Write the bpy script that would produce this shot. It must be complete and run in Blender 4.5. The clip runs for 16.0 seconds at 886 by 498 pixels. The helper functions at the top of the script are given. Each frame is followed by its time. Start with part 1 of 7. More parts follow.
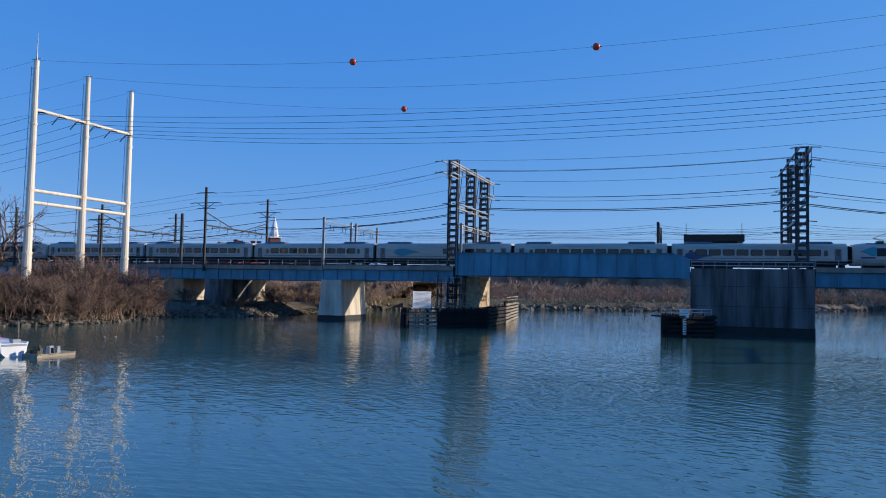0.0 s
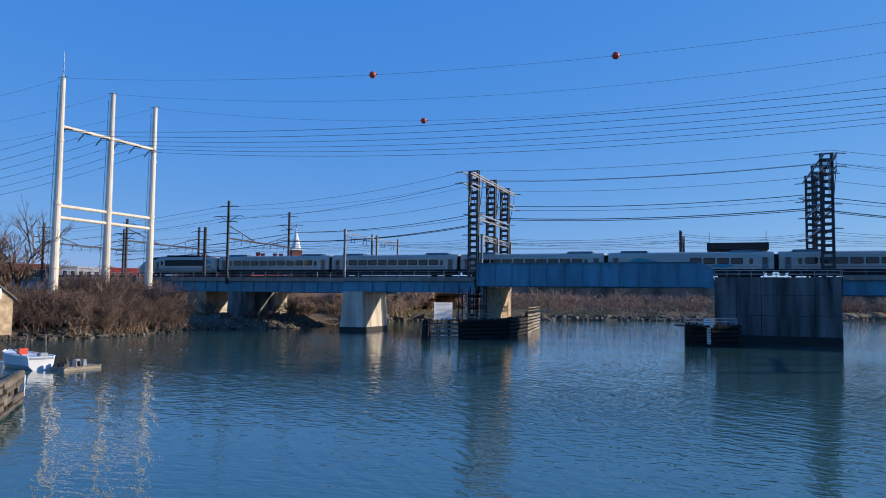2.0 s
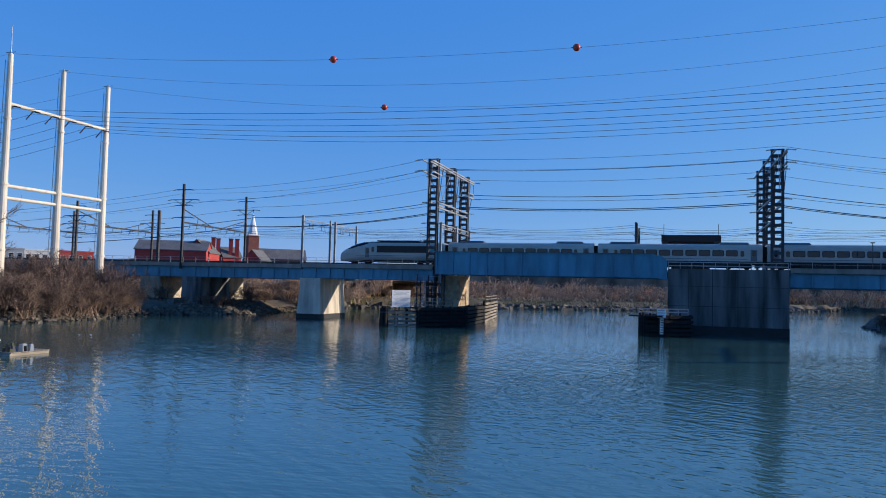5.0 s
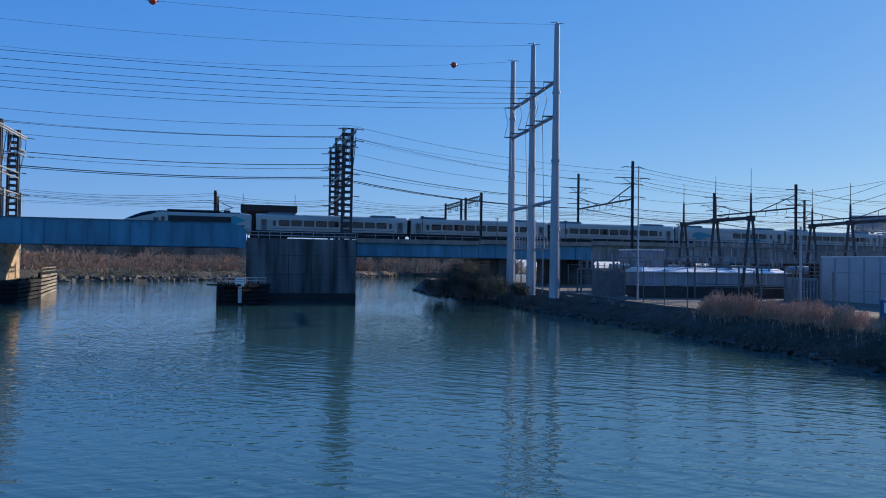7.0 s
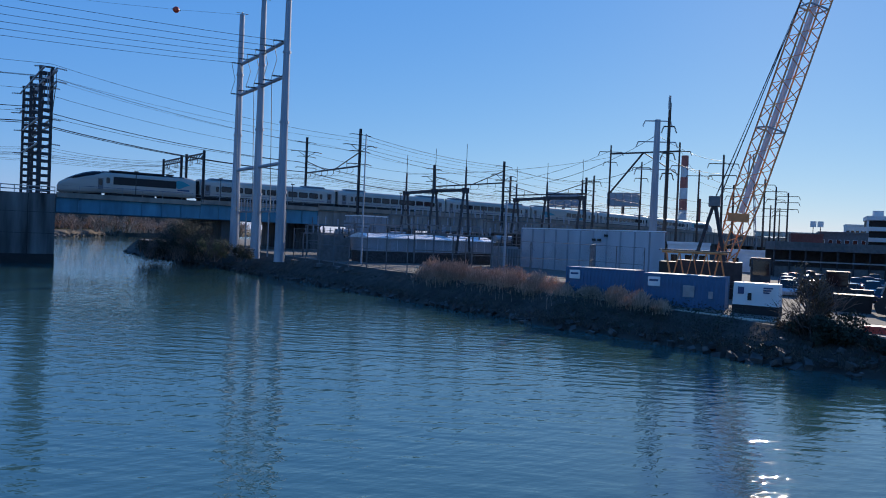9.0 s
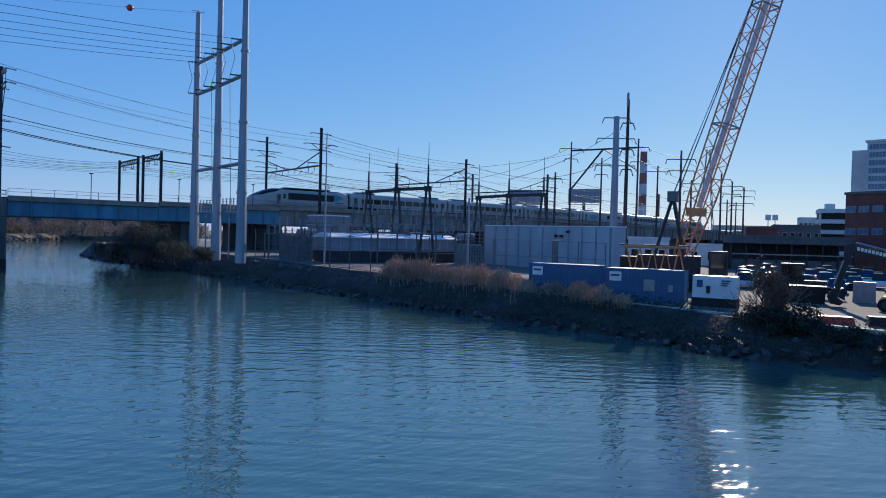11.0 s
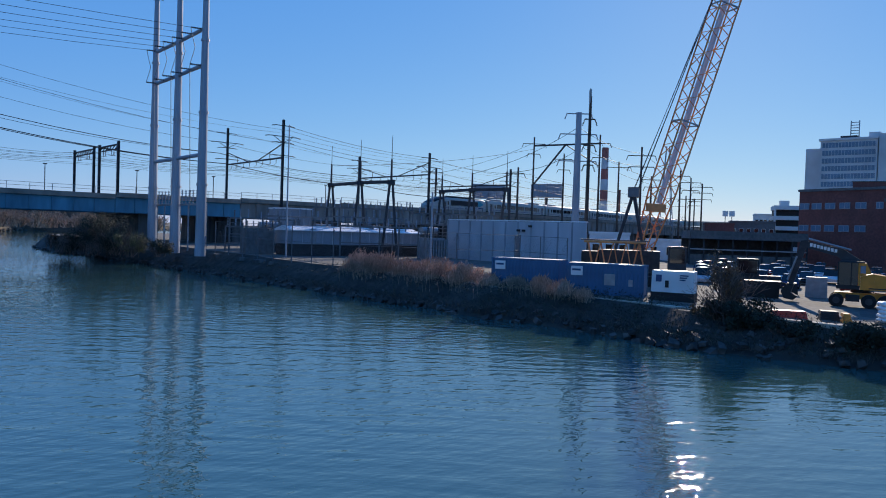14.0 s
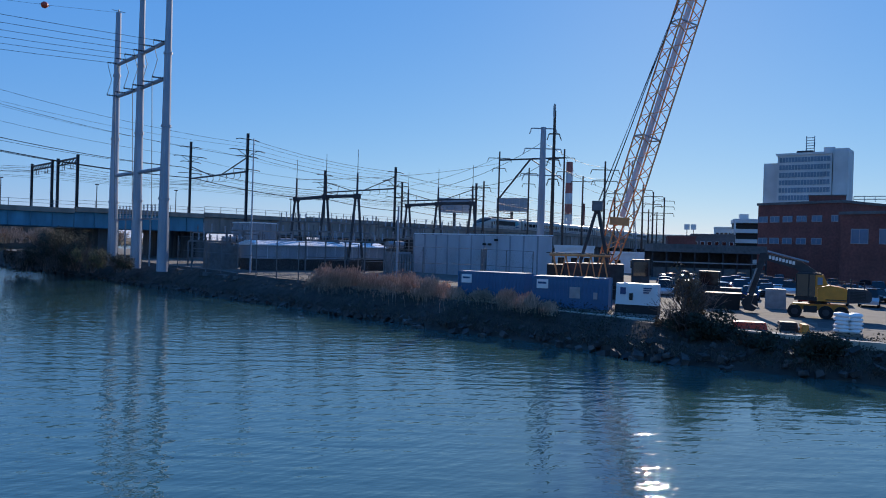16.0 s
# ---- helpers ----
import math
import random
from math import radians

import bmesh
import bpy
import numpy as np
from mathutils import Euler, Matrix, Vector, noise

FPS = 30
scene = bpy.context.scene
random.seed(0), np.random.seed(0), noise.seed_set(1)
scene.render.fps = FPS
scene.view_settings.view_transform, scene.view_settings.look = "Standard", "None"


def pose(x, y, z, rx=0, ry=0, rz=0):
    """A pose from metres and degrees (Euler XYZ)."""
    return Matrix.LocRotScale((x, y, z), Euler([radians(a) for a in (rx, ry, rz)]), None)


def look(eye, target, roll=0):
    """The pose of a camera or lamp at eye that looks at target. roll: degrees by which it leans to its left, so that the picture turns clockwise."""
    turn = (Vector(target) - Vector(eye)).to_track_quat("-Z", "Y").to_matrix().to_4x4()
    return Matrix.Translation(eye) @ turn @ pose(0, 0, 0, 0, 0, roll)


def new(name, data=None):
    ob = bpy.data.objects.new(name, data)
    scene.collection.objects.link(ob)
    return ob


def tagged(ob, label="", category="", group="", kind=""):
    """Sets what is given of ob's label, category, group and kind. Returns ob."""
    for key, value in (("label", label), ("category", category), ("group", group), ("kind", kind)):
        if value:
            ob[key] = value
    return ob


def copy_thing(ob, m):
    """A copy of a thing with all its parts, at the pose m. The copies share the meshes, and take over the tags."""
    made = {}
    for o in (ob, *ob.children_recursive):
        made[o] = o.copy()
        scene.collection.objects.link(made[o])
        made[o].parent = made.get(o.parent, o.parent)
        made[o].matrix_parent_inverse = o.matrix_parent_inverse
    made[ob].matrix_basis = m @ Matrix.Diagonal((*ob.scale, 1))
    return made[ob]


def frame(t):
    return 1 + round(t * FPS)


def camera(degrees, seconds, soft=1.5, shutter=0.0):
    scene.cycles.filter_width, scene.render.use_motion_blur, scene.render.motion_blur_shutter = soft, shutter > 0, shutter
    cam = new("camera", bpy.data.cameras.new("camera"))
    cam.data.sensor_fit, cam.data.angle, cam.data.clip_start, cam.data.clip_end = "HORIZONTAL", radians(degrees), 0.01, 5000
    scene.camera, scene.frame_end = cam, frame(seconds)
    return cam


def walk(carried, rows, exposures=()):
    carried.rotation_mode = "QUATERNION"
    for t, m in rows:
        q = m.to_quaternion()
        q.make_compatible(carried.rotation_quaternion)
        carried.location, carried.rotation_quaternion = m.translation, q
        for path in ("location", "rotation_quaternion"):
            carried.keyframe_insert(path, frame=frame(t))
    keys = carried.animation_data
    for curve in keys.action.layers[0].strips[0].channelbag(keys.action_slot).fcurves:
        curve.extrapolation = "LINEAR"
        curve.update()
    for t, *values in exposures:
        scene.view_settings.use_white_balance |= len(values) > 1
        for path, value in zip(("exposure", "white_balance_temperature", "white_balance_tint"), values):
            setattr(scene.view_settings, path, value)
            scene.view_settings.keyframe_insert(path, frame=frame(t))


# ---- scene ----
cam = camera(61.9, 16.0, soft=1.0)
H = 6.3  # height of the eye over the water
# seconds, yaw, pitch, roll
PATH = [
    (0, -0.77, 3.00, -1.19), (0.5, -1.52, 3.07, -0.97), (1, -1.08, 3.45, -0.71), (1.5, -0.08, 3.81, -0.75),
    (2, 0.87, 3.82, -0.76), (2.5, 1.47, 3.74, -0.73), (3, 1.79, 3.50, -0.74), (3.2, 1.88, 3.40, -0.66),
    (3.9, 1.7, 3.1, -0.7), (4.6, -0.3, 2.95, -1.2),
    (5.3, -6.08, 2.91, -1.42), (5.5, -10.13, 2.84, -1.27), (6, -20.62, 2.30, -1.07), (6.5, -28.71, 1.78, -0.77),
    (7, -34.18, 1.21, -0.86), (7.5, -38.93, 1.02, -1.23), (8, -44.24, 1.08, -1.26), (8.5, -50.32, 0.59, -1.43),
    (9, -55.19, -0.96, -2.42), (9.5, -57.44, -1.57, -2.43), (9.7, -57.54, -1.52, -2.21), (12, -58.42, -0.71, -1.57),
    (12.5, -58.85, -0.59, -1.83), (13, -60.00, -0.54, -2.03), (13.5, -60.75, -0.90, -1.82), (14, -60.90, -1.38, -1.91),
    (14.5, -61.13, -1.72, -2.29), (15, -61.72, -1.28, -2.30), (15.5, -62.56, -0.54, -2.12), (16, -63.52, -0.22, -1.70)]
walk(cam, [(t, pose(0, 0, H, 90 + p, r, y)) for t, y, p, r in PATH])

# ---- light ----
SUN_AZ, SUN_EL = 80.5, 21.0
world = bpy.data.worlds.new("sky")
scene.world = world
world.use_nodes = True
wn = world.node_tree.nodes
sky = wn.new("ShaderNodeTexSky")
sky.sky_type = "NISHITA"
sky.sun_disc = False
sky.sun_elevation, sky.sun_rotation = radians(SUN_EL), radians(SUN_AZ)
sky.air_density, sky.dust_density, sky.ozone_density = 1.0, 0.07, 3.0
wn["Background"].inputs[1].default_value = 0.096
tint = wn.new("ShaderNodeMixRGB")
tint.blend_type = "MULTIPLY"
tint.inputs[0].default_value = 1.0
tint.inputs[2].default_value = (0.55, 0.516, 0.256, 1)
haze = wn.new("ShaderNodeMixRGB")
haze.blend_type = "ADD"
haze.inputs[0].default_value = 1.0
haze.inputs[2].default_value = (0.0, 1.56, 6.6, 1)
world.node_tree.links.new(sky.outputs[0], tint.inputs[1])
world.node_tree.links.new(tint.outputs[0], haze.inputs[1])
world.node_tree.links.new(haze.outputs[0], wn["Background"].inputs[0])
sun = new("sun", bpy.data.lights.new("sun", "SUN"))
sun.data.energy, sun.data.angle, sun.data.color = 5.0, radians(0.5), (1.0, 0.88, 0.74)
sun.matrix_world = look((0, 0, 0), (-math.sin(radians(SUN_AZ)) * math.cos(radians(SUN_EL)),
                                    -math.cos(radians(SUN_AZ)) * math.cos(radians(SUN_EL)), -math.sin(radians(SUN_EL))))
sun.location = (60, 10, 80)


# ---- materials ----
def mat(name, col, rough=0.6, metal=0.0, vary=0.25, scale=1.0, bump=0.2, col2=None, stretch=(1, 1, 1), detail=6.0,
        rand=0.0, spec=0.5, scale2=0.13, vary2=0.2):
    """Base colour broken by two scales of noise, with a fine relief."""
    m = bpy.data.materials.new(name)
    m.use_nodes = True
    nt = m.node_tree
    N, L = nt.nodes, nt.links
    b = N["Principled BSDF"]
    b.inputs["Roughness"].default_value, b.inputs["Metallic"].default_value = rough, metal
    b.inputs["Specular IOR Level"].default_value = spec
    tc = N.new("ShaderNodeTexCoord")
    mp = N.new("ShaderNodeMapping")
    mp.inputs["Scale"].default_value = stretch
    L.new(tc.outputs["Object"], mp.inputs[0])
    n1 = N.new("ShaderNodeTexNoise")
    n1.inputs["Scale"].default_value, n1.inputs["Detail"].default_value = scale, detail
    L.new(mp.outputs[0], n1.inputs["Vector"])
    n2 = N.new("ShaderNodeTexNoise")
    n2.inputs["Scale"].default_value, n2.inputs["Detail"].default_value = scale * scale2, 3
    L.new(mp.outputs[0], n2.inputs["Vector"])
    ramp = N.new("ShaderNodeValToRGB")
    c2 = col2 or [c * (1 - vary) * 0.7 for c in col]
    ramp.color_ramp.elements[0].position, ramp.color_ramp.elements[1].position = 0.32, 0.68
    ramp.color_ramp.elements[0].color, ramp.color_ramp.elements[1].color = (*c2, 1), (*col, 1)
    if not col2:
        ramp.color_ramp.elements[0].color = (*[c * (1 - vary) for c in col], 1)
        ramp.color_ramp.elements[1].color = (*[min(1, c * (1 + vary)) for c in col], 1)
    L.new(n1.outputs[0], ramp.inputs[0])
    mr = N.new("ShaderNodeMapRange")
    mr.inputs[1].default_value, mr.inputs[2].default_value = 0.3, 0.7
    mr.inputs[3].default_value, mr.inputs[4].default_value = 1 - vary2, 1 + vary2
    L.new(n2.outputs[0], mr.inputs[0])
    hsv = N.new("ShaderNodeHueSaturation")
    L.new(ramp.outputs[0], hsv.inputs["Color"])
    L.new(mr.outputs[0], hsv.inputs["Value"])
    out = hsv.outputs[0]
    if rand:
        oi = N.new("ShaderNodeObjectInfo")
        m2 = N.new("ShaderNodeMapRange")
        m2.inputs[3].default_value, m2.inputs[4].default_value = 1 - rand, 1 + rand
        L.new(oi.outputs["Random"], m2.inputs[0])
        h2 = N.new("ShaderNodeHueSaturation")
        L.new(out, h2.inputs["Color"])
        L.new(m2.outputs[0], h2.inputs["Value"])
        out = h2.outputs[0]
    L.new(out, b.inputs["Base Color"])
    if bump:
        bp = N.new("ShaderNodeBump")
        bp.inputs["Strength"].default_value, bp.inputs["Distance"].default_value = bump, 0.05
        L.new(n1.outputs[0], bp.inputs["Height"])
        L.new(bp.outputs[0], b.inputs["Normal"])
    return m


def island_vary(m, amount):
    """Lets each joined piece differ a little in lightness."""
    nt = m.node_tree
    b = nt.nodes["Principled BSDF"]
    link = b.inputs["Base Color"].links[0]
    src = link.from_socket
    g = nt.nodes.new("ShaderNodeNewGeometry")
    mr = nt.nodes.new("ShaderNodeMapRange")
    mr.inputs[3].default_value, mr.inputs[4].default_value = 1 - amount, 1 + amount
    nt.links.new(g.outputs["Random Per Island"], mr.inputs[0])
    h = nt.nodes.new("ShaderNodeHueSaturation")
    nt.links.new(src, h.inputs["Color"])
    nt.links.new(mr.outputs[0], h.inputs["Value"])
    nt.links.new(h.outputs[0], b.inputs["Base Color"])
    return m


def water_material():
    """Dark river water under crossing wind ripples, ruffled in drifting gusts."""
    m = bpy.data.materials.new("river water")
    m.use_nodes = True
    N, L = m.node_tree.nodes, m.node_tree.links
    b = N["Principled BSDF"]
    b.inputs["Base Color"].default_value = (0.040, 0.102, 0.094, 1)
    b.inputs["Roughness"].default_value = 0.02
    b.inputs["IOR"].default_value = 1.9
    tc = N.new("ShaderNodeTexCoord")

    def ripples(length, crest, azimuth, detail=1.0):
        """Noise drawn out along the crests; azimuth is the way the ripples run."""
        mp = N.new("ShaderNodeMapping")
        mp.vector_type = "TEXTURE"
        mp.inputs["Scale"].default_value = (crest, length, 1)
        mp.inputs["Rotation"].default_value = (0, 0, radians(-azimuth))
        L.new(tc.outputs["Object"], mp.inputs[0])
        n = N.new("ShaderNodeTexNoise")
        n.inputs["Scale"].default_value, n.inputs["Detail"].default_value = 1.0, detail
        L.new(mp.outputs[0], n.inputs["Vector"])
        return n.outputs[0]

    total = None
    for length, crest, azimuth, height in WAVES:
        mul = N.new("ShaderNodeMath")
        mul.operation = "MULTIPLY_ADD"
        mul.inputs[1].default_value = height
        L.new(ripples(length, crest, azimuth), mul.inputs[0])
        if total is None:
            mul.inputs[2].default_value = 0.0
        else:
            L.new(total, mul.inputs[2])
        total = mul.outputs[0]
    gr = N.new("ShaderNodeMapRange")
    gr.inputs[1].default_value, gr.inputs[2].default_value = 0.36, 0.66
    gr.inputs[3].default_value, gr.inputs[4].default_value = 0.45, 1.0
    L.new(ripples(28, 70, 10, 4.0), gr.inputs[0])
    bp = N.new("ShaderNodeBump")
    bp.inputs["Distance"].default_value = 1.0
    L.new(gr.outputs[0], bp.inputs["Strength"])
    L.new(total, bp.inputs["Height"])
    L.new(bp.outputs[0], b.inputs["Normal"])
    return m


# length, crest and heading of each set of ripples, and its height in metres
WAVES = ((0.75, 2.8, 62, 0.062), (0.46, 1.4, 12, 0.034), (0.28, 0.7, 38, 0.016), (0.13, 0.3, 70, 0.008), (3.4, 9.0, 45, 0.03))
WATER = water_material()
EARTH = mat("bank earth", (0.10, 0.075, 0.05), 0.95, vary=0.4, scale=0.8, bump=0.6)
YARD = mat("yard gravel", (0.12, 0.105, 0.088), 0.95, vary=0.3, scale=1.2, bump=0.4)
BALLAST = mat("track ballast", (0.06, 0.055, 0.05), 0.95, vary=0.4, scale=3.0, bump=0.5)
GRASS = mat("dry grass", (0.19, 0.17, 0.07), 0.95, vary=0.35, scale=0.6, bump=0.5)
MUD = mat("dark bank mud", (0.042, 0.034, 0.026), 0.9, vary=0.5, scale=1.2, bump=0.6)
ROCK_BROWN = island_vary(mat("brown bank stone", (0.105, 0.085, 0.062), 0.9, vary=0.4, scale=2.0, bump=0.6), 0.6)
ROCK = island_vary(mat("riprap stone", (0.13, 0.11, 0.085), 0.9, vary=0.35, scale=2.0, bump=0.6), 0.45)
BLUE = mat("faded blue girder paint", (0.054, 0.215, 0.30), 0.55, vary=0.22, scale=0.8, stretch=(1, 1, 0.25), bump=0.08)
# half as bright as BLUE: flanges, bracing, inner and far girders
BLUE_DARK = mat("dark streaked blue paint", (0.03, 0.11, 0.16), 0.6, vary=0.35, scale=1.0, stretch=(1, 1, 0.2), bump=0.1)
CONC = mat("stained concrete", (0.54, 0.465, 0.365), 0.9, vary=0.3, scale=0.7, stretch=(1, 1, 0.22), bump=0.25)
# wet on the tide bands; same near-black on deck, joints and far strip
CONC_DARK = mat("near-black concrete", (0.012, 0.012, 0.011), 0.7, vary=0.4, scale=1.0, bump=0.3)
FASCIA = mat("pale weathered fascia", (0.24, 0.212, 0.175), 0.9, vary=0.2, scale=0.8, stretch=(1, 1, 0.3), bump=0.1)
STONE = mat("buff stone masonry", (0.44, 0.32, 0.20), 0.95, vary=0.35, scale=1.2, bump=0.5)
# streaks are stains; the dark base puts the piers' shade into the colour
CONC_PIER = mat("streaked shade-dark concrete", (0.098, 0.101, 0.098), 0.9, vary=0.8, scale=0.55, stretch=(1, 1, 0.12), bump=0.25, vary2=0.35)
STEEL_DARK = mat("dark lattice steel", (0.045, 0.045, 0.05), 0.6, 0.3, vary=0.3, scale=2, bump=0.1)
STEEL_MID = mat("dull grey steel", (0.15, 0.155, 0.16), 0.6, 0.3, vary=0.2, scale=2, bump=0.05)
STEEL_GREY = mat("galvanised steel", (0.30, 0.305, 0.31), 0.5, 0.4, vary=0.15, scale=2, bump=0.05)
# base colour warmed to carry the left frame's sunlit tone
POLE_WHITE = mat("sunlit cream steel", (0.74, 0.64, 0.50), 0.5, 0.0, vary=0.12, scale=1.0, stretch=(1, 1, 0.2), bump=0.05)
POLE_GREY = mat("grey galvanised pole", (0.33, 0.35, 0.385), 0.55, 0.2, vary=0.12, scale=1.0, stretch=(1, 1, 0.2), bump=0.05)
WOOD_POLE = mat("brown pole", (0.07, 0.055, 0.045), 0.85, vary=0.3, scale=2, stretch=(1, 1, 0.1))
TIMBER = mat("black fender timber", (0.006, 0.0055, 0.005), 0.85, vary=0.5, scale=2, stretch=(0.3, 1, 1), bump=0.4, rand=0.4)
TIMBER_OLD = mat("grey-brown old timber", (0.13, 0.105, 0.08), 0.95, vary=0.5, scale=2, stretch=(0.3, 1, 1), bump=0.5, rand=0.35)
TIMBER_PALE = mat("bleached fender timber", (0.24, 0.20, 0.15), 0.9, vary=0.3, scale=2, stretch=(0.3, 1, 1), bump=0.3, rand=0.3)
WHITE = mat("white sign paint", (0.78, 0.78, 0.76), 0.5, vary=0.04, scale=1, bump=0)
SILVER = mat("brushed stainless body", (0.44, 0.415, 0.365), 0.45, 0.1, vary=0.06, scale=1.5, stretch=(0.2, 1, 1), bump=0.02)
SILVER_ROOF = mat("grey roof panel", (0.16, 0.165, 0.175), 0.5, 0.3, vary=0.15, scale=1.0, bump=0.03)
UNDER = mat("black underframe", (0.015, 0.015, 0.016), 0.8, vary=0.3, scale=3)
GLASS_DARK = mat("dark tinted window", (0.010, 0.013, 0.018), 0.06, vary=0.1, scale=1, bump=0, spec=0.5)
BLACK_GLOSS = mat("gloss black band", (0.01, 0.01, 0.012), 0.25, vary=0.1, scale=1, bump=0, spec=0.3)
TEAL = mat("teal livery", (0.02, 0.28, 0.34), 0.4, vary=0.05, scale=1, bump=0)
NAVY = mat("navy livery", (0.02, 0.06, 0.16), 0.4, vary=0.05, scale=1, bump=0)
RUBBER = mat("black rubber", (0.012, 0.012, 0.012), 0.9, vary=0.2, scale=3)
# chimney colours muted to paint in the distance haze
STACK_RED = mat("haze-muted red paint", (0.40, 0.13, 0.10), 0.8, vary=0.1, scale=0.3, bump=0)
STACK_WHITE = mat("muted white paint", (0.58, 0.58, 0.57), 0.8, vary=0.08, scale=0.3, bump=0)
VIADUCT = mat("weathered beige viaduct girder", (0.23, 0.215, 0.19), 0.85, vary=0.25, scale=0.7, stretch=(1, 1, 0.25), bump=0.1)
RED_BALL = mat("orange red plastic", (0.62, 0.06, 0.025), 0.45, vary=0.08, scale=2, bump=0)
WIRE = mat("dark cable", (0.03, 0.03, 0.035), 0.6, 0.2, vary=0.1)
WIRE_PALE = mat("aluminium cable", (0.16, 0.17, 0.18), 0.6, 0.2, vary=0.1)
BRICK_RED = mat("painted red brick", (0.42, 0.055, 0.045), 0.85, vary=0.15, scale=1.5, bump=0.2)
BRICK_DARK = mat("dark red brick", (0.20, 0.070, 0.056), 0.9, vary=0.2, scale=2.5, bump=0.2)
SLATE = mat("grey slate roof", (0.13, 0.125, 0.12), 0.8, vary=0.2, scale=2, bump=0.2)
SHED = mat("pale blue-grey sheet metal", (0.27, 0.30, 0.335), 0.5, 0.2, vary=0.1, scale=0.8, stretch=(1, 1, 0.3), bump=0.05)
SHED_PALE = mat("off-white wall panel", (0.40, 0.425, 0.455), 0.6, vary=0.1, scale=0.6, stretch=(1, 1, 0.3), bump=0.03)
SHED_ROOF = mat("white sheet roof", (0.72, 0.73, 0.74), 0.55, vary=0.08, scale=0.6, bump=0.03)
CONT_BLUE = mat("blue container paint", (0.04, 0.135, 0.26), 0.5, 0.0, vary=0.15, scale=0.9, bump=0.04)
CRANE = mat("orange crane paint", (0.75, 0.27, 0.09), 0.5, 0.0, vary=0.2, scale=1.5, bump=0.03)
YELLOW = mat("yellow machine paint", (0.70, 0.245, 0.02), 0.45, vary=0.12, scale=1.5, bump=0.02)
TWIG = island_vary(mat("bare brown twigs", (0.165, 0.108, 0.076), 0.95, vary=0.3, scale=0.5, bump=0), 0.5)
TWIG_GREY = island_vary(mat("bare grey twigs", (0.155, 0.105, 0.083), 0.95, vary=0.3, scale=0.5, bump=0), 0.5)
REED = island_vary(mat("dry reed", (0.56, 0.39, 0.285), 0.9, vary=0.25, scale=0.7, bump=0), 0.45)
# darker than ROCK: wet, and the bank's shade is put into the colour
SHADE_STONE = island_vary(mat("shade-dark wet stone", (0.05, 0.045, 0.04), 0.7, vary=0.4, scale=2.0, bump=0.5), 0.6)
# brighter than TWIG: a sunlit tone painted on scrub that stands backlit
TWIG_FAR = island_vary(mat("sunlit far twigs", (0.40, 0.27, 0.18), 0.95, vary=0.3, scale=0.5, bump=0), 0.45)
TWIG_DARK = island_vary(mat("dark dead stems", (0.10, 0.078, 0.058), 0.95, vary=0.3, scale=0.5, bump=0), 0.5)
LEAF_DARK = island_vary(mat("dark evergreen leaf", (0.022, 0.028, 0.014), 0.85, vary=0.3, scale=1, bump=0), 0.5)
LEAF_BROWN = island_vary(mat("withered brown leaf", (0.15, 0.085, 0.04), 0.85, vary=0.3, scale=1, bump=0), 0.5)
LEAF_OLIVE = island_vary(mat("olive shrub leaf", (0.11, 0.105, 0.04), 0.85, vary=0.3, scale=1, bump=0), 0.5)
BLACK = mat("black paint", (0.012, 0.012, 0.013), 0.6, vary=0.2, scale=2)
ASPHALT = mat("car park asphalt", (0.075, 0.073, 0.07), 0.9, vary=0.25, scale=1.5, bump=0.3)
OFFICE = mat("pale concrete cladding", (0.62, 0.62, 0.60), 0.7, vary=0.06, scale=0.3, bump=0.02)
# the sky's reflection is put into the blue base colour
OFFICE_GLASS = mat("sky-toned office glass", (0.11, 0.19, 0.27), 0.12, vary=0.2, scale=0.3, bump=0)


def let_light_through(m, amount):
    """Thin dry blades pass some of the light that falls on their backs."""
    nt = m.node_tree
    b = nt.nodes["Principled BSDF"]
    tr = nt.nodes.new("ShaderNodeBsdfTranslucent")
    nt.links.new(b.inputs["Base Color"].links[0].from_socket, tr.inputs[0])
    mx = nt.nodes.new("ShaderNodeMixShader")
    mx.inputs[0].default_value = amount
    nt.links.new(b.outputs[0], mx.inputs[1])
    nt.links.new(tr.outputs[0], mx.inputs[2])
    nt.links.new(mx.outputs[0], nt.nodes["Material Output"].inputs[0])


let_light_through(REED, 0.35)
DARK_HILL = mat("distant trees", (0.20, 0.145, 0.105), 0.95, vary=0.5, scale=0.14, stretch=(1, 1, 0.5), bump=0.4)


# ---- mesh helpers ----
def box(bm, x0, x1, y0, y1, z0, z1, top=0.0):
    """A box; top draws the upper edges in by that much on x and y."""
    c = [(x0, y0, z0), (x1, y0, z0), (x1, y1, z0), (x0, y1, z0), (x0 + top, y0 + top, z1), (x1 - top, y0 + top, z1),
         (x1 - top, y1 - top, z1), (x0 + top, y1 - top, z1)]
    v = [bm.verts.new(p) for p in c]
    for f in ((3, 2, 1, 0), (4, 5, 6, 7), (0, 1, 5, 4), (1, 2, 6, 5), (2, 3, 7, 6), (3, 0, 4, 7)):
        bm.faces.new([v[i] for i in f])
    return v


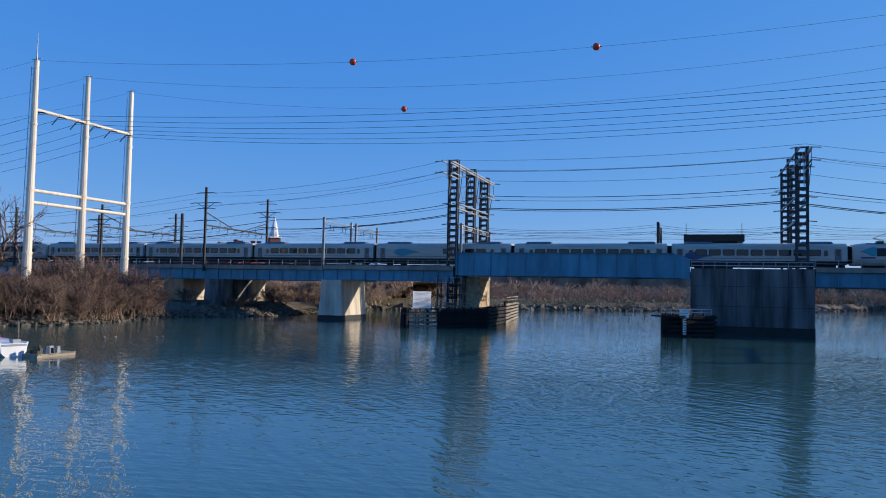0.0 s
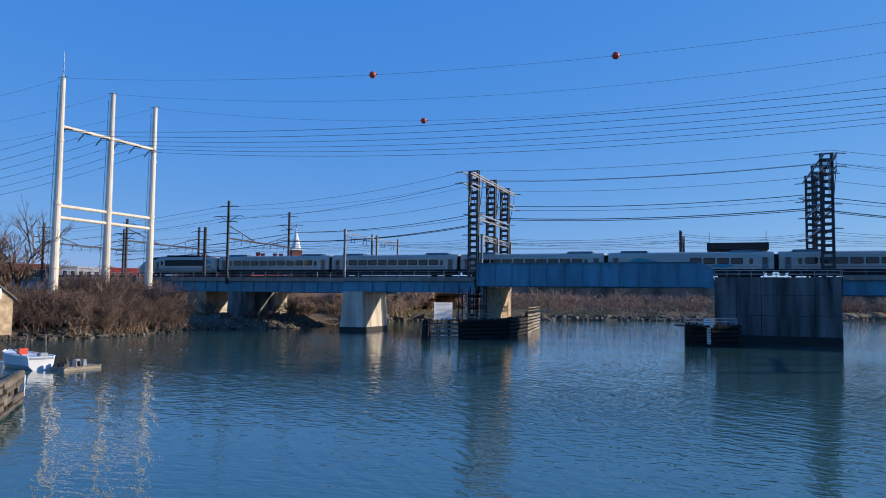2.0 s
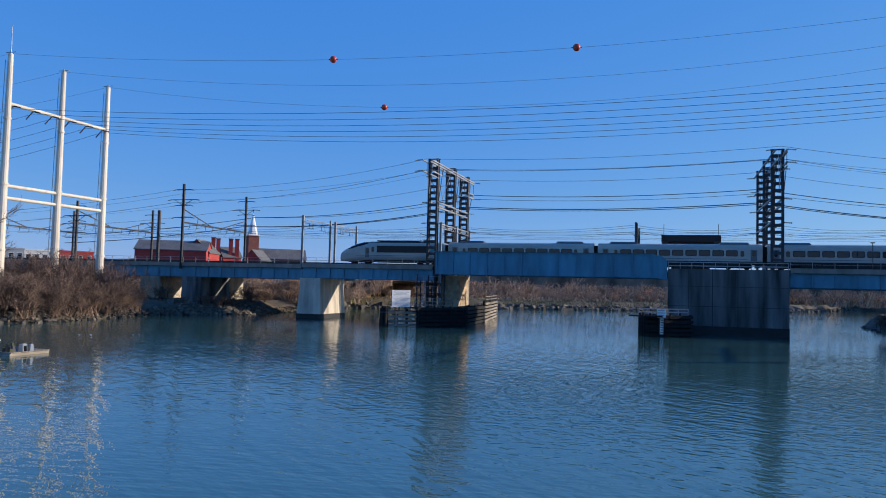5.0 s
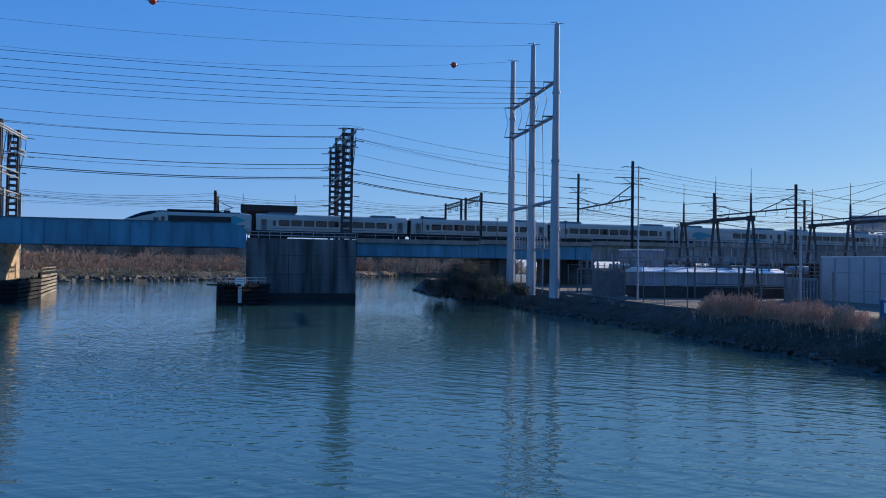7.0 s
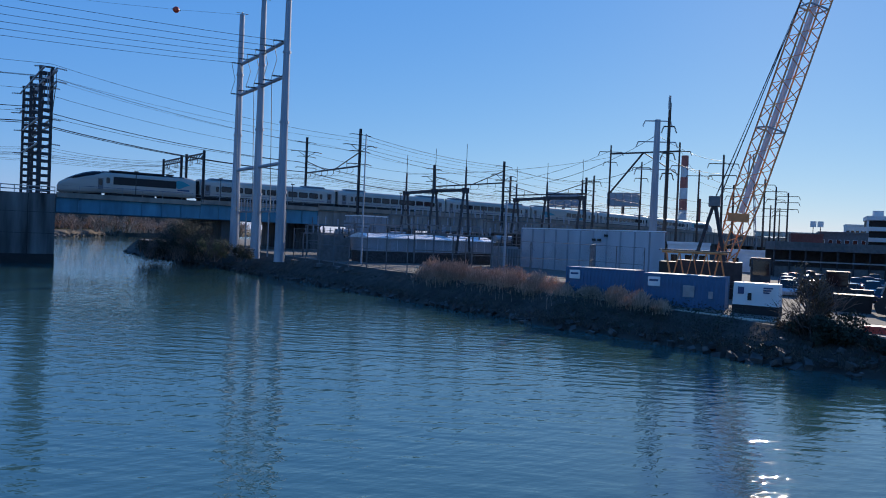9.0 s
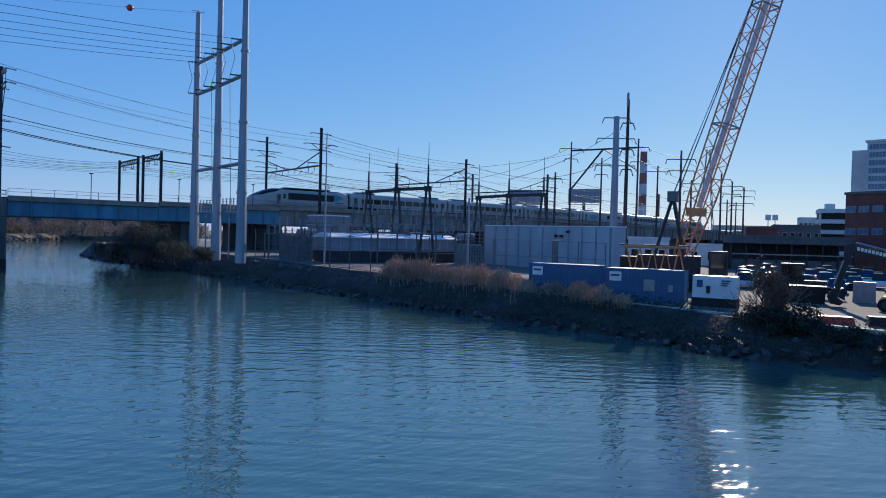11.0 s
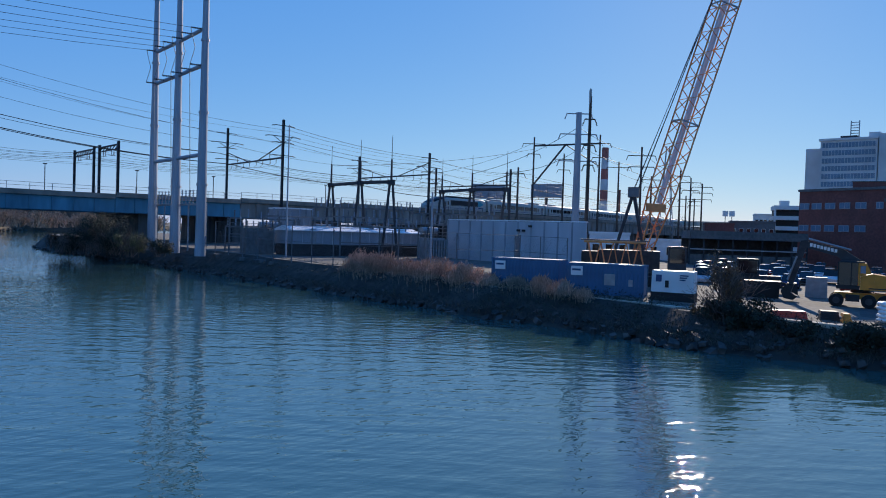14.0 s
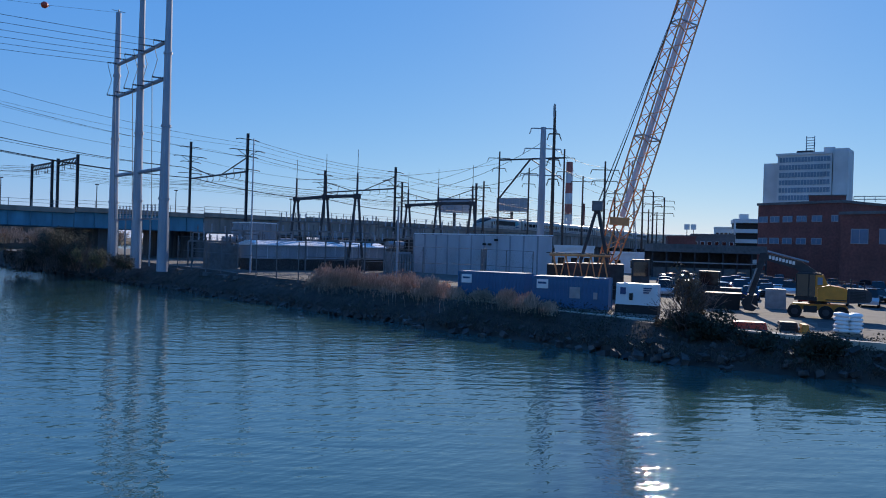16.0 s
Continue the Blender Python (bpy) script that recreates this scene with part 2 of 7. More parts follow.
def tube(bm, a, b, r0, r1=None, n=8, caps=True):
    """A tapered round bar from a to b."""
    a, b = Vector(a), Vector(b)
    r1 = r0 if r1 is None else r1
    d = (b - a).normalized()
    x = d.orthogonal().normalized()
    y = d.cross(x)
    ring = []
    for p, r in ((a, r0), (b, r1)):
        ring.append([bm.verts.new(p + (x * math.cos(k * 2 * math.pi / n) + y * math.sin(k * 2 * math.pi / n)) * r) for k in range(n)])
    for k in range(n):
        bm.faces.new([ring[0][k], ring[0][(k + 1) % n], ring[1][(k + 1) % n], ring[1][k]])
    if caps:
        bm.faces.new(ring[0][::-1])
        bm.faces.new(ring[1])


def beam(bm, a, b, w, h=None):
    """A square bar from a to b, w wide and h high."""
    a, b = Vector(a), Vector(b)
    h = w if h is None else h
    d = (b - a).normalized()
    x = d.cross(Vector((0, 0, 1)))
    x = Vector((1, 0, 0)) if x.length < 1e-4 else x.normalized()
    y = d.cross(x)
    q = [[bm.verts.new(p + x * sx * w / 2 + y * sy * h / 2) for sx, sy in ((-1, -1), (1, -1), (1, 1), (-1, 1))] for p in (a, b)]
    for k in range(4):
        bm.faces.new([q[0][k], q[0][(k + 1) % 4], q[1][(k + 1) % 4], q[1][k]])
    bm.faces.new(q[0][::-1])
    bm.faces.new(q[1])


def loft(bm, sections, close=True):
    """Skin over rings of equal count."""
    rings = [[bm.verts.new(p) for p in s] for s in sections]
    n = len(rings[0])
    for a, b in zip(rings, rings[1:]):
        for k in range(n):
            bm.faces.new([a[k], a[(k + 1) % n], b[(k + 1) % n], b[k]])
    if close:
        bm.faces.new(rings[0][::-1])
        bm.faces.new(rings[-1])


def mesh(bm, material, smooth=False):
    bmesh.ops.recalc_face_normals(bm, faces=bm.faces[:])
    me = bpy.data.meshes.new("mesh")
    bm.to_mesh(me)
    bm.free()
    me.materials.append(material)
    if smooth:
        for p in me.polygons:
            p.use_smooth = True
    return me


def part(name, bm, material, parent, label="", m=None, smooth=False):
    """Links a bmesh (or a made mesh) as one object under a thing or a part."""
    me = bm if isinstance(bm, bpy.types.Mesh) else mesh(bm, material, smooth)
    ob = new(name, me)
    ob.parent = parent
    if m is not None:
        ob.matrix_basis = m
    if label:
        ob["label"] = label
    return ob


def thing(name, m, label, category, group="", kind=""):
    ob = new(name)
    ob.matrix_basis = m
    return tagged(ob, label, category, group, kind)


def solid(name, bm, material, m, label, category, group="", kind="", smooth=False):
    ob = new(name, mesh(bm, material, smooth))
    ob.matrix_basis = m
    return tagged(ob, label, category, group, kind)


def boxes(*list_of_boxes):
    bm = bmesh.new()
    for b in list_of_boxes:
        box(bm, *b)
    return bm


ID = Matrix.Identity(4)
TH = -19.5                       # the tracks run along this heading
BR = pose(0, 0, 0, 0, 0, TH)     # bridge space: x along the tracks, y across them away from the eye
NEAR, FAR = 122.8, 147.5         # outer edges of the two decks
MID0, MID1 = 132.7, 136.1        # their inner edges, with open air between
RAIL = 10.35
CURVE_S, CURVE_K = 63.0, 0.0017


CURVE_END = 270.0


def bend(s):
    if s < CURVE_S:
        return 0.0
    e = min(s, CURVE_END)
    return CURVE_K * (e - CURVE_S) ** 2 / 2 + (s - e) * CURVE_K * (CURVE_END - CURVE_S)


def heading(s):
    return math.degrees(math.atan(CURVE_K * (min(s, CURVE_END) - CURVE_S))) if s > CURVE_S else 0.0


def along(s, across, z):
    """Bridge space at chainage s, following the curve of the tracks."""
    return (s - (across - NEAR) * math.sin(radians(heading(s))), across + bend(s), z)


def polar(az, d, z=0.0):
    return Vector((math.sin(radians(az)) * d, math.cos(radians(az)) * d, z))


def ground_z(x, y):
    return 1.7 + max(0.0, min(y, 90)) * 0.0125


# ---- water and ground ----
bm = bmesh.new()
bmesh.ops.create_grid(bm, x_segments=8, y_segments=8, size=2600)
solid("water", bm, WATER, pose(0, 0, 0), "calm blue-green river water with fine ripples", "water", kind="structure")


def sheet(name, shore, inland, top, material, label, slope=3.5, category="ground", slope_material=None):
    """A bank: a sloping edge from the waterline up to the flat land behind it."""
    bm = bmesh.new()
    n = len(shore)
    low, mid, high, back = [], [], [], []
    for (x, y), (bx, by) in zip(shore, inland):
        d = Vector((bx - x, by - y, 0)).normalized()
        j = random.uniform(-0.3, 0.3)
        tz = top(x, y) if callable(top) else top
        low.append(bm.verts.new((x - d.x * 2, y - d.y * 2, -1.2)))
        mid.append(bm.verts.new((x + d.x * slope * 0.45, y + d.y * slope * 0.45, tz * 0.55 + j * 0.3)))
        high.append(bm.verts.new((x + d.x * slope, y + d.y * slope, tz)))
        back.append(bm.verts.new((bx, by, tz)))
    for k in range(n - 1):
        for a, b in ((low, mid), (mid, high), (high, back)):
            f = bm.faces.new([a[k], a[k + 1], b[k + 1], b[k]])
            f.material_index = 1 if slope_material and a is not high else 0
    ob = solid(name, bm, material, ID, label, category, kind="structure")
    if slope_material:
        ob.data.materials.append(slope_material)
    return ob


def dense(pts, step=4.0, wob=0.7):
    out = []
    for (x0, y0), (x1, y1) in zip(pts, pts[1:]):
        n = max(1, int(math.hypot(x1 - x0, y1 - y0) / step))
        for k in range(n):
            t = k / n
            out.append((x0 + (x1 - x0) * t + random.uniform(-wob, wob), y0 + (y1 - y0) * t + random.uniform(-wob, wob)))
    return out + [pts[-1]]


RIGHT_SHORE = [(40, -60), (42.3, -1.9), (44.3, 8.5), (48.5, 21.3), (56.5, 42), (63, 60), (69.8, 80.4), (75, 92), (81, 112), (89, 142), (96, 153), (130, 175)]
SHORE_R = dense(RIGHT_SHORE)
sheet("ground_right", SHORE_R, [(1200, y * 3) for x, y in SHORE_R], ground_z, YARD, "gravel yard beside the river", 4.0, "ground", MUD)
LEFT_SHORE = [(-120, 60), (-57, 98), (-52, 103), (-48, 118), (-47, 133), (-40, 140), (-32, 146), (-26, 165), (-20, 185)]
SHORE_L = dense(LEFT_SHORE)
sheet("ground_left", SHORE_L, [(-1500, 200 + k * 60) for k in range(len(SHORE_L))], 2.4, EARTH, "brown earth river bank", 7.0)
bm = bmesh.new()
rise = []
for k in range(27):
    s = -260 + k * 7.0
    j = random.uniform(-0.5, 0.5)
    rise.append([bm.verts.new(BR @ Vector((s, y, z + (j if 3 < z < 8 else 0)))) for y, z in ((151.5, 1.5), (158, 3.6), (168, 6.2), (200, 7.4), (420, 8.5))])
for a, b in zip(rise, rise[1:]):
    for k in range(4):
        bm.faces.new([a[k], b[k], b[k + 1], a[k + 1]])
solid("ground_rise", bm, EARTH, ID, "brown rising ground behind the railway", "ground", kind="structure")
FAR_SHORE = [(-24, 190), (0, 215), (30, 232), (60, 238), (100, 255), (140, 275), (185, 320), (235, 375), (300, 420), (420, 470)]
SHORE_F = dense(FAR_SHORE, 6, 1.2)
sheet("ground_far", SHORE_F, [(-900 + k * 60, 2400) for k in range(len(SHORE_F))], 2.6, EARTH, "brown far river bank with rough grass", 9.0)


# ---- bridge ----
TRAIN_Y = 129.5
def girder_span(s0, s1, z0, z1, label, pale=False, far=True):
    """Plate girder on the near side, its stiffeners, fascia, deck, handrail."""
    t = thing("bridge_span", BR, label, "bridge span", "spans of the railway bridge")
    n = max(1, round((s1 - s0) / 2.9))
    bent = [s0 + (s1 - s0) * k / n for k in range(n + 1)]

    def strip(y0, y1, za, zb):
        bm = bmesh.new()
        secs = []
        for s in bent:
            secs.append([along(s, y0, za), along(s, y1, za), along(s, y1, zb), along(s, y0, zb)])
        loft(bm, secs)
        return bm
    part("girder_web", strip(NEAR + 0.25, NEAR + 0.33, z0, z1 - 0.75), VIADUCT if pale else BLUE, t)
    if far:
        # dark strip added so the gap under the train reads black
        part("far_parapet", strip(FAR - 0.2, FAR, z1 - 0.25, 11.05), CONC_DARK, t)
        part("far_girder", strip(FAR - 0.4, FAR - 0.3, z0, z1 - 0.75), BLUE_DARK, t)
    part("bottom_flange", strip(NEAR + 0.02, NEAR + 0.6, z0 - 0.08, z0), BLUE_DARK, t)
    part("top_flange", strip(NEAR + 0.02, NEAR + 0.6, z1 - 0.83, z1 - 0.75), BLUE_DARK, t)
    part("fascia", strip(NEAR - 0.15, NEAR + 0.35, z1 - 0.75, z1), FASCIA, t, "pale weathered deck edge")
    for y0, y1 in ((NEAR + 0.35, MID0), (MID1, FAR))[:2 if far else 1]:
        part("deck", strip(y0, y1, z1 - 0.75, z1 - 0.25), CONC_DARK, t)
        part("ballast", strip(y0 + 0.6, y1 - 0.6, z1 - 0.246, RAIL - 0.17), BALLAST, t, "dark stone ballast")
    for y in (MID0 - 0.5, MID1 + 0.4)[:2 if far else 1]:
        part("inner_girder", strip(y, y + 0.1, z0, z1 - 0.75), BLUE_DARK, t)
    for y in (126.4, TRAIN_Y, 139.4, 143.2)[:4 if far else 2]:
        for dy in (-0.72, 0.72):
            part("rail", strip(y + dy - 0.035, y + dy + 0.035, RAIL - 0.168, RAIL - 0.002), STEEL_DARK, t)
    bm = bmesh.new()
    box(bm, -0.06, 0.06, 0.04, 0.25, z0 + 0.003, z1 - 0.835)
    stiff = mesh(bm, VIADUCT if pale else BLUE)
    for s in bent[1:-1]:
        part("stiffener", stiff, BLUE_DARK, t, m=pose(s, NEAR + bend(s), 0, 0, 0, heading(s)))
    for z in (z1 + 0.55, z1 + 1.05):
        part("handrail", strip(NEAR - 0.025, NEAR + 0.025, z - 0.025, z + 0.025), STEEL_GREY, t)
    bm = bmesh.new()
    box(bm, -0.035, 0.035, -0.035, 0.035, z1, z1 + 1.08)
    post = mesh(bm, STEEL_GREY)
    for s in bent[:-1]:
        part("rail_post", post, STEEL_GREY, t, m=pose(s, NEAR + bend(s), 0, 0, 0, heading(s)))
    return t


for s0, s1, z0 in ((-200, -173, 7.15), (-173, -146, 7.15), (-146, -119, 7.15), (-119, -91.2, 7.15), (-91.1, -65.3, 7.15), (-65.2, -39.9, 7.4)):
    girder_span(s0, s1, z0, 10.05 if s0 > -70 else 9.9, "faded blue plate girder span with pale fascia and handrail", far=s0 < -70)
for k in range(18):
    s0 = 17.3 + k * 21.4
    girder_span(s0, s0 + 21.3, 7.6, 10.5 + min(k, 3) * 0.25, "faded blue plate girder approach span with pale parapet" if k < 2 else "weathered beige girder approach span with pale parapet", k > 1)


def bascule_span():
    t = thing("bascule_span", BR, "deep blue riveted plate girder lift span", "bridge span", "spans of the railway bridge")
    s0, s1, z0, z1 = -39.3, -0.6, 8.55, 12.45
    bm = bmesh.new()
    prof = [(s0, z0), (s1 - 1.7, z0 + 0.06), (s1, z0 - 0.3), (s1, z1 - 1.1), (s1 - 0.8, z1 - 0.4), (s1 - 2.4, z1), (s0, z1)]
    loft(bm, [[(x, NEAR - 0.3, z) for x, z in prof], [(x, NEAR - 0.2, z) for x, z in prof]])
    part("girder_web", bm, BLUE, t)
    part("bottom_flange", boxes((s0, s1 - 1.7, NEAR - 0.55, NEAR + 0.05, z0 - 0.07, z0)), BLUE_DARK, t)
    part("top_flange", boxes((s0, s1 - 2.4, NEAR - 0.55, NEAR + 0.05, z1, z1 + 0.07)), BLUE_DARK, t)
    for x0, y0, y1 in ((s0, NEAR + 0.1, MID0), (-9.0, MID1 - 2.4, FAR - 0.4)):
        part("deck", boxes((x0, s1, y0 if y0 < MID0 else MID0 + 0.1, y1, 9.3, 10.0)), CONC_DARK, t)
        part("ballast", boxes((x0, s1, y0 + 0.5, y1 - 0.5, 10.004, RAIL - 0.17)), BALLAST, t)
    part("inner_girder", boxes((s0, s1, MID0 - 0.5, MID0 - 0.4, z0, 9.297)), BLUE_DARK, t)
    st = mesh(boxes((-0.05, 0.05, -0.22, 0, z0 + 0.004, z1 - 0.004)), BLUE)
    n = 13
    for k in range(n):
        part("stiffener", st, BLUE_DARK, t, m=pose(s0 + 0.3 + (s1 - 2.7 - s0) * k / (n - 1), NEAR - 0.3, 0))
    bm = bmesh.new()
    for k in range(12):
        a = s0 + (s1 - s0) * k / 12
        b = s0 + (s1 - s0) * (k + 1) / 12
        beam(bm, (a, NEAR + 1, z0 + 0.4), (b, MID0 - 1, z0 + 0.4), 0.3)
    part("floor_bracing", bm, BLUE_DARK, t)
    return t


bascule_span()


def pier(name, s0, s1, y0, y1, z0, z1, batter, material, label, cap=0.0, stain=0.0):
    """A pier whose sides batter outwards to the foot, under a shallow cap course."""
    t = thing(name, BR, label, "bridge pier", "piers of the railway bridge")

    def ring(z, g):
        return [(s0 - g, y0 - g, z), (s1 + g, y0 - g, z), (s1 + g, y1 + g, z), (s0 - g, y1 + g, z)]
    bm = bmesh.new()
    zs = [z0 + (z1 - cap - z0) * q / 6 for q in range(7)]
    loft(bm, [ring(z, batter * (z1 - z) / (z1 - z0)) for z in zs])
    part("shaft", bm, material, t)
    if cap:
        bm = bmesh.new()
        loft(bm, [ring(z1 - cap + 0.003, 0.16), ring(z1, 0.16)])
        part("cap", bm, material, t)
    if stain:
        bm = bmesh.new()
        loft(bm, [ring(z, batter * (z1 - z) / (z1 - z0) + 0.04) for z in (-0.8, stain * 0.5, stain)])
        part("tide_band", bm, CONC_DARK, t, "dark wet tide band")
    return t


pier("bridge_pier", -65.4, -61.6, 122.9, 132.9, -0.9, 7.35, 0.55, CONC, "battered concrete pier standing in the river", 1.0, 0.8)
pier("bridge_pier", -71.0, -67.6, 136.2, 146.2, -0.9, 7.1, 0.4, CONC, "battered concrete pier standing in the river", 1.0, 0.8)
pier("bridge_pier", -91.0, -87.0, 122.9, 132.5, 1.0, 7.1, 0.3, CONC_PIER, "stained and shade-dark concrete pier on the bank", 0.9)
pier("bridge_pier", -96.0, -92.3, 136.6, 146.0, 1.0, 7.1, 0.3, CONC, "pale battered concrete pier on the bank", 0.9)
pier("bridge_pier", -112, -107.3, 136.6, 146.5, 1.0, 7.1, 0.3, CONC, "pale battered concrete abutment on the bank", 0.9)
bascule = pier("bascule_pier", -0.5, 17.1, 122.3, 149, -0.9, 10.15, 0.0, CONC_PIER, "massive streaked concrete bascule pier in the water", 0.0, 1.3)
for x0, x1, z0, z1 in ((2.6, 2.68, 1.32, 10.1), (6.1, 6.2, 1.32, 10.1), (9.8, 9.88, 1.32, 10.1), (13.5, 13.6, 1.32, 10.1), (-0.45, 17.05, 4.3, 4.36), (-0.45, 17.05, 7.4, 7.45)):
    part("formwork_joint", boxes((x0, x1, 122.292 if z1 > 9 else 122.294, 122.299, z0, z1)), CONC_DARK, bascule)
pier("rest_pier", -39.5, -35.9, 125.8, 132.4, -0.9, 8.3, 0.12, STONE, "buff stone rest pier behind timber fenders", 0.5)
for k in range(16):
    s0 = 44.0 if k == 0 else 38.6 + k * 21.4
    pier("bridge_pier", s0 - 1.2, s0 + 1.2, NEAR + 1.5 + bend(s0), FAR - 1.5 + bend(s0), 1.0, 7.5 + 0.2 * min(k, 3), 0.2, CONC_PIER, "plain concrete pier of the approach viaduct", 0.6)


# ---- lattice towers on the bridge ----
def lattice_tower(s, y, z0, z1):
    """Two wide channel faces tied by batten plates, open between."""
    t = thing("lattice_tower", BR @ pose(s, y, 0), "dark battened steel catenary tower on the bridge", "tower", "catenary towers of the lift span")
    w, d = 0.76, 0.5
    for sx in (-1, 1):
        bm = bmesh.new()
        box(bm, sx * w - 0.16, sx * w + 0.16, -d, -d + 0.12, z0, z1)
        box(bm, sx * w - 0.16, sx * w + 0.16, d - 0.12, d, z0, z1)
        box(bm, sx * w - 0.06, sx * w + 0.06, -d + 0.12, d - 0.12, z0, z1)
        part("leg", bm, STEEL_DARK, t)
    plate = mesh(boxes((-w + 0.2, w - 0.2, -d + 0.02, -d + 0.1, 0, 0.42)), STEEL_DARK)
    back = mesh(boxes((-w + 0.2, w - 0.2, d - 0.1, d - 0.02, 0, 0.42)), STEEL_DARK)
    z = z0 + 0.3
    while z < z1 - 0.5:
        part("batten_plate", plate, STEEL_DARK, t, m=pose(0, 0, z))
        part("batten_plate", back, STEEL_DARK, t, m=pose(0, 0, z))
        z += 1.08
    part("cap_plate", boxes((-w - 0.24, w + 0.24, -d - 0.02, d + 0.02, z1, z1 + 0.08)), STEEL_DARK, t)
    return t


for s in (-40.4, 15.6):
    for y, z1 in ((NEAR + 1.1, 28.9), (134.6, 28.9), (144.2, 28.7)):
        lattice_tower(s, y, (3.0 if s < 0 else 8.0) if y < 125 else (-0.9 if s < 0 else 9.9), z1)
    t = thing("catenary_crossarm", BR @ pose(s + 0.75, 0, 0), "pale galvanised crossarm tying the catenary towers", "crossarm", "crossarms of the catenary towers")
    y0, y1 = NEAR + 1.1, 144.2
    for nm, a, b, w in (("top_beam", (y0 - 4.3, 27.8), (y1 + 4.3, 27.8), 0.24), ("stub_arm", (y0 - 4.3, 25.6), (y0 + 0.4, 25.6), 0.2), ("stub_arm", (y1 - 0.4, 25.6), (y1 + 4.3, 25.6), 0.2),
                        ("middle_beam", (y0, 20.4), (y1, 20.4), 0.24), ("strut", (y0 - 3.6, 25.5), (y0 - 0.2, 20.6), 0.1), ("strut", (y1 + 3.6, 25.5), (y1 + 0.2, 20.6), 0.1),
                        ("strut", (y0 + 0.4, 20.6), (y0 + 3.0, 27.6), 0.1), ("strut", (134.2, 20.6), (131.0, 27.6), 0.1), ("strut", (135.0, 20.6), (137.5, 27.6), 0.1), ("strut", (143.8, 20.6), (141.0, 27.6), 0.1),
                        ("hanger", (y0 - 4.2, 27.8), (y0 - 4.2, 25.6), 0.07), ("hanger", (y1 + 4.2, 27.8), (y1 + 4.2, 25.6), 0.07)):
        bm = bmesh.new()
        beam(bm, (0, a[0], a[1]), (0, b[0], b[1]), w)
        part(nm, bm, STEEL_GREY if w > 0.15 else STEEL_DARK, t)


# ---- the train ----
def coach_ring(x, w, z0, z1):
    pts = []
    for y, z in ((-0.98, 0.0), (-1.0, 0.25), (-1.0, 0.62), (-0.95, 0.80), (-0.80, 0.93), (-0.5, 0.985), (0, 1.0),
                 (0.5, 0.985), (0.80, 0.93), (0.95, 0.80), (1.0, 0.62), (1.0, 0.25), (0.98, 0.0)):
        pts.append((x, y * w, z0 + (z1 - z0) * z))
    return pts


CAR = 25.95


def window_mesh(w, h, material=GLASS_DARK):
    bm = bmesh.new()
    c = 0.14
    pts = [(-w / 2 + c, 0), (w / 2 - c, 0), (w / 2, c), (w / 2, h - c), (w / 2 - c, h), (-w / 2 + c, h), (-w / 2, h - c), (-w / 2, c)]
    loft(bm, [[(x, -0.025, z) for x, z in pts], [(x, 0.025, z) for x, z in pts]])
    return mesh(bm, material)


WIN_BIG, WIN_SMALL, WIN_FRAME = window_mesh(1.62, 0.82), window_mesh(0.55, 0.95), window_mesh(1.8, 1.0, BLACK_GLOSS)


def bogie(t, x):
    b = part("bogie", boxes((-2.1, 2.1, -1.05, -0.9, 0.25, 0.95), (-2.1, 2.1, 0.9, 1.05, 0.25, 0.95), (-0.3, 0.3, -1.0, 1.0, 0.4, 0.8)), UNDER, t, m=pose(x, 0, 0))
    bm = bmesh.new()
    for y in (-0.72, 0.72):
        tube(bm, (0, y - 0.07, 0), (0, y + 0.07, 0), 0.46, n=16)
    tube(bm, (0, -0.72, 0), (0, 0.72, 0), 0.09)
    wh = mesh(bm, UNDER)
    for dx in (-1.4, 1.4):
        part("wheelset", wh, UNDER, b, m=pose(dx, 0, 0.46))


def wave(t, x0, x1, zlo, zhi, material, flip=1):
    """Livery swoosh on both flanks, a thin film."""
    for sy in (-1, 1):
        bm = bmesh.new()
        n = 14
        up, dn = [], []
        for k in range(n + 1):
            u = k / n
            x = x0 + (x1 - x0) * u
            e = math.sin(math.pi * u ** (0.6 if flip > 0 else 1.5))
            up.append((x, zlo + (zhi - zlo) * (0.45 + 0.55 * e)))
            dn.append((x, zlo + (zhi - zlo) * (0.45 - 0.45 * e * (0.6 + 0.4 * math.sin(5 * u)))))
        for k in range(n):
            q = [up[k], up[k + 1], dn[k + 1], dn[k]]
            vs = [bm.verts.new((x, sy * 1.585, z)) for x, z in q]
            bm.faces.new(vs)
        bmesh.ops.remove_doubles(bm, verts=bm.verts[:], dist=1e-4)
        ex = bmesh.ops.extrude_face_region(bm, geom=bm.faces[:])
        bmesh.ops.translate(bm, vec=(0, sy * 0.006, 0), verts=[v for v in ex["geom"] if isinstance(v, bmesh.types.BMVert)])
        part("livery_wave", bm, material, t)


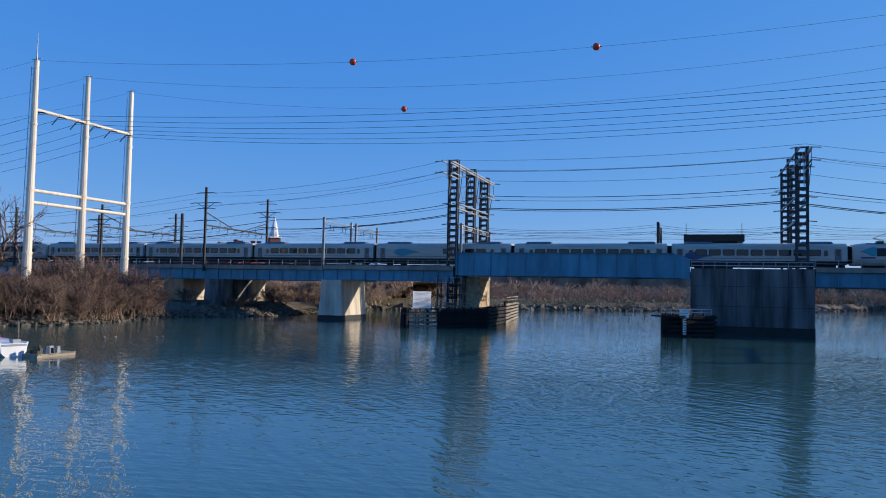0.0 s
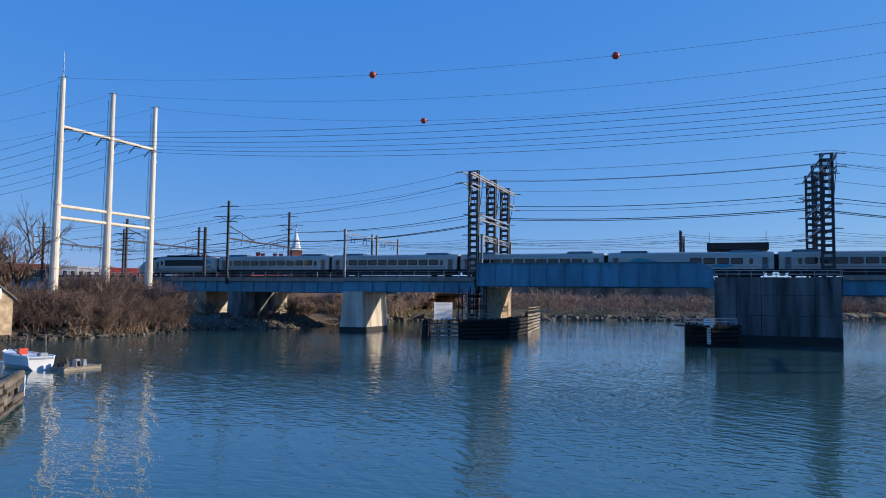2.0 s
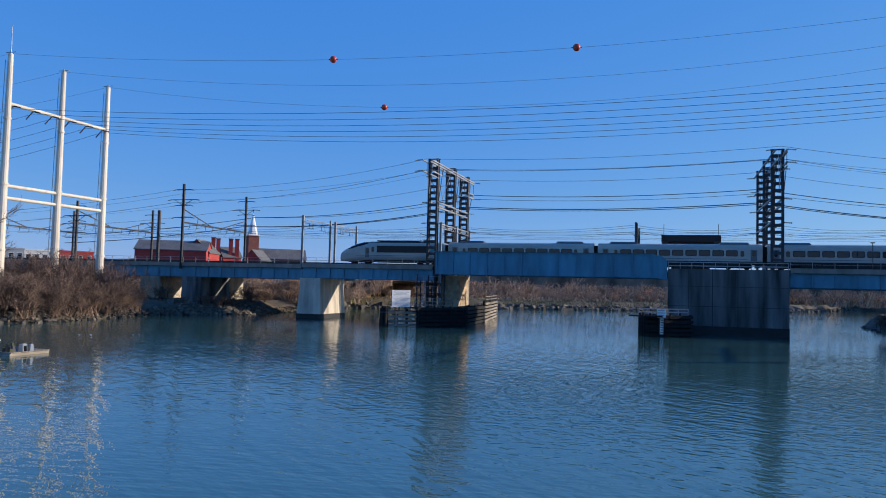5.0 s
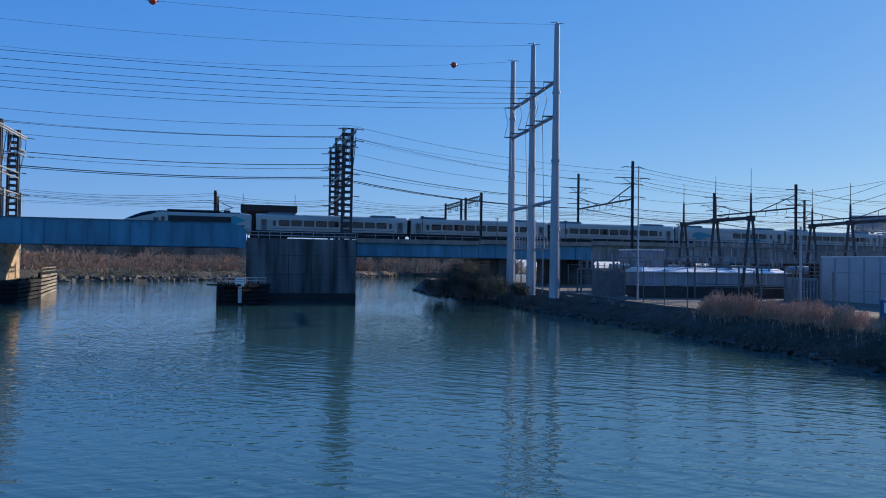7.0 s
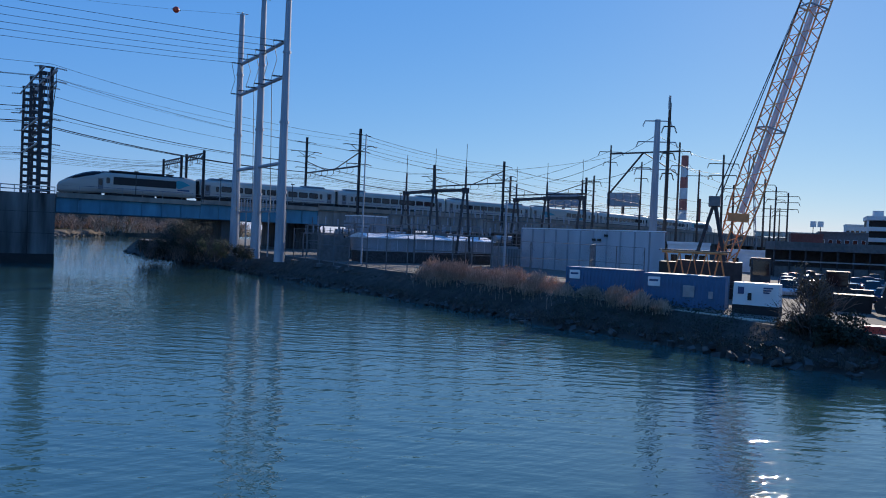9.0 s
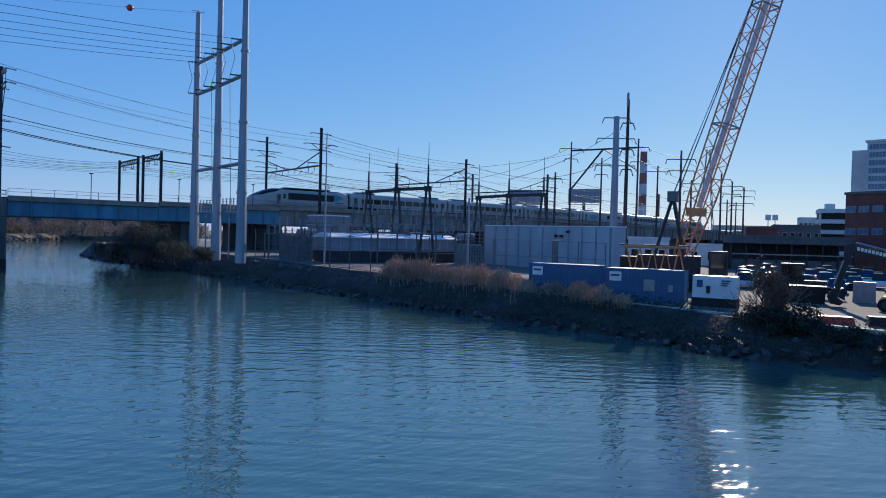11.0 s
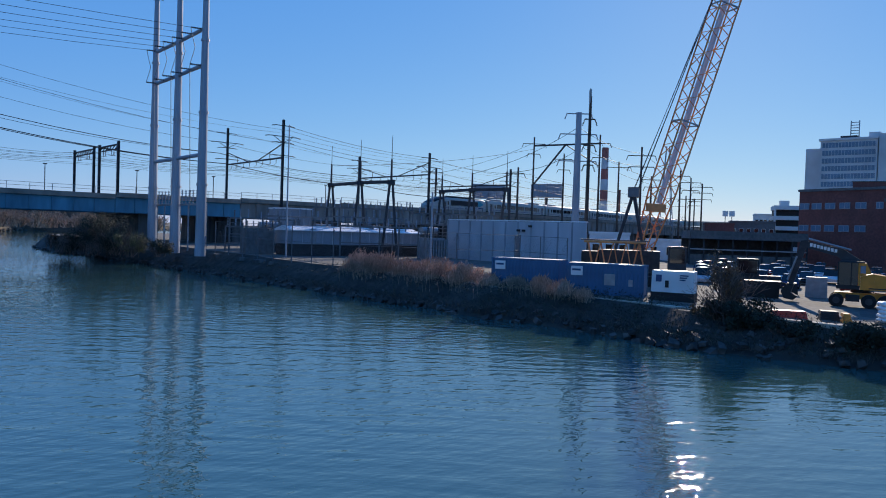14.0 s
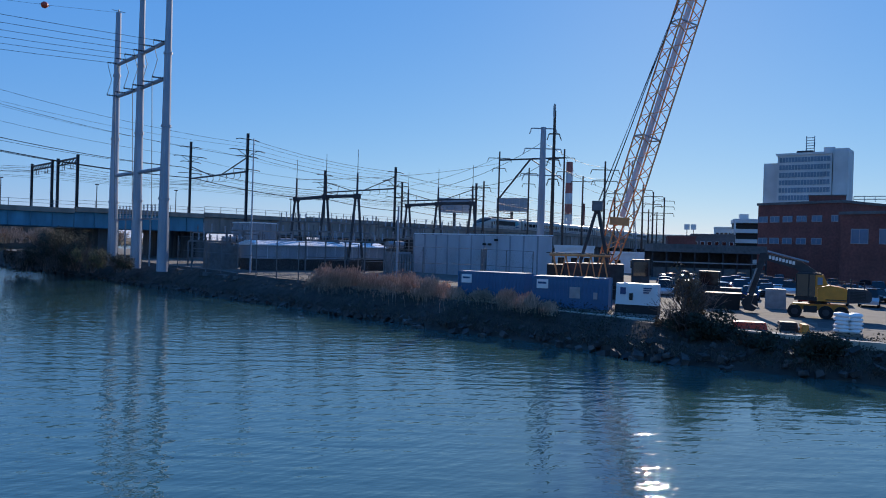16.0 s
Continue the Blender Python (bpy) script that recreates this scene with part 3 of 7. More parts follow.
def coach(kind):
    label = {"business": "silver-grey express train coach with dark windows", "cafe": "silver-grey cafe coach with few windows and teal waves",
             "first": "silver-grey first class coach with dark window band"}[kind]
    t = thing("train_coach", ID, label, "train coach", "coaches of the express train")
    bm = bmesh.new()
    x = CAR / 2
    loft(bm, [coach_ring(-x, 1.56, 1.32, 4.08), coach_ring(-x + 0.12, 1.58, 1.3, 4.16), coach_ring(x - 0.12, 1.58, 1.3, 4.16), coach_ring(x, 1.56, 1.32, 4.08)])
    part("body", bm, SILVER, t)
    part("skirt", boxes((-x + 0.1, x - 0.1, -1.48, 1.48, 0.76, 1.297), (-x + 5.0, x - 5.0, -1.45, 1.45, 0.25, 0.757), (-x + 0.3, -x + 0.9, -1.45, 1.45, 0.3, 0.757), (x - 0.9, x - 0.3, -1.45, 1.45, 0.3, 0.757)), UNDER, t)
    for sx in (-1, 1):
        bogie(t, sx * (x - 3.6))
        bm = bmesh.new()
        box(bm, sx * (x - 4.2) - 2.3, sx * (x - 4.2) + 2.3, -1.0, 1.0, 4.12, 4.42, 0.22)
        part("roof_unit", bm, SILVER_ROOF, t)
        part("gangway", boxes((min(sx * x, sx * (x + 0.33)), max(sx * x, sx * (x + 0.33)), -1.0, 1.0, 0.9, 3.7)), RUBBER, t, "black rubber gangway bellows")
        for sy in (-1, 1):
            d = part("door", boxes((-0.48, 0.48, -0.012, 0.012, 0, 1.85)), SILVER_ROOF, t, m=pose(sx * (x - 1.3), sy * 1.578, 1.35))
            part("door_window", WIN_SMALL, GLASS_DARK, d, m=pose(0, sy * 0.003, 0.75))
    xs = [(-8.35 + 2.09 * k) for k in range(9)]
    if kind == "cafe":
        xs = [1.2, 3.3, 5.4, 7.5]
    for sy in (-1, 1):
        for wx in xs:
            f = part("window_frame", WIN_FRAME, BLACK_GLOSS, t, m=pose(wx, sy * 1.572, 2.10))
            part("window_pane", WIN_BIG, GLASS_DARK, f, m=pose(0, sy * 0.016, 0.09))
        for wx in ((9.6,) if kind == "cafe" else (-9.95, 9.95)):
            part("small_window", WIN_SMALL, GLASS_DARK, t, m=pose(wx, sy * 1.565, 2.05))
        part("stripe", boxes((-x + 2.2, x - 2.2, sy * 1.592 - 0.005, sy * 1.592 + 0.005, 1.62, 1.68)), NAVY, t)
    if kind == "cafe":
        wave(t, -9.5, -4.0, 1.75, 3.1, TEAL)
        wave(t, 3.2, 7.2, 1.4, 2.3, TEAL, -1)
    if kind == "first":
        wave(t, -11, -6.5, 1.4, 2.7, NAVY)
    return t


def power_car():
    """Streamlined end car; its nose points to -x."""
    t = thing("train_power_car", ID, "streamlined silver power car with black glazed nose and dark side grilles", "train power car", "power cars of the express train")
    bm = bmesh.new()
    L0 = 10.3
    secs = []
    for x, w, z0, z1 in ((-10.75, 0.35, 0.75, 1.55), (-10.6, 0.75, 0.5, 1.95), (-10.1, 1.12, 0.42, 2.35), (-9.3, 1.38, 0.42, 2.82), (-8.2, 1.5, 0.45, 3.35),
                         (-7.0, 1.56, 0.5, 3.8), (-5.8, 1.58, 0.6, 4.08), (-4.6, 1.58, 0.7, 4.2), (8.6, 1.58, 0.7, 4.2), (9.9, 1.57, 0.7, 4.0), (L0, 1.55, 0.75, 3.9)):
        secs.append(coach_ring(x, w, z0, z1))
    loft(bm, secs)
    part("body", bm, SILVER, t, smooth=True)
    bm = bmesh.new()
    secs = []
    for x, w, z0, z1, lo in ((-9.9, 1.19, 0.42, 2.47, 5), (-9.3, 1.38, 0.42, 2.82, 4), (-8.2, 1.5, 0.45, 3.35, 3), (-7.0, 1.56, 0.5, 3.8, 3), (-5.8, 1.58, 0.6, 4.08, 3), (-4.2, 1.58, 0.7, 4.2, 4), (8.4, 1.58, 0.7, 4.2, 4)):
        ring = coach_ring(x, w, z0, z1)
        top = [Vector(q) for q in ring[3:10]]
        if lo > 3:
            top[0], top[-1] = top[1].copy(), top[-2].copy()
        if lo > 4:
            top[1], top[-2] = top[2].copy(), top[-3].copy()
            top[0], top[-1] = top[1].copy(), top[-2].copy()
        mid = Vector((x, 0, z0 + (z1 - z0) * 0.5))
        outer = [mid + (q - mid) * 1.012 for q in top]
        inner = [mid + (q - mid) * 0.96 for q in reversed(top)]
        secs.append([tuple(q + Vector((0, 0, 0.0004 * k))) for k, q in enumerate(outer)] + [tuple(q - Vector((0, 0, 0.0004 * k))) for k, q in enumerate(inner)])
    loft(bm, secs)
    part("roof_band", bm, BLACK_GLOSS, t, "black windscreen and roof band")
    part("roof_equipment", boxes((-3.2, 5.2, -0.8, 0.8, 4.24, 4.42), (5.8, 6.8, -0.5, 0.5, 4.24, 4.5)), STEEL_DARK, t)
    bm = bmesh.new()
    for sy in (-0.7, 0.7):
        beam(bm, (5.2, sy, 4.35), (7.2, sy * 0.6, 5.0), 0.06)
        beam(bm, (7.2, sy * 0.6, 5.0), (5.4, sy, 5.7), 0.06)
    beam(bm, (5.4, -0.9, 5.7), (5.4, 0.9, 5.7), 0.08)
    part("pantograph", bm, STEEL_DARK, t)
    for sy in (-1, 1):
        part("side_grille", boxes((-2.9, 7.0, sy * 1.582 - 0.02, sy * 1.582 + 0.02, 2.1, 3.35)), BLACK, t, "black side grille")
        part("cab_door", boxes((-5.2, -4.4, sy * 1.58 - 0.012, sy * 1.58 + 0.012, 1.2, 3.0)), SILVER_ROOF, t)
        part("cab_window", WIN_SMALL, GLASS_DARK, t, m=pose(-3.7, sy * 1.57, 2.2))
        part("side_window", WIN_SMALL, GLASS_DARK, t, m=pose(-4.8, sy * 1.59, 1.9))
        part("stripe", boxes((-7.0, 9.8, sy * 1.592 - 0.005, sy * 1.592 + 0.005, 1.5, 1.56)), NAVY, t)
        part("lettering_bar", boxes((7.2, 9.2, sy * 1.592 - 0.004, sy * 1.592 + 0.004, 1.75, 2.0)), NAVY, t)
    wave(t, 6.6, 9.4, 2.1, 3.5, TEAL)
    part("skirt", boxes((-3.6, 3.6, -1.42, 1.42, 0.3, 0.695)), UNDER, t)
    part("gangway", boxes((10.3, 10.6, -1.0, 1.0, 0.9, 3.6)), RUBBER, t)
    for x in (-6.6, 6.6):
        bogie(t, x)
    return t


PITCH_CAR = 26.65
train = []
rear = power_car()
train.append((rear, -10.66, 0))
kinds = ["business", "business", "business", "cafe", "business", "first"]
proto = {}
for i, k in enumerate(kinds):
    if k in proto:
        c = copy_thing(proto[k], ID)
    else:
        c = proto[k] = coach(k)
    train.append((c, PITCH_CAR * (i + 0.5), 0))
train.append((copy_thing(rear, ID), PITCH_CAR * 6 + 10.66, 180))
# chainage of the coupling behind the rear power car
CHAIN = [(0, -137.1), (2.75, -83.1), (5.5, -29.2), (7.5, 10.5), (9, 39.7), (10.75, 73.2), (12.5, 105.4), (14.5, 139.8), (16, 164.0)]


def train_pose(c, turn):
    x, y, z = along(c, TRAIN_Y, RAIL)
    return BR @ pose(x, y, z, 0, 0, heading(c) + turn)


# ---- overhead line structures ----
def up(d, el):
    return H + d * math.tan(radians(el))


def insulator(bm, a, b, r=0.09, n=5):
    """One turned rod whose sheds swell and narrow along it."""
    a, b = Vector(a), Vector(b)
    x = (b - a).orthogonal().normalized()
    y = (b - a).normalized().cross(x)
    sections = []
    for k in range(n):
        for u, f in ((0.0, 0.35), (0.3, 0.4), (0.32, 1.0), (0.7, 0.8), (0.72, 0.4), (0.999, 0.35)):
            p = a.lerp(b, (k + u) / n)
            sections.append([p + (x * math.cos(j * math.pi / 3) + y * math.sin(j * math.pi / 3)) * r * f for j in range(6)])
    loft(bm, sections)


def gantry(s, ys, z0, z1, beam_z, material=STEEL_DARK, pairs=None, drop=True, label="dark steel catenary gantry with hanging insulators"):
    t = thing("catenary_gantry", BR, label, "catenary gantry", "catenary gantries on the railway")
    for y in ys:
        bm = bmesh.new()
        q = along(s, y, 0)
        for dx in (-0.16, 0.16):
            box(bm, q[0] + dx - 0.035, q[0] + dx + 0.035, q[1] - 0.17, q[1] + 0.17, z0, z1)
        box(bm, q[0] - 0.125, q[0] + 0.125, q[1] - 0.03, q[1] + 0.03, z0, z1)
        part("post", bm, material, t)
    for ya, yb in (pairs or list(zip(ys, ys[1:]))):
        a, b = Vector(along(s, ya, beam_z)), Vector(along(s, yb, beam_z))
        bm = bmesh.new()
        fat = 1.0 if material is STEEL_DARK else 0.5
        beam(bm, a, b, 0.3 * fat, 0.22 * fat)
        beam(bm, a - Vector((0, 0, 0.7)), b - Vector((0, 0, 0.7)), 0.24 * fat, 0.16 * fat)
        n = max(2, int((b - a).length / 1.4))
        for k in range(n):
            p, q = a.lerp(b, k / n), a.lerp(b, (k + 1) / n)
            beam(bm, p, q - Vector((0, 0, 0.7)), 0.12 * fat)
        part("cross_beam", bm, material, t)
        if drop:
            for u in (0.22, 0.34, 0.66, 0.78):
                bm = bmesh.new()
                p = a.lerp(b, u) - Vector((0, 0, 0.75))
                insulator(bm, p, p - Vector((0, 0, 0.85)))
                beam(bm, p - Vector((0.5, 0, 0.85)), p - Vector((-0.2, 0, 0.85)), 0.05)
                part("hanging_insulator", bm, STEEL_DARK, t)
    return t


gantry(-65.3, (122.8, 134.4, 136.6, 147.2), 9.8, 19.0, 18.3, STEEL_GREY, ((122.8, 134.4), (136.6, 147.2)))
gantry(38.9, (122.8, 132.4, 135.4, 147), 10.3, 18.9, 18.4, STEEL_DARK, ((122.8, 132.4), (135.4, 147)))
gantry(-6.0, (134.2, 136.8, 147), 9.9, 18.6, 18.0, STEEL_DARK)
gantry(-39.0, (124.4, 134.2, 143.6), 0.0, 17.8, 17.4, STEEL_GREY)


def tall_catenary(s, z_near, z_far, beam_z, skew=-2.6, label="tall dark catenary masts joined by a braced beam"):
    t = thing("catenary_mast_pair", BR, label, "catenary mast", "tall catenary masts on the railway")
    ends = []
    for y, zt in ((122.6, z_near), (149.0, z_far)):
        q = along(s + (skew if y > 140 else 0), y, 0)
        bm = bmesh.new()
        for dx in (-0.22, 0.22):
            box(bm, q[0] + dx * 0.75 - 0.045, q[0] + dx * 0.75 + 0.045, q[1] - 0.18, q[1] + 0.18, 8.6, zt)
        box(bm, q[0] - 0.12, q[0] + 0.12, q[1] - 0.04, q[1] + 0.04, 8.6, zt)
        m = part("mast", bm, STEEL_DARK, t)
        for dz, w in ((-1.1, 1.6), (-3.1, 2.9), (-4.2, 1.5), (-6.6, 1.9)):
            bm = bmesh.new()
            beam(bm, (q[0] - w, q[1], zt + dz), (q[0] + w, q[1], zt + dz), 0.13)
            if w > 2:
                beam(bm, (q[0] - w * 0.7, q[1], zt + dz), (q[0], q[1], zt + dz - 1.2), 0.09)
                beam(bm, (q[0] + w * 0.7, q[1], zt + dz), (q[0], q[1], zt + dz - 1.2), 0.09)
            for e in (-1, 1):
                insulator(bm, (q[0] + e * w, q[1], zt + dz), (q[0] + e * (w + 0.75), q[1], zt + dz - 0.15), 0.1)
            part("cross_arm", bm, STEEL_DARK, m)
        ends.append(Vector((q[0], q[1], beam_z)))
    a, b = ends
    bm = bmesh.new()
    beam(bm, a, b, 0.22, 0.3)
    part("cross_beam", bm, STEEL_DARK, t)
    for p, q in ((a, b), (b, a)):
        bm = bmesh.new()
        m = p.lerp(q, 0.42)
        beam(bm, p + Vector((0, 0, 2.6)), m, 0.16)
        beam(bm, p.lerp(q, 0.21), p.lerp(q, 0.21) + Vector((0, 0, 1.3)), 0.08)
        part("knee_brace", bm, STEEL_DARK, t)
    for u in (0.1, 0.2, 0.33, 0.44, 0.56, 0.67, 0.8, 0.9):
        bm = bmesh.new()
        p = a.lerp(b, u)
        insulator(bm, p, p - Vector((0, 0, 0.9)))
        beam(bm, p - Vector((0.5, 0, 1.3)), p - Vector((0, 0, 0.8)), 0.05)
        part("hanging_insulator", bm, STEEL_DARK, t)
    return t


tall_catenary(-91.4, 25.2, 26.0, 17.7)
tall_catenary(68.0, 25.9, 26.7, 18.9, 1.8)
tall_catenary(104.8, 23.3, 24.0, 18.6, 1.8)
tall_catenary(133.5, 22.2, 23.5, 18.3, 1.8)
tall_catenary(-117.0, 22.2, 23.0, 17.6)
tall_catenary(-140.5, 22.0, 23.0, 17.6)
for s, y, z in ((-98, 124, 20.2), (-138, 124, 19.2)):
    bm = bmesh.new()
    box(bm, -0.25, 0.25, -0.2, 0.2, 9, z)
    solid("signal_post", bm, STEEL_DARK, BR @ pose(s, y, 0), "plain dark steel post beside the track", "post", "plain posts beside the track")


def tower_arms(s, label):
    """Beams that tie the three towers of one pier together."""
    t = thing("tower_cross_frame", BR, label, "cross beam", "cross beams of the catenary towers")
    for z, y0, y1 in ((28.2, 119.8, 149.0), (26.3, 119.8, 126.0), (24.8, 143, 149), (21.3, 123.9, 144.2), (17.6, 123.9, 146)):
        bm = bmesh.new()
        beam(bm, (s - 0.8, y0, z), (s - 0.8, y1, z), 0.22)
        beam(bm, (s + 0.8, y0, z), (s + 0.8, y1, z), 0.22)
        part("beam", bm, STEEL_GREY, t)
        for y in (y0, y1):
            for e in (-1, 1):
                bm = bmesh.new()
                insulator(bm, (s + e * 0.9, y, z), (s + e * 2.1, y, z - 0.1), 0.14)
                part("strain_insulator", bm, STEEL_GREY, t)
    for y0, y1 in ((119.9, 123), (125, 134), (136, 143.5), (145, 149)):
        bm = bmesh.new()
        beam(bm, (s, y0, 28), (s, (y0 + y1) / 2, 22.5), 0.08)
        beam(bm, (s, y1, 28), (s, (y0 + y1) / 2, 22.5), 0.08)
        part("tie_rod", bm, STEEL_GREY, t)
    return t


tower_arms(-40.4, "pale steel beams tying three dark towers")
tower_arms(15.6, "pale steel beams tying three dark towers")


# ---- wires ----
def wire(name, pts, r, material, label, m=ID, group="overhead wires", sag=None):
    """A hanging wire through the points, with a sag on each span."""
    cu = bpy.data.curves.new(name, "CURVE")
    cu.dimensions, cu.bevel_depth, cu.bevel_resolution = "3D", r, 0
    cu.materials.append(material)
    path = []
    for k, (a, b) in enumerate(zip(pts, pts[1:])):
        a, b = Vector(a), Vector(b)
        n = 14
        sg = (sag[k] if isinstance(sag, (list, tuple)) else sag) or 0.0
        for j in range(n + (k == len(pts) - 2)):
            u = j / n
            p = a.lerp(b, u)
            p.z -= 4 * sg * u * (1 - u)
            path.append(p)
    sp = cu.splines.new("POLY")
    sp.points.add(len(path) - 1)
    for q, p in zip(sp.points, path):
        q.co = (*p, 1)
    ob = new(name, cu)
    ob.matrix_basis = m
    return tagged(ob, label, "cable", group)


LP = [Vector((-59.97, 109.69, 0)), Vector((-56.4, 118.56, 0)), Vector((-52.96, 127.22, 0))]   # feet of the left frame
RP = [Vector((68.56, 74.17, 0)), Vector((72.3, 83.3, 0)), Vector((75.6, 92.0, 0))]             # feet of the right frame
TOP_L, TOP_R = 39.0, 39.2
for k, sg in ((0, 3.5), (1, 4.4), (2, 5.4)):
    out = (RP[k] - LP[k]).normalized()
    wire("shield_wire", [LP[k] - out * 60 + Vector((0, 0, 34)), LP[k] + Vector((0, 0, TOP_L)), RP[k] + Vector((0, 0, TOP_R))], 0.017, WIRE_PALE,
         "thin shield wire strung over the river", sag=[1.5, sg])
for k in range(6):
    u = (k + 0.25) / 5.5
    a = LP[0].lerp(LP[2], u)
    b = RP[0].lerp(RP[2], u)
    out = (b - a).normalized()
    wire("power_line", [a - out * 70 + Vector((0, 0, 24 - k * 0.6)), a + Vector((0, 0, 31.0)), b - out * 1.6 + Vector((0, 0, 31.4))], 0.027, WIRE,
         "heavy power line strung over the river", sag=[2.0, 2.4 + 0.1 * k])


def marker_ball(p):
    bm = bmesh.new()
    bmesh.ops.create_uvsphere(bm, u_segments=20, v_segments=12, radius=0.46)
    t = thing("marker_ball", Matrix.Translation(p), "orange-red aerial marker ball clamped on a wire", "marker ball", "marker balls on the power line")
    part("shell", bm, RED_BALL, t, smooth=True)
    bm = bmesh.new()
    tube(bm, (-0.62, 0.17, 0), (0.62, -0.17, 0), 0.06)
    part("clamp", bm, STEEL_DARK, t)


for az, d, el in ((-6.64, 96.86, 16.94), (12.31, 89.89, 18.19), (-2.57, 114.23, 13.65), (34.79, 115.3, 15.21)):
    marker_ball(polar(az, d, up(d, el)))

CAT = "catenary wire along the railway"
for y in (126.4, 130.6, 139.4, 143.2):
    for z, sg, r in ((16.2, 0.15, 0.02), (17.4, 0.9, 0.024)):
        stops = [-141, -117, -91.4, -65.3, -39.0, -6.0, 15.6, 38.9, 68, 104.8, 133.5, 170, 210]
        wire("contact_wire", [along(s, y, z) for s in stops], r, WIRE, CAT, BR, sag=sg)
for y, z, r, mt in ((119.8, 28.3, 0.025, WIRE), (119.8, 26.4, 0.03, WIRE), (149, 28.9, 0.03, WIRE), (149, 25.7, 0.065, WIRE), (149.0, 24.9, 0.035, WIRE),
                    (144.2, 22.65, 0.08, WIRE), (144.2, 22.35, 0.06, WIRE), (123.9, 27.2, 0.02, WIRE_PALE), (134.6, 28.9, 0.02, WIRE_PALE)):
    n = 23.6 if z > 27 else (21.2 if z > 24 else 18.7)
    wire("feeder_cable", [along(-141, y, n - 4), along(-91.4, y, n), (-40.4, y, z), (15.6, y, z + 0.4), along(68.0, y, n), along(104.8, y, n - 2.2), along(133.5, y, n - 3.3), along(180, y, n - 4)],
         r, mt, "feeder cable strung between catenary towers", BR, sag=[0.6, 1.3, 0.8, 1.2, 0.8, 0.6, 0.6])


# ---- steel transmission frames ----
def transmission_frame(feet, z0, top, bars, material, label, rungs, hang):
    t = thing("transmission_frame", ID, label, "transmission frame", "river crossing transmission frames")
    for p in feet:
        bm = bmesh.new()
        n, zs = 9, [z0 + (top - z0) * k / 4 for k in range(5)]
        rr = [0.72, 0.62, 0.53, 0.45, 0.36]
        loft(bm, [[(p.x + r * math.cos(a * math.pi / 6), p.y + r * math.sin(a * math.pi / 6), z) for a in range(12)] for z, r in zip(zs, rr)])
        pole = part("pole", bm, material, t, smooth=False)
        for z, r in zip(zs[1:4], rr[1:4]):
            bm = bmesh.new()
            tube(bm, (p.x, p.y, z - 0.14), (p.x, p.y, z + 0.14), r + 0.1, n=12)
            part("flange", bm, material, pole)
        bm = bmesh.new()
        tube(bm, (p.x, p.y, top), (p.x, p.y, top + 0.4), 0.12)
        tube(bm, (p.x - 0.9, p.y + 0.3, top + 0.2), (p.x + 0.9, p.y - 0.3, top + 0.2), 0.05)
        part("wire_clamp", bm, STEEL_GREY, pole)
        if rungs:
            bm = bmesh.new()
            z = z0 + 3
            while z < top - 1:
                f = (z - z0) / (top - z0)
                o = 0.72 - 0.36 * f + 0.28
                beam(bm, (p.x - o, p.y - 0.15, z), (p.x - o + 0.28, p.y - 0.15, z), 0.05)
                z += 0.9
            beam(bm, (p.x - 1.0, p.y - 0.15, z0 + 3), (p.x - 0.64, p.y - 0.15, top - 1), 0.06)
            part("ladder", bm, STEEL_GREY, pole)
    for z in bars:
        for a, b in zip(feet, feet[1:]):
            bm = bmesh.new()
            tube(bm, (a.x, a.y, z), (b.x, b.y, z), 0.26, n=10)
            part("cross_beam", bm, material, t)
    for z, out in hang:
        for k in range(6):
            u = (k + 0.25) / 5.5
            q = feet[0].lerp(feet[-1], u)
            bm = bmesh.new()
            insulator(bm, (q.x, q.y, z), (q.x + out[0], q.y + out[1], z + out[2]), 0.13, 7)
            part("insulator_string", bm, STEEL_DARK, t)
    return t


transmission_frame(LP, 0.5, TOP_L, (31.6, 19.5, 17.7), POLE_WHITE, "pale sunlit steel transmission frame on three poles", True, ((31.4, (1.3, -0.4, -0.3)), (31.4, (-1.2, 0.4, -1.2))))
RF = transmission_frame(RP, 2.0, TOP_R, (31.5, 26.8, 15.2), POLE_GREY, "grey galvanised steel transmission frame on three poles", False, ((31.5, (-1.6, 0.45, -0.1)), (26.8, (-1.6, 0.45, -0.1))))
bm = bmesh.new()
tube(bm, (LP[0].x, LP[0].y, TOP_L + 0.4), (LP[0].x, LP[0].y, TOP_L + 4.2), 0.09, 0.03)
part("lightning_rod", bm, STEEL_GREY, bpy.data.objects["transmission_frame"])
for k in range(6):
    u = (k + 0.25) / 5.5
    b = RP[0].lerp(RP[2], u)
    o = (RP[0] - LP[0]).normalized()
    q = b - o * 1.7
    wire("jumper_cable", [q + Vector((0, 0, 31.4)), q + Vector((0.6, -0.2, 29.0)), q + Vector((0, 0, 26.7))], 0.04, WIRE_PALE, "slack jumper cable beside the steel frame", sag=0.1, group="jumper cables")
    if k % 2 == 0:
        wire("riser_cable", [q + Vector((0, 0, 26.7)), b + Vector((-1.2, 0.3, 8.6))], 0.05, WIRE_PALE, "vertical riser cable hanging from the steel frame", sag=0, group="riser cables")
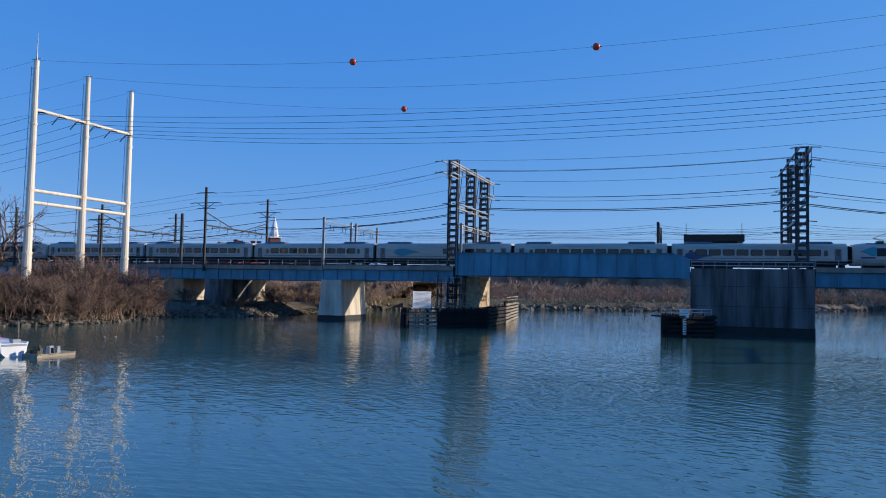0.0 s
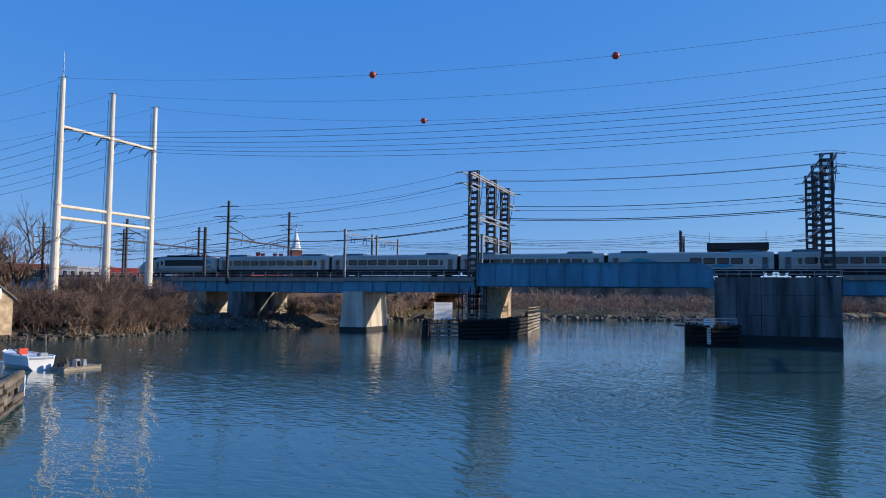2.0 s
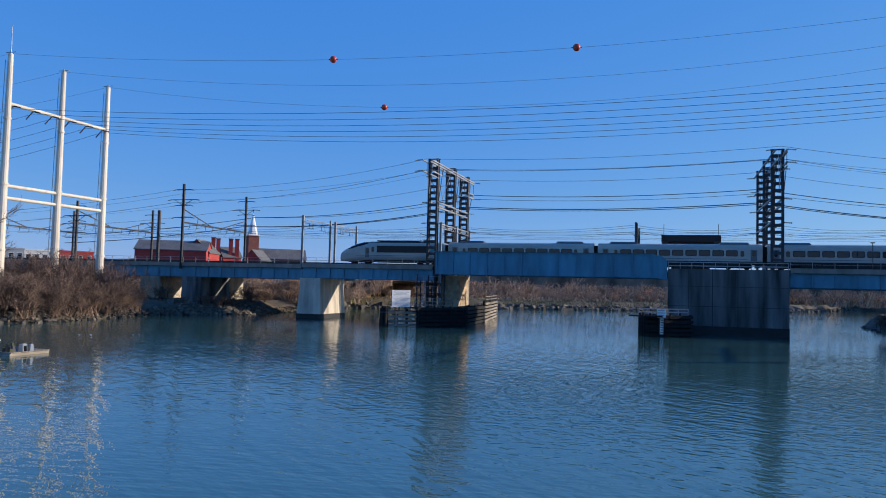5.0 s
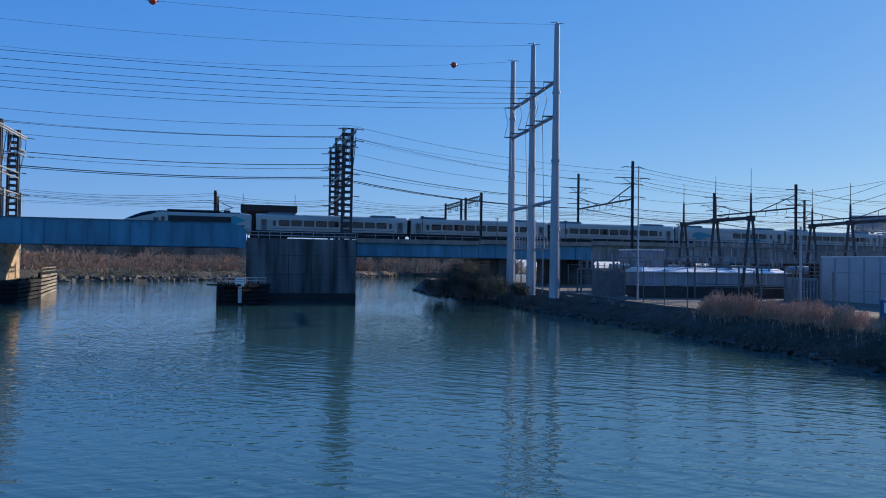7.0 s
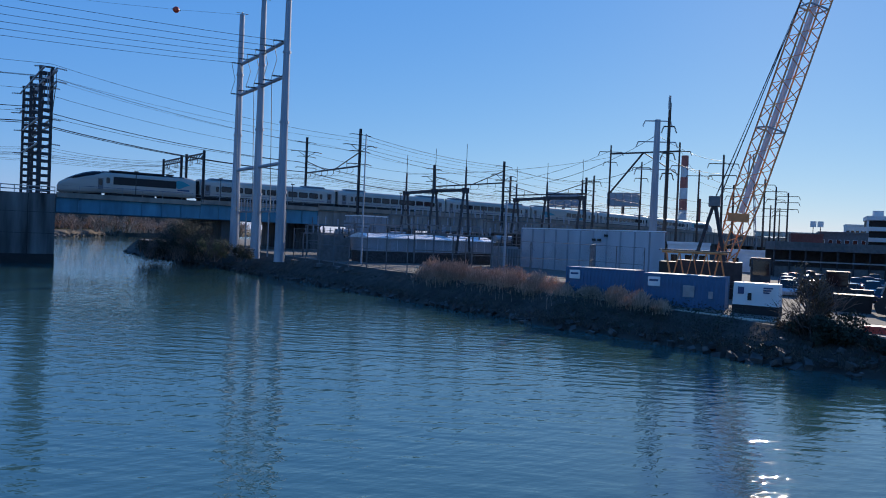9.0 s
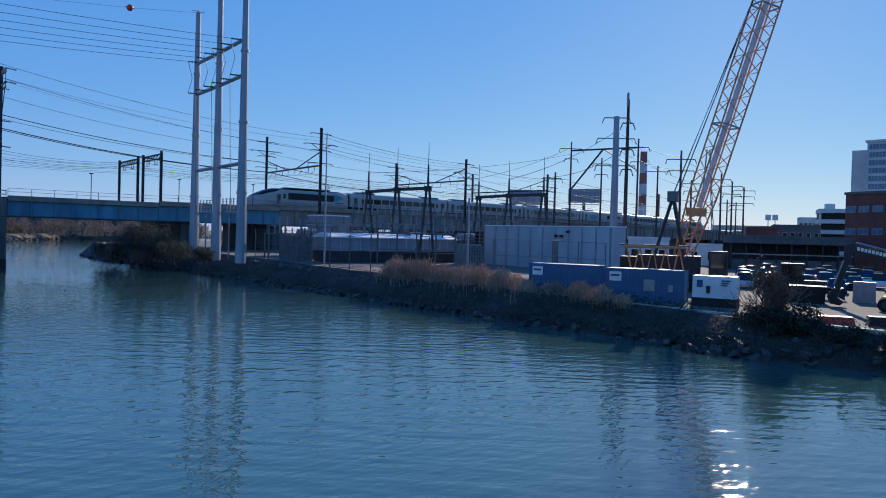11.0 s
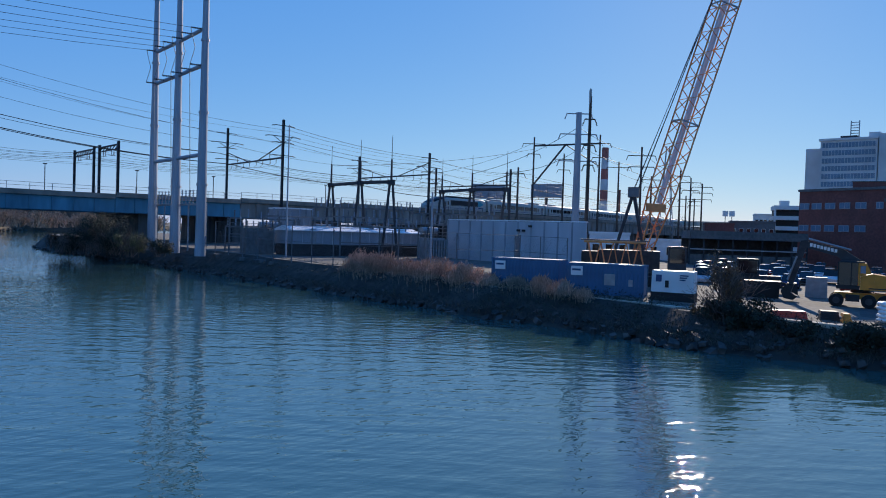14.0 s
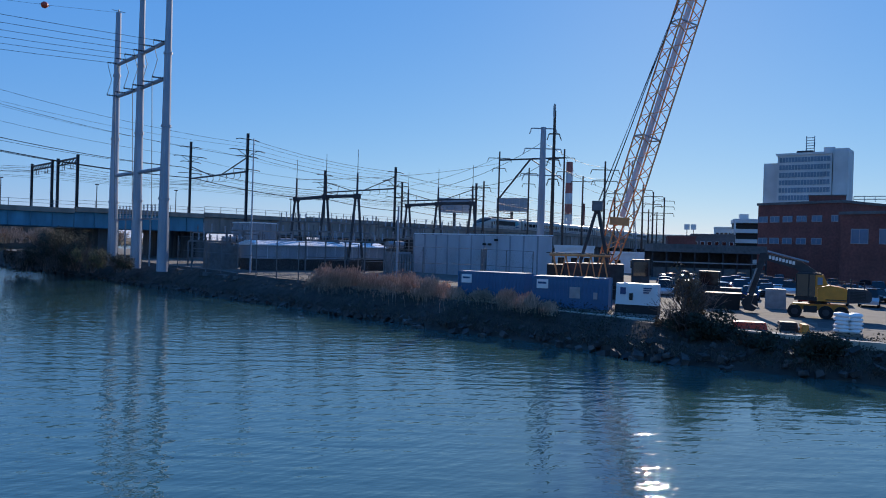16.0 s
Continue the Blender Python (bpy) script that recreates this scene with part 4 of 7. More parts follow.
# switchgear rack between the frame's feet
t = thing("switch_rack", ID, "galvanised rack of pale post insulators", "switchgear", "switch racks")
bm = bmesh.new()
a, b = RP[0], RP[2]
for k in range(7):
    p = a.lerp(b, k / 6)
    beam(bm, (p.x + 0.9, p.y, 2.4), (p.x + 0.9, p.y, 8.8), 0.16)
beam(bm, (a.x + 0.9, a.y, 8.8), (b.x + 0.9, b.y, 8.8), 0.24)
part("rack_frame", bm, STEEL_GREY, t)
for k in range(14):
    p = a.lerp(b, (k + 0.5) / 14)
    bm = bmesh.new()
    insulator(bm, (p.x + 0.9, p.y, 8.9), (p.x + 0.9, p.y, 10.8), 0.17, 6)
    part("post_insulator", bm, SHED, t)


# ---- control house on the far side of the lift pier ----
t = thing("control_house", BR @ pose(3.2, 139, 9.9), "dark flat-roofed bridge control house with deep eaves", "control house")
part("body", boxes((-3.2, 3.2, -2.4, 2.4, 0, 5.0)), BLACK, t)
part("roof", boxes((-4.9, 4.9, -4.6, 4.6, 5.35, 6.5)), BLACK, t)
part("roof_soffit", boxes((-3.8, 3.8, -3.4, 3.4, 5.0, 5.346)), STEEL_DARK, t)
for sx in (-1, 1):
    part("antenna", boxes((sx * 4.5 - 0.04, sx * 4.5 + 0.04, -4.3, -4.2, 6.5, 8.4)), STEEL_DARK, t)
    part("window", boxes((sx * 1.6 - 1.1, sx * 1.6 + 1.1, -2.43, -2.402, 2.6, 4.2)), GLASS_DARK, t)


# ---- fenders round the piers ----
def timber_fender(m, length, rows, z_step, z_low, label, pale_from=None, depth=5.0):
    t = thing("timber_fender", m, label, "timber fender", "timber pier fenders")
    n = max(3, int(length / 1.5))
    for k in range(n + 1):
        bm = bmesh.new()
        tube(bm, (length * k / n, 0.28, -1.0), (length * k / n, 0.28, z_low + rows * z_step + random.uniform(-0.05, 0.3)), 0.17, n=8)
        part("fender_post", bm, TIMBER, t)
    for r in range(rows):
        z = z_low + r * z_step
        step = 5.0
        x = -0.3
        while x < length + 0.2:
            e = min(x + step, length + 0.3)
            bm = boxes((x + 0.02, e - 0.02, -0.08, 0.1, z, z + z_step * (0.62 if pale_from is not None else 0.7)))
            pale = pale_from is not None and x > pale_from
            part("wale", bm, TIMBER_PALE if pale else TIMBER, t, m=pose(0, random.uniform(-0.03, 0.03), random.uniform(-0.04, 0.04)))
            x = e
    # black sheet added so the gaps between the wales read dark
    if pale_from is None:
        part("backing_planks", boxes((-0.1, length + 0.1, 0.5, 0.62, -0.8, z_low + rows * z_step - 0.4)), TIMBER, t)
    bm = boxes((-0.2, length + 0.2, 0.05, depth, z_low + rows * z_step - 0.35, z_low + rows * z_step - 0.15))
    part("walkway", bm, TIMBER, t)
    return t


def place(x0, y0, x1, y1):
    return Matrix.Translation((x0, y0, 0)) @ pose(0, 0, 0, 0, 0, math.degrees(math.atan2(y1 - y0, x1 - x0))), math.hypot(x1 - x0, y1 - y0)


for (x0, y0, x1, y1, rows, lab, pf) in (
        (-3.8, 115.6, 1.0, 117.0, 4, "weathered timber fender rack with gaps", -1),
        (1.2, 116.2, 9.0, 121.5, 5, "black creosoted timber fender wall", None),
        (9.0, 121.5, 13.5, 137.0, 5, "black creosoted timber fender wall", None),
        (13.6, 137.2, 18.8, 163.0, 6, "bleached timber fender wing", -1),
        (35.6, 113.6, 32.7, 104.6, 5, "black creosoted timber fender cluster", None),
        (32.7, 104.4, 40.8, 106.6, 5, "black creosoted timber fender cluster", None),
        (40.9, 106.8, 43.0, 115.0, 4, "black timber fender with bleached ends", None)):
    m, ln = place(x0, y0, x1, y1)
    timber_fender(m, ln, rows, 0.62, 0.05, lab, pf, depth=3.0 if rows < 6 else 0.4)
# clustered piles at the end of the rack
t = thing("pile_cluster", pose(-4.3, 115.5, 0), "black creosoted timber piles bound in a cluster", "piles")
for k in range(7):
    bm = bmesh.new()
    a = k * 2 * math.pi / 6
    r = 0.0 if k == 6 else 0.42
    tube(bm, (r * 1.3 * math.cos(a), r * 1.3 * math.sin(a), -1.0), (r * math.cos(a), r * math.sin(a), 2.9 + 0.12 * (k % 3)), 0.24, 0.19, n=9)
    part("pile", bm, TIMBER, t)
bm = bmesh.new()
tube(bm, (0, 0, 2.1), (0, 0, 2.3), 0.7, n=14)
part("binding", bm, STEEL_DARK, t)
# pale strips added to stand for bright water between the wales
m, ln = place(-3.8, 115.6, 1.0, 117.0)
t = thing("fender_marker_boards", m, "pale strips standing for bright water behind the wales", "boards")
for k in range(3):
    part("board", boxes((1.3 + k * 1.2, 1.52 + k * 1.2, -0.2, -0.12, 0.1, 2.3)), TIMBER_PALE, t)


def notice_board(m, w, h, lines, label):
    t = thing("notice_board", m, label, "notice board", "river notice boards")
    part("panel", boxes((-w / 2, w / 2, -0.04, 0.04, 0, h)), WHITE, t)
    for k in range(lines):
        z = h - (k + 0.75) * h / (lines + 0.6)
        ww = w * (0.38 + 0.07 * math.sin(k * 2.3))
        part("text_bar", boxes((-ww, ww, -0.05, -0.043, z, z + h / (lines * 3.6))), SHED if lines > 5 else STEEL_GREY, t)
    for sx in (-1, 1):
        part("post", boxes((sx * w * 0.3 - 0.06, sx * w * 0.3 + 0.06, 0.05, 0.15, -3.4, h - 0.2)), TIMBER, t)


notice_board(BR @ pose(-40.55, 109.37, 3.00, 0, 0, 50), 3.3, 2.65, 13, "white notice board with unreadable grey lines")
notice_board(BR @ pose(-1.3, 110.7, 2.72), 1.25, 1.2, 3, "small white navigation sign with dark lines")
t = thing("depth_gauge", BR @ pose(-1.2, 110.9, 0.35), "white tide gauge board on black timber", "gauge board")
part("board", boxes((-0.28, 0.28, -0.05, 0.02, 0, 2.3)), WHITE, t)
for k in range(6):
    part("mark_bar", boxes((-0.2, 0.2, -0.06, -0.053, 0.2 + k * 0.35, 0.32 + k * 0.35)), BLACK, t)


def walkway_rail(m, length, material, label, rows=2, h=1.1):
    t = thing("guard_rail", m, label, "guard rail", "guard rails on the fenders")
    n = max(2, int(length / 1.6))
    for k in range(n + 1):
        part("post", boxes((length * k / n - 0.05, length * k / n + 0.05, -0.05, 0.05, 0, h)), material, t)
    for r in range(rows):
        z = h * (r + 1) / rows - 0.08
        part("rail", boxes((0, length, -0.075, -0.053, z - 0.06, z + 0.08)), material, t)
    return t


m, ln = place(0.4, 117.6, 6.5, 119.2)
walkway_rail(m @ pose(0, 0, 2.9), ln, TIMBER_PALE, "weathered timber guard rail on the fender")
m, ln = place(13.8, 138.5, 18.4, 161.0)
walkway_rail(m @ pose(0, 0, 3.7), ln, TIMBER_PALE, "bleached timber guard rail on the fender wing")
m, ln = place(32.7, 105.5, 40.6, 107.4)
walkway_rail(m @ pose(0, 0, 3.1), ln, STEEL_GREY, "pale metal guard rail on the fender cluster", h=0.9)
walkway_rail(BR @ pose(-0.4, 122.4, 10.15), 17.4, STEEL_GREY, "grey metal railing along the bascule pier")
# machinery deck hanging by the rest pier
t = thing("machinery_platform", BR @ pose(-41.2, 121.6, 2.9), "dark steel machinery stairs and platforms beside the tower", "steel platform")
for k, z in enumerate((0.2, 2.2, 4.0)):
    part("platform", boxes((-1.2, 3.4, -0.2, 2.4, z, z + 0.12)), STEEL_DARK, t)
    for x in (-1.2, 0.4, 1.9, 3.3):
        part("rail_post", boxes((x, x + 0.07, -0.2, -0.13, z + 0.12, z + 1.2)), STEEL_GREY, t)
    part("rail", boxes((-1.2, 3.4, -0.2, -0.14, z + 1.2, z + 1.26)), STEEL_GREY, t)
bm = bmesh.new()
for x in (-1.1, 1.0, 3.3):
    tube(bm, (x, 0.2, -2.8), (x, 0.2, 5.5), 0.13)
    tube(bm, (x, 2.2, -2.8), (x, 2.2, 5.5), 0.13)
part("column_frame", bm, STEEL_DARK, t)
part("ladder", boxes((0.2, 0.28, -0.5, -0.42, -1.8, 5.0), (0.7, 0.78, -0.5, -0.42, -1.8, 5.0), *[(0.28, 0.7, -0.49, -0.43, -1.6 + k * 0.33, -1.55 + k * 0.33) for k in range(19)]), STEEL_GREY, t, "pale steel ladder")

for s in (28.5, 42.0, 55.0, 78.0):
    t = thing("walkway_lamp", BR @ pose(*along(s, NEAR + 0.4, 10.5)), "slim dark lamp post on the viaduct walkway", "lamp post", "lamp posts on the viaduct")
    part("post", boxes((-0.05, 0.05, -0.05, 0.05, -0.4, 3.9)), STEEL_DARK, t)
    part("lamp_head", boxes((-0.28, 0.28, -0.12, 0.12, 3.9, 4.05)), STEEL_DARK, t)


# ---- vegetation and stones, too many to count ----
class Twigs:
    """Collects thin three-sided sticks into one mesh."""
    def __init__(self):
        self.v, self.f = [], []

    def stick(self, a, b, r0, r1):
        d = b - a
        if d.length < 1e-5:
            return
        x = d.orthogonal().normalized()
        y = d.normalized().cross(x)
        n = len(self.v)
        for p, r in ((a, r0), (b, r1)):
            for k in range(3):
                c, s = math.cos(k * 2.0944), math.sin(k * 2.0944)
                self.v.append(p + x * c * r + y * s * r)
        for k in range(3):
            self.f.append((n + k, n + (k + 1) % 3, n + 3 + (k + 1) % 3, n + 3 + k))

    def leaf(self, p, s):
        n = len(self.v)
        a = Vector((random.uniform(-1, 1), random.uniform(-1, 1), random.uniform(-1, 1))).normalized() * s
        b = a.orthogonal().normalized() * s * 0.6
        self.v += [p - a, p + b, p + a, p - b]
        self.f.append((n, n + 1, n + 2, n + 3))

    def grow(self, p, d, length, r, depth, spread=0.6, kids=3):
        q = p + d * length
        self.stick(p, q, r, r * 0.65)
        if depth == 0:
            return
        for k in range(kids):
            u = random.uniform(0.45, 1.0)
            e = (d + Vector((random.gauss(0, spread), random.gauss(0, spread), random.gauss(0.12, spread * 0.7)))).normalized()
            self.grow(p.lerp(q, u), e, length * random.uniform(0.55, 0.8), r * 0.62, depth - 1, spread, kids)

    def make(self, name, material, label, category, kind="stuff"):
        me = bpy.data.meshes.new(name)
        me.from_pydata([tuple(p) for p in self.v], [], self.f)
        me.materials.append(material)
        ob = new(name, me)
        return tagged(ob, label, category, kind=kind)


def thicket(spots, name, material, label, stems=5, depth=4, r=0.06, spread=0.55):
    tw = Twigs()
    for x, y, z, h in spots:
        for k in range(stems):
            d = Vector((random.gauss(0, 0.35), random.gauss(0, 0.35), 1)).normalized()
            tw.grow(Vector((x + random.gauss(0, 0.5), y + random.gauss(0, 0.5), z)), d, h * random.uniform(0.26, 0.42), r * h / 6, depth, spread)
    return tw.make(name, material, label, "shrubs")


def stones(name, pts, lo, hi, label, material=ROCK):
    v, f = [], []
    for x, y, z in pts:
        s = random.uniform(lo, hi)
        sc = Vector((s * random.uniform(0.7, 1.5), s * random.uniform(0.7, 1.5), s * random.uniform(0.45, 0.9)))
        rot = Euler((random.uniform(-0.5, 0.5), random.uniform(-0.5, 0.5), random.uniform(0, 6.3))).to_matrix()
        n = len(v)
        for sx, sy, sz in ((-1, -1, -1), (1, -1, -1), (1, 1, -1), (-1, 1, -1), (-1, -1, 1), (1, -1, 1), (1, 1, 1), (-1, 1, 1)):
            j = Vector((sx * random.uniform(0.5, 1), sy * random.uniform(0.5, 1), sz * random.uniform(0.6, 1)))
            v.append(tuple(Vector((x, y, z)) + rot @ Vector((j.x * sc.x, j.y * sc.y, j.z * sc.z)) * 0.5))
        for q in ((3, 2, 1, 0), (4, 5, 6, 7), (0, 1, 5, 4), (1, 2, 6, 5), (2, 3, 7, 6), (3, 0, 4, 7)):
            f.append(tuple(n + i for i in q))
    me = bpy.data.meshes.new(name)
    me.from_pydata(v, [], f)
    me.materials.append(material)
    return tagged(new(name, me), label, "stones", kind="stuff")


def along_shore(shore, inland, count, lo, hi, z0, z1):
    """Points on the slope of a bank: lo..hi metres inland, rising from z0 to z1."""
    out = []
    for _ in range(count):
        k = random.randrange(len(shore) - 1)
        u = random.random()
        x = shore[k][0] + (shore[k + 1][0] - shore[k][0]) * u
        y = shore[k][1] + (shore[k + 1][1] - shore[k][1]) * u
        d = Vector((inland[0], inland[1], 0)).normalized()
        w = random.random()
        o = lo + (hi - lo) * w
        out.append((x + d.x * o, y + d.y * o, z0 + (z1 - z0) * w))
    return out


def shore_part(shore, test):
    return [p for p in shore if test(p)]


# left bank
SL = shore_part(SHORE_L, lambda p: p[0] > -85)
stones("riprap_left", along_shore(SL, (-1, 0.35), 1300, -0.6, 3.2, -0.1, 1.2), 0.2, 0.8, "brown angular stones along the left bank", ROCK_BROWN)
stones("riprap_bridge", along_shore(shore_part(SHORE_L, lambda p: p[1] > 138), (-0.95, 0.3), 1500, -0.5, 8.0, 0.0, 2.5), 0.3, 0.95, "pale angular stones on the slope behind the piers")
thicket([(x, y, z, random.uniform(3.5, 7.0)) for x, y, z in along_shore(shore_part(SHORE_L, lambda p: 92 < p[1] < 134), (-1, 0.3), 230, 0.6, 10, 0.5, 2.2)],
        "bare_shrubs", TWIG, "dense bare brown shrubs on the river bank", 6, 4, 0.075, 0.62)
thicket([(x, y, z, random.uniform(5.8, 9.6) * (0.72 if y < 113 else 1.0)) for x, y, z in along_shore(shore_part(SHORE_L, lambda p: 98 < p[1] < 131), (-1, 0.3), 85, 2.0, 11, 1.5, 2.3)],
        "bare_thicket", TWIG_GREY, "tall bare grey-brown thicket on the river bank", 5, 5, 0.1, 0.62)
thicket([(x, y, z, random.uniform(14, 18)) for x, y, z in ((-69, 106, 2.2, 0)[:3], (-72, 110, 2.2), (-67, 111, 2.2))],
        "reddish_shrub_trees", TWIG, "tall reddish bare shrub trees behind the bank", 6, 5, 0.09, 0.42)
thicket([(x, y, z, random.uniform(2.5, 5.5)) for x, y, z in along_shore(shore_part(SHORE_L, lambda p: p[1] > 134), (-0.9, 0.5), 60, 3, 16, 1.4, 2.4)],
        "low_bank_scrub", TWIG, "low bare scrub on the far left bank", 6, 3, 0.09, 0.7)

bp_ = [BR @ Vector((random.uniform(-135, -66), random.uniform(152, 176), 2.6)) for _ in range(200)]
bp_ = [(p, (BR.inverted() @ p).y) for p in bp_]
thicket([(p.x, p.y, float(np.interp(yy, [151, 158, 168, 200], [1.5, 3.4, 6.0, 7.2])), random.uniform(3.5, 6.5)) for p, yy in bp_], "scrub_behind_bridge", TWIG_FAR, "brown bare scrub behind the railway piers", 6, 3, 0.12, 0.7)

# far bank
INF = (-0.35, 0.94)
stones("riprap_far", along_shore(SHORE_F, INF, 1300, -1.0, 3.0, 0.0, 1.2), 0.7, 1.7, "pale riprap along the far bank")
tw = Twigs()
for x, y, z in along_shore(SHORE_F, INF, 9000, 2.5, 9.5, 0.9, 2.6):
    for k in range(2):
        p = Vector((x + random.gauss(0, 0.4), y + random.gauss(0, 0.4), z - 0.2))
        tw.stick(p, p + Vector((random.gauss(0, 0.25), random.gauss(0, 0.25), random.uniform(0.5, 1.1))), 0.09, 0.02)
tw.make("rough_grass", GRASS, "yellow-green rough grass on the far bank", "grass")
thicket([(x, y, z, random.uniform(3.5, 6.5)) for x, y, z in along_shore(SHORE_F, INF, 420, 8, 45, 2.4, 2.6)],
        "far_scrub", TWIG_FAR, "brown bare scrub behind the far bank", 6, 3, 0.15, 0.6)
thicket([(x, y, z, random.uniform(6, 10)) for x, y, z in along_shore(SHORE_F, INF, 60, 14, 60, 2.4, 2.6)],
        "far_bare_trees", TWIG_FAR, "bare grey trees behind the far bank", 3, 4, 0.12, 0.45)


def wooded(count, az0, az1, d0, d1):
    """Spots for trees spread over a stretch of the far land."""
    return [(*polar(random.uniform(az0, az1), random.uniform(d0, d1))[:2], 2.3, random.uniform(7, 11)) for _ in range(count)]


thicket(wooded(170, -2, 24, 275, 400), "far_woods", TWIG_FAR, "bare brown woods on the far side of the river", 4, 3, 0.2, 0.5)
thicket(wooded(130, 24, 40, 330, 412), "far_woods", TWIG_FAR, "bare brown woods on the far side of the river", 4, 3, 0.2, 0.5)


def far_row(az0, az1, d, el0, el1, name, material, label, step=0.25):
    """A low uneven ridge of woods or roofs at a distance."""
    bm = bmesh.new()
    n = int((az1 - az0) / step)
    f, b = [], []
    for k in range(n + 1):
        az = az0 + (az1 - az0) * k / n
        e = el0 + (el1 - el0) * k / n + 0.18 * noise.noise(Vector((az * 0.9, d * 0.1, 0))) + 0.12 * random.uniform(-1, 1)
        f.append((bm.verts.new(polar(az, d, -1)), bm.verts.new(polar(az, d, up(d, e)))))
        b.append((bm.verts.new(polar(az, d + 40, -1)), bm.verts.new(polar(az, d + 40, up(d, e) - 2))))
    for k in range(n):
        bm.faces.new([f[k][0], f[k + 1][0], f[k + 1][1], f[k][1]])
        bm.faces.new([f[k][1], f[k + 1][1], b[k + 1][1], b[k][1]])
        bm.faces.new([b[k][0], b[k][1], b[k + 1][1], b[k + 1][0]])
    return solid(name, bm, material, ID, label, "woods", kind="stuff")


far_row(-33, 38, 420, 1.35, 1.3, "distant_woods", DARK_HILL, "distant brown winter woods beyond the river")
far_row(60, 125, 700, 0.9, 1.0, "distant_woods", DARK_HILL, "distant dark winter woods beyond the yard")


# ---- buildings behind the left bank ----
def pitched_house(m, w, dep, eave, ridge, wall, roof, label, windows=0, name="house", win_mat=GLASS_DARK):
    """Gable house, ridge along x."""
    t = thing(name, m, label, "house", "houses behind the railway")
    bm = bmesh.new()
    prof = [(0, 0), (dep, 0), (dep, eave), (dep / 2, ridge), (0, eave)]
    loft(bm, [[(-w / 2, y, z) for y, z in prof], [(w / 2, y, z) for y, z in prof]])
    part("wall", bm, wall, t)
    for sgn in (0, 1):
        bm = bmesh.new()
        y0, y1 = (0, dep / 2) if sgn == 0 else (dep, dep / 2)
        o = -0.35 if sgn == 0 else 0.35
        prof = [(y0 + o, eave - 0.15), (y1, ridge + 0.06), (y1, ridge + 0.3), (y0 + o, eave + 0.1)]
        loft(bm, [[(-w / 2 - 0.3, y, z) for y, z in prof], [(w / 2 + 0.3, y, z) for y, z in prof]])
        part("roof_slope", bm, roof, t)
    for k in range(windows):
        x = -w / 2 + w * (k + 0.5) / windows
        f = part("window", boxes((x - 0.6, x + 0.6, -0.06, 0.05, eave * 0.45, eave * 0.45 + 1.7)), WHITE, t)
        part("pane", boxes((x - 0.48, x + 0.48, -0.08, -0.063, eave * 0.45 + 0.12, eave * 0.45 + 1.58)), win_mat, f)
    return t


def chimney(m, w, h, label):
    t = thing("chimney_stack", m, label, "chimney", "brick chimneys")
    part("stack", boxes((-w / 2, w / 2, -w / 2, w / 2, 0, h)), BRICK_RED, t)
    part("cap", boxes((-w / 2 - 0.12, w / 2 + 0.12, -w / 2 - 0.12, w / 2 + 0.12, h + 0.002, h + 0.3)), BRICK_DARK, t)


def facing(az, d, z=0.0, turn=0.0):
    """A frame at that bearing whose x runs across the line of sight, y away."""
    p = polar(az, d, z)
    return Matrix.Translation(p) @ pose(0, 0, 0, 0, 0, -az + turn)


D1 = 235
pitched_house(facing(-17.95, D1, 2.4, -12), 20.5, 11, up(D1, 2.2) - 2.4, up(D1, 2.9) - 2.4, BRICK_RED, SLATE, "red painted brick mill house with grey slate roof", 7)
pitched_house(facing(-14.9, D1 + 6, 2.4, 70), 9, 8, up(D1, 2.1) - 2.4, up(D1, 3.05) - 2.4, BRICK_RED, SLATE, "red painted brick gable wing with slate roof", 2)
pitched_house(facing(-13.6, D1 + 14, 2.4, 20), 6, 8, up(D1, 1.9) - 2.4, up(D1, 2.7) - 2.4, BRICK_RED, SLATE, "low red brick annex with slate roof", 2)
for az, e in ((-15.0, 3.2), (-14.65, 3.12), (-13.75, 3.14), (-13.3, 3.14)):
    chimney(facing(az, D1 + 15, 2.3), 1.3, up(D1 + 15, e) - 2.3, "red brick chimney stack on the mill roof")
D2 = 300
t = thing("church", facing(-12.2, D2, 2.4, 15), "dark brick church with a white pointed steeple", "church")
hw = 2.05
part("tower", boxes((-hw, hw, -hw, hw, 0, up(D2, 3.48) - 2.4)), BRICK_DARK, t)
zt = up(D2, 3.48) - 2.4
bm = bmesh.new()
ring = [(math.cos(k * math.pi / 4 + math.pi / 8), math.sin(k * math.pi / 4 + math.pi / 8)) for k in range(8)]
loft(bm, [[(c * 2.0, s * 2.0, zt + 0.45) for c, s in ring], [(c * 0.05, s * 0.05, up(D2, 5.2) - 2.4) for c, s in ring]])
part("spire", bm, WHITE, t, "white faceted spire")
part("cornice", boxes((-hw - 0.3, hw + 0.3, -hw - 0.3, hw + 0.3, zt + 0.004, zt + 0.44)), WHITE, t)
part("spire_rod", boxes((-0.06, 0.06, -0.06, 0.06, up(D2, 5.18) - 2.4, up(D2, 5.5) - 2.4)), STEEL_DARK, t)
pitched_house(facing(-9.9, D2, 2.4, 6), 18, 10, up(D2, 1.8) - 2.4, up(D2, 2.55) - 2.4, BRICK_DARK, SLATE, "long dark church nave with slate roof", 6, "church_nave")
pitched_house(facing(-11.2, D2 - 25, 2.4, 60), 7, 7, up(D2, 1.5) - 2.4, up(D2, 2.2) - 2.4, BRICK_RED, SLATE, "small red brick house by the church", 2)


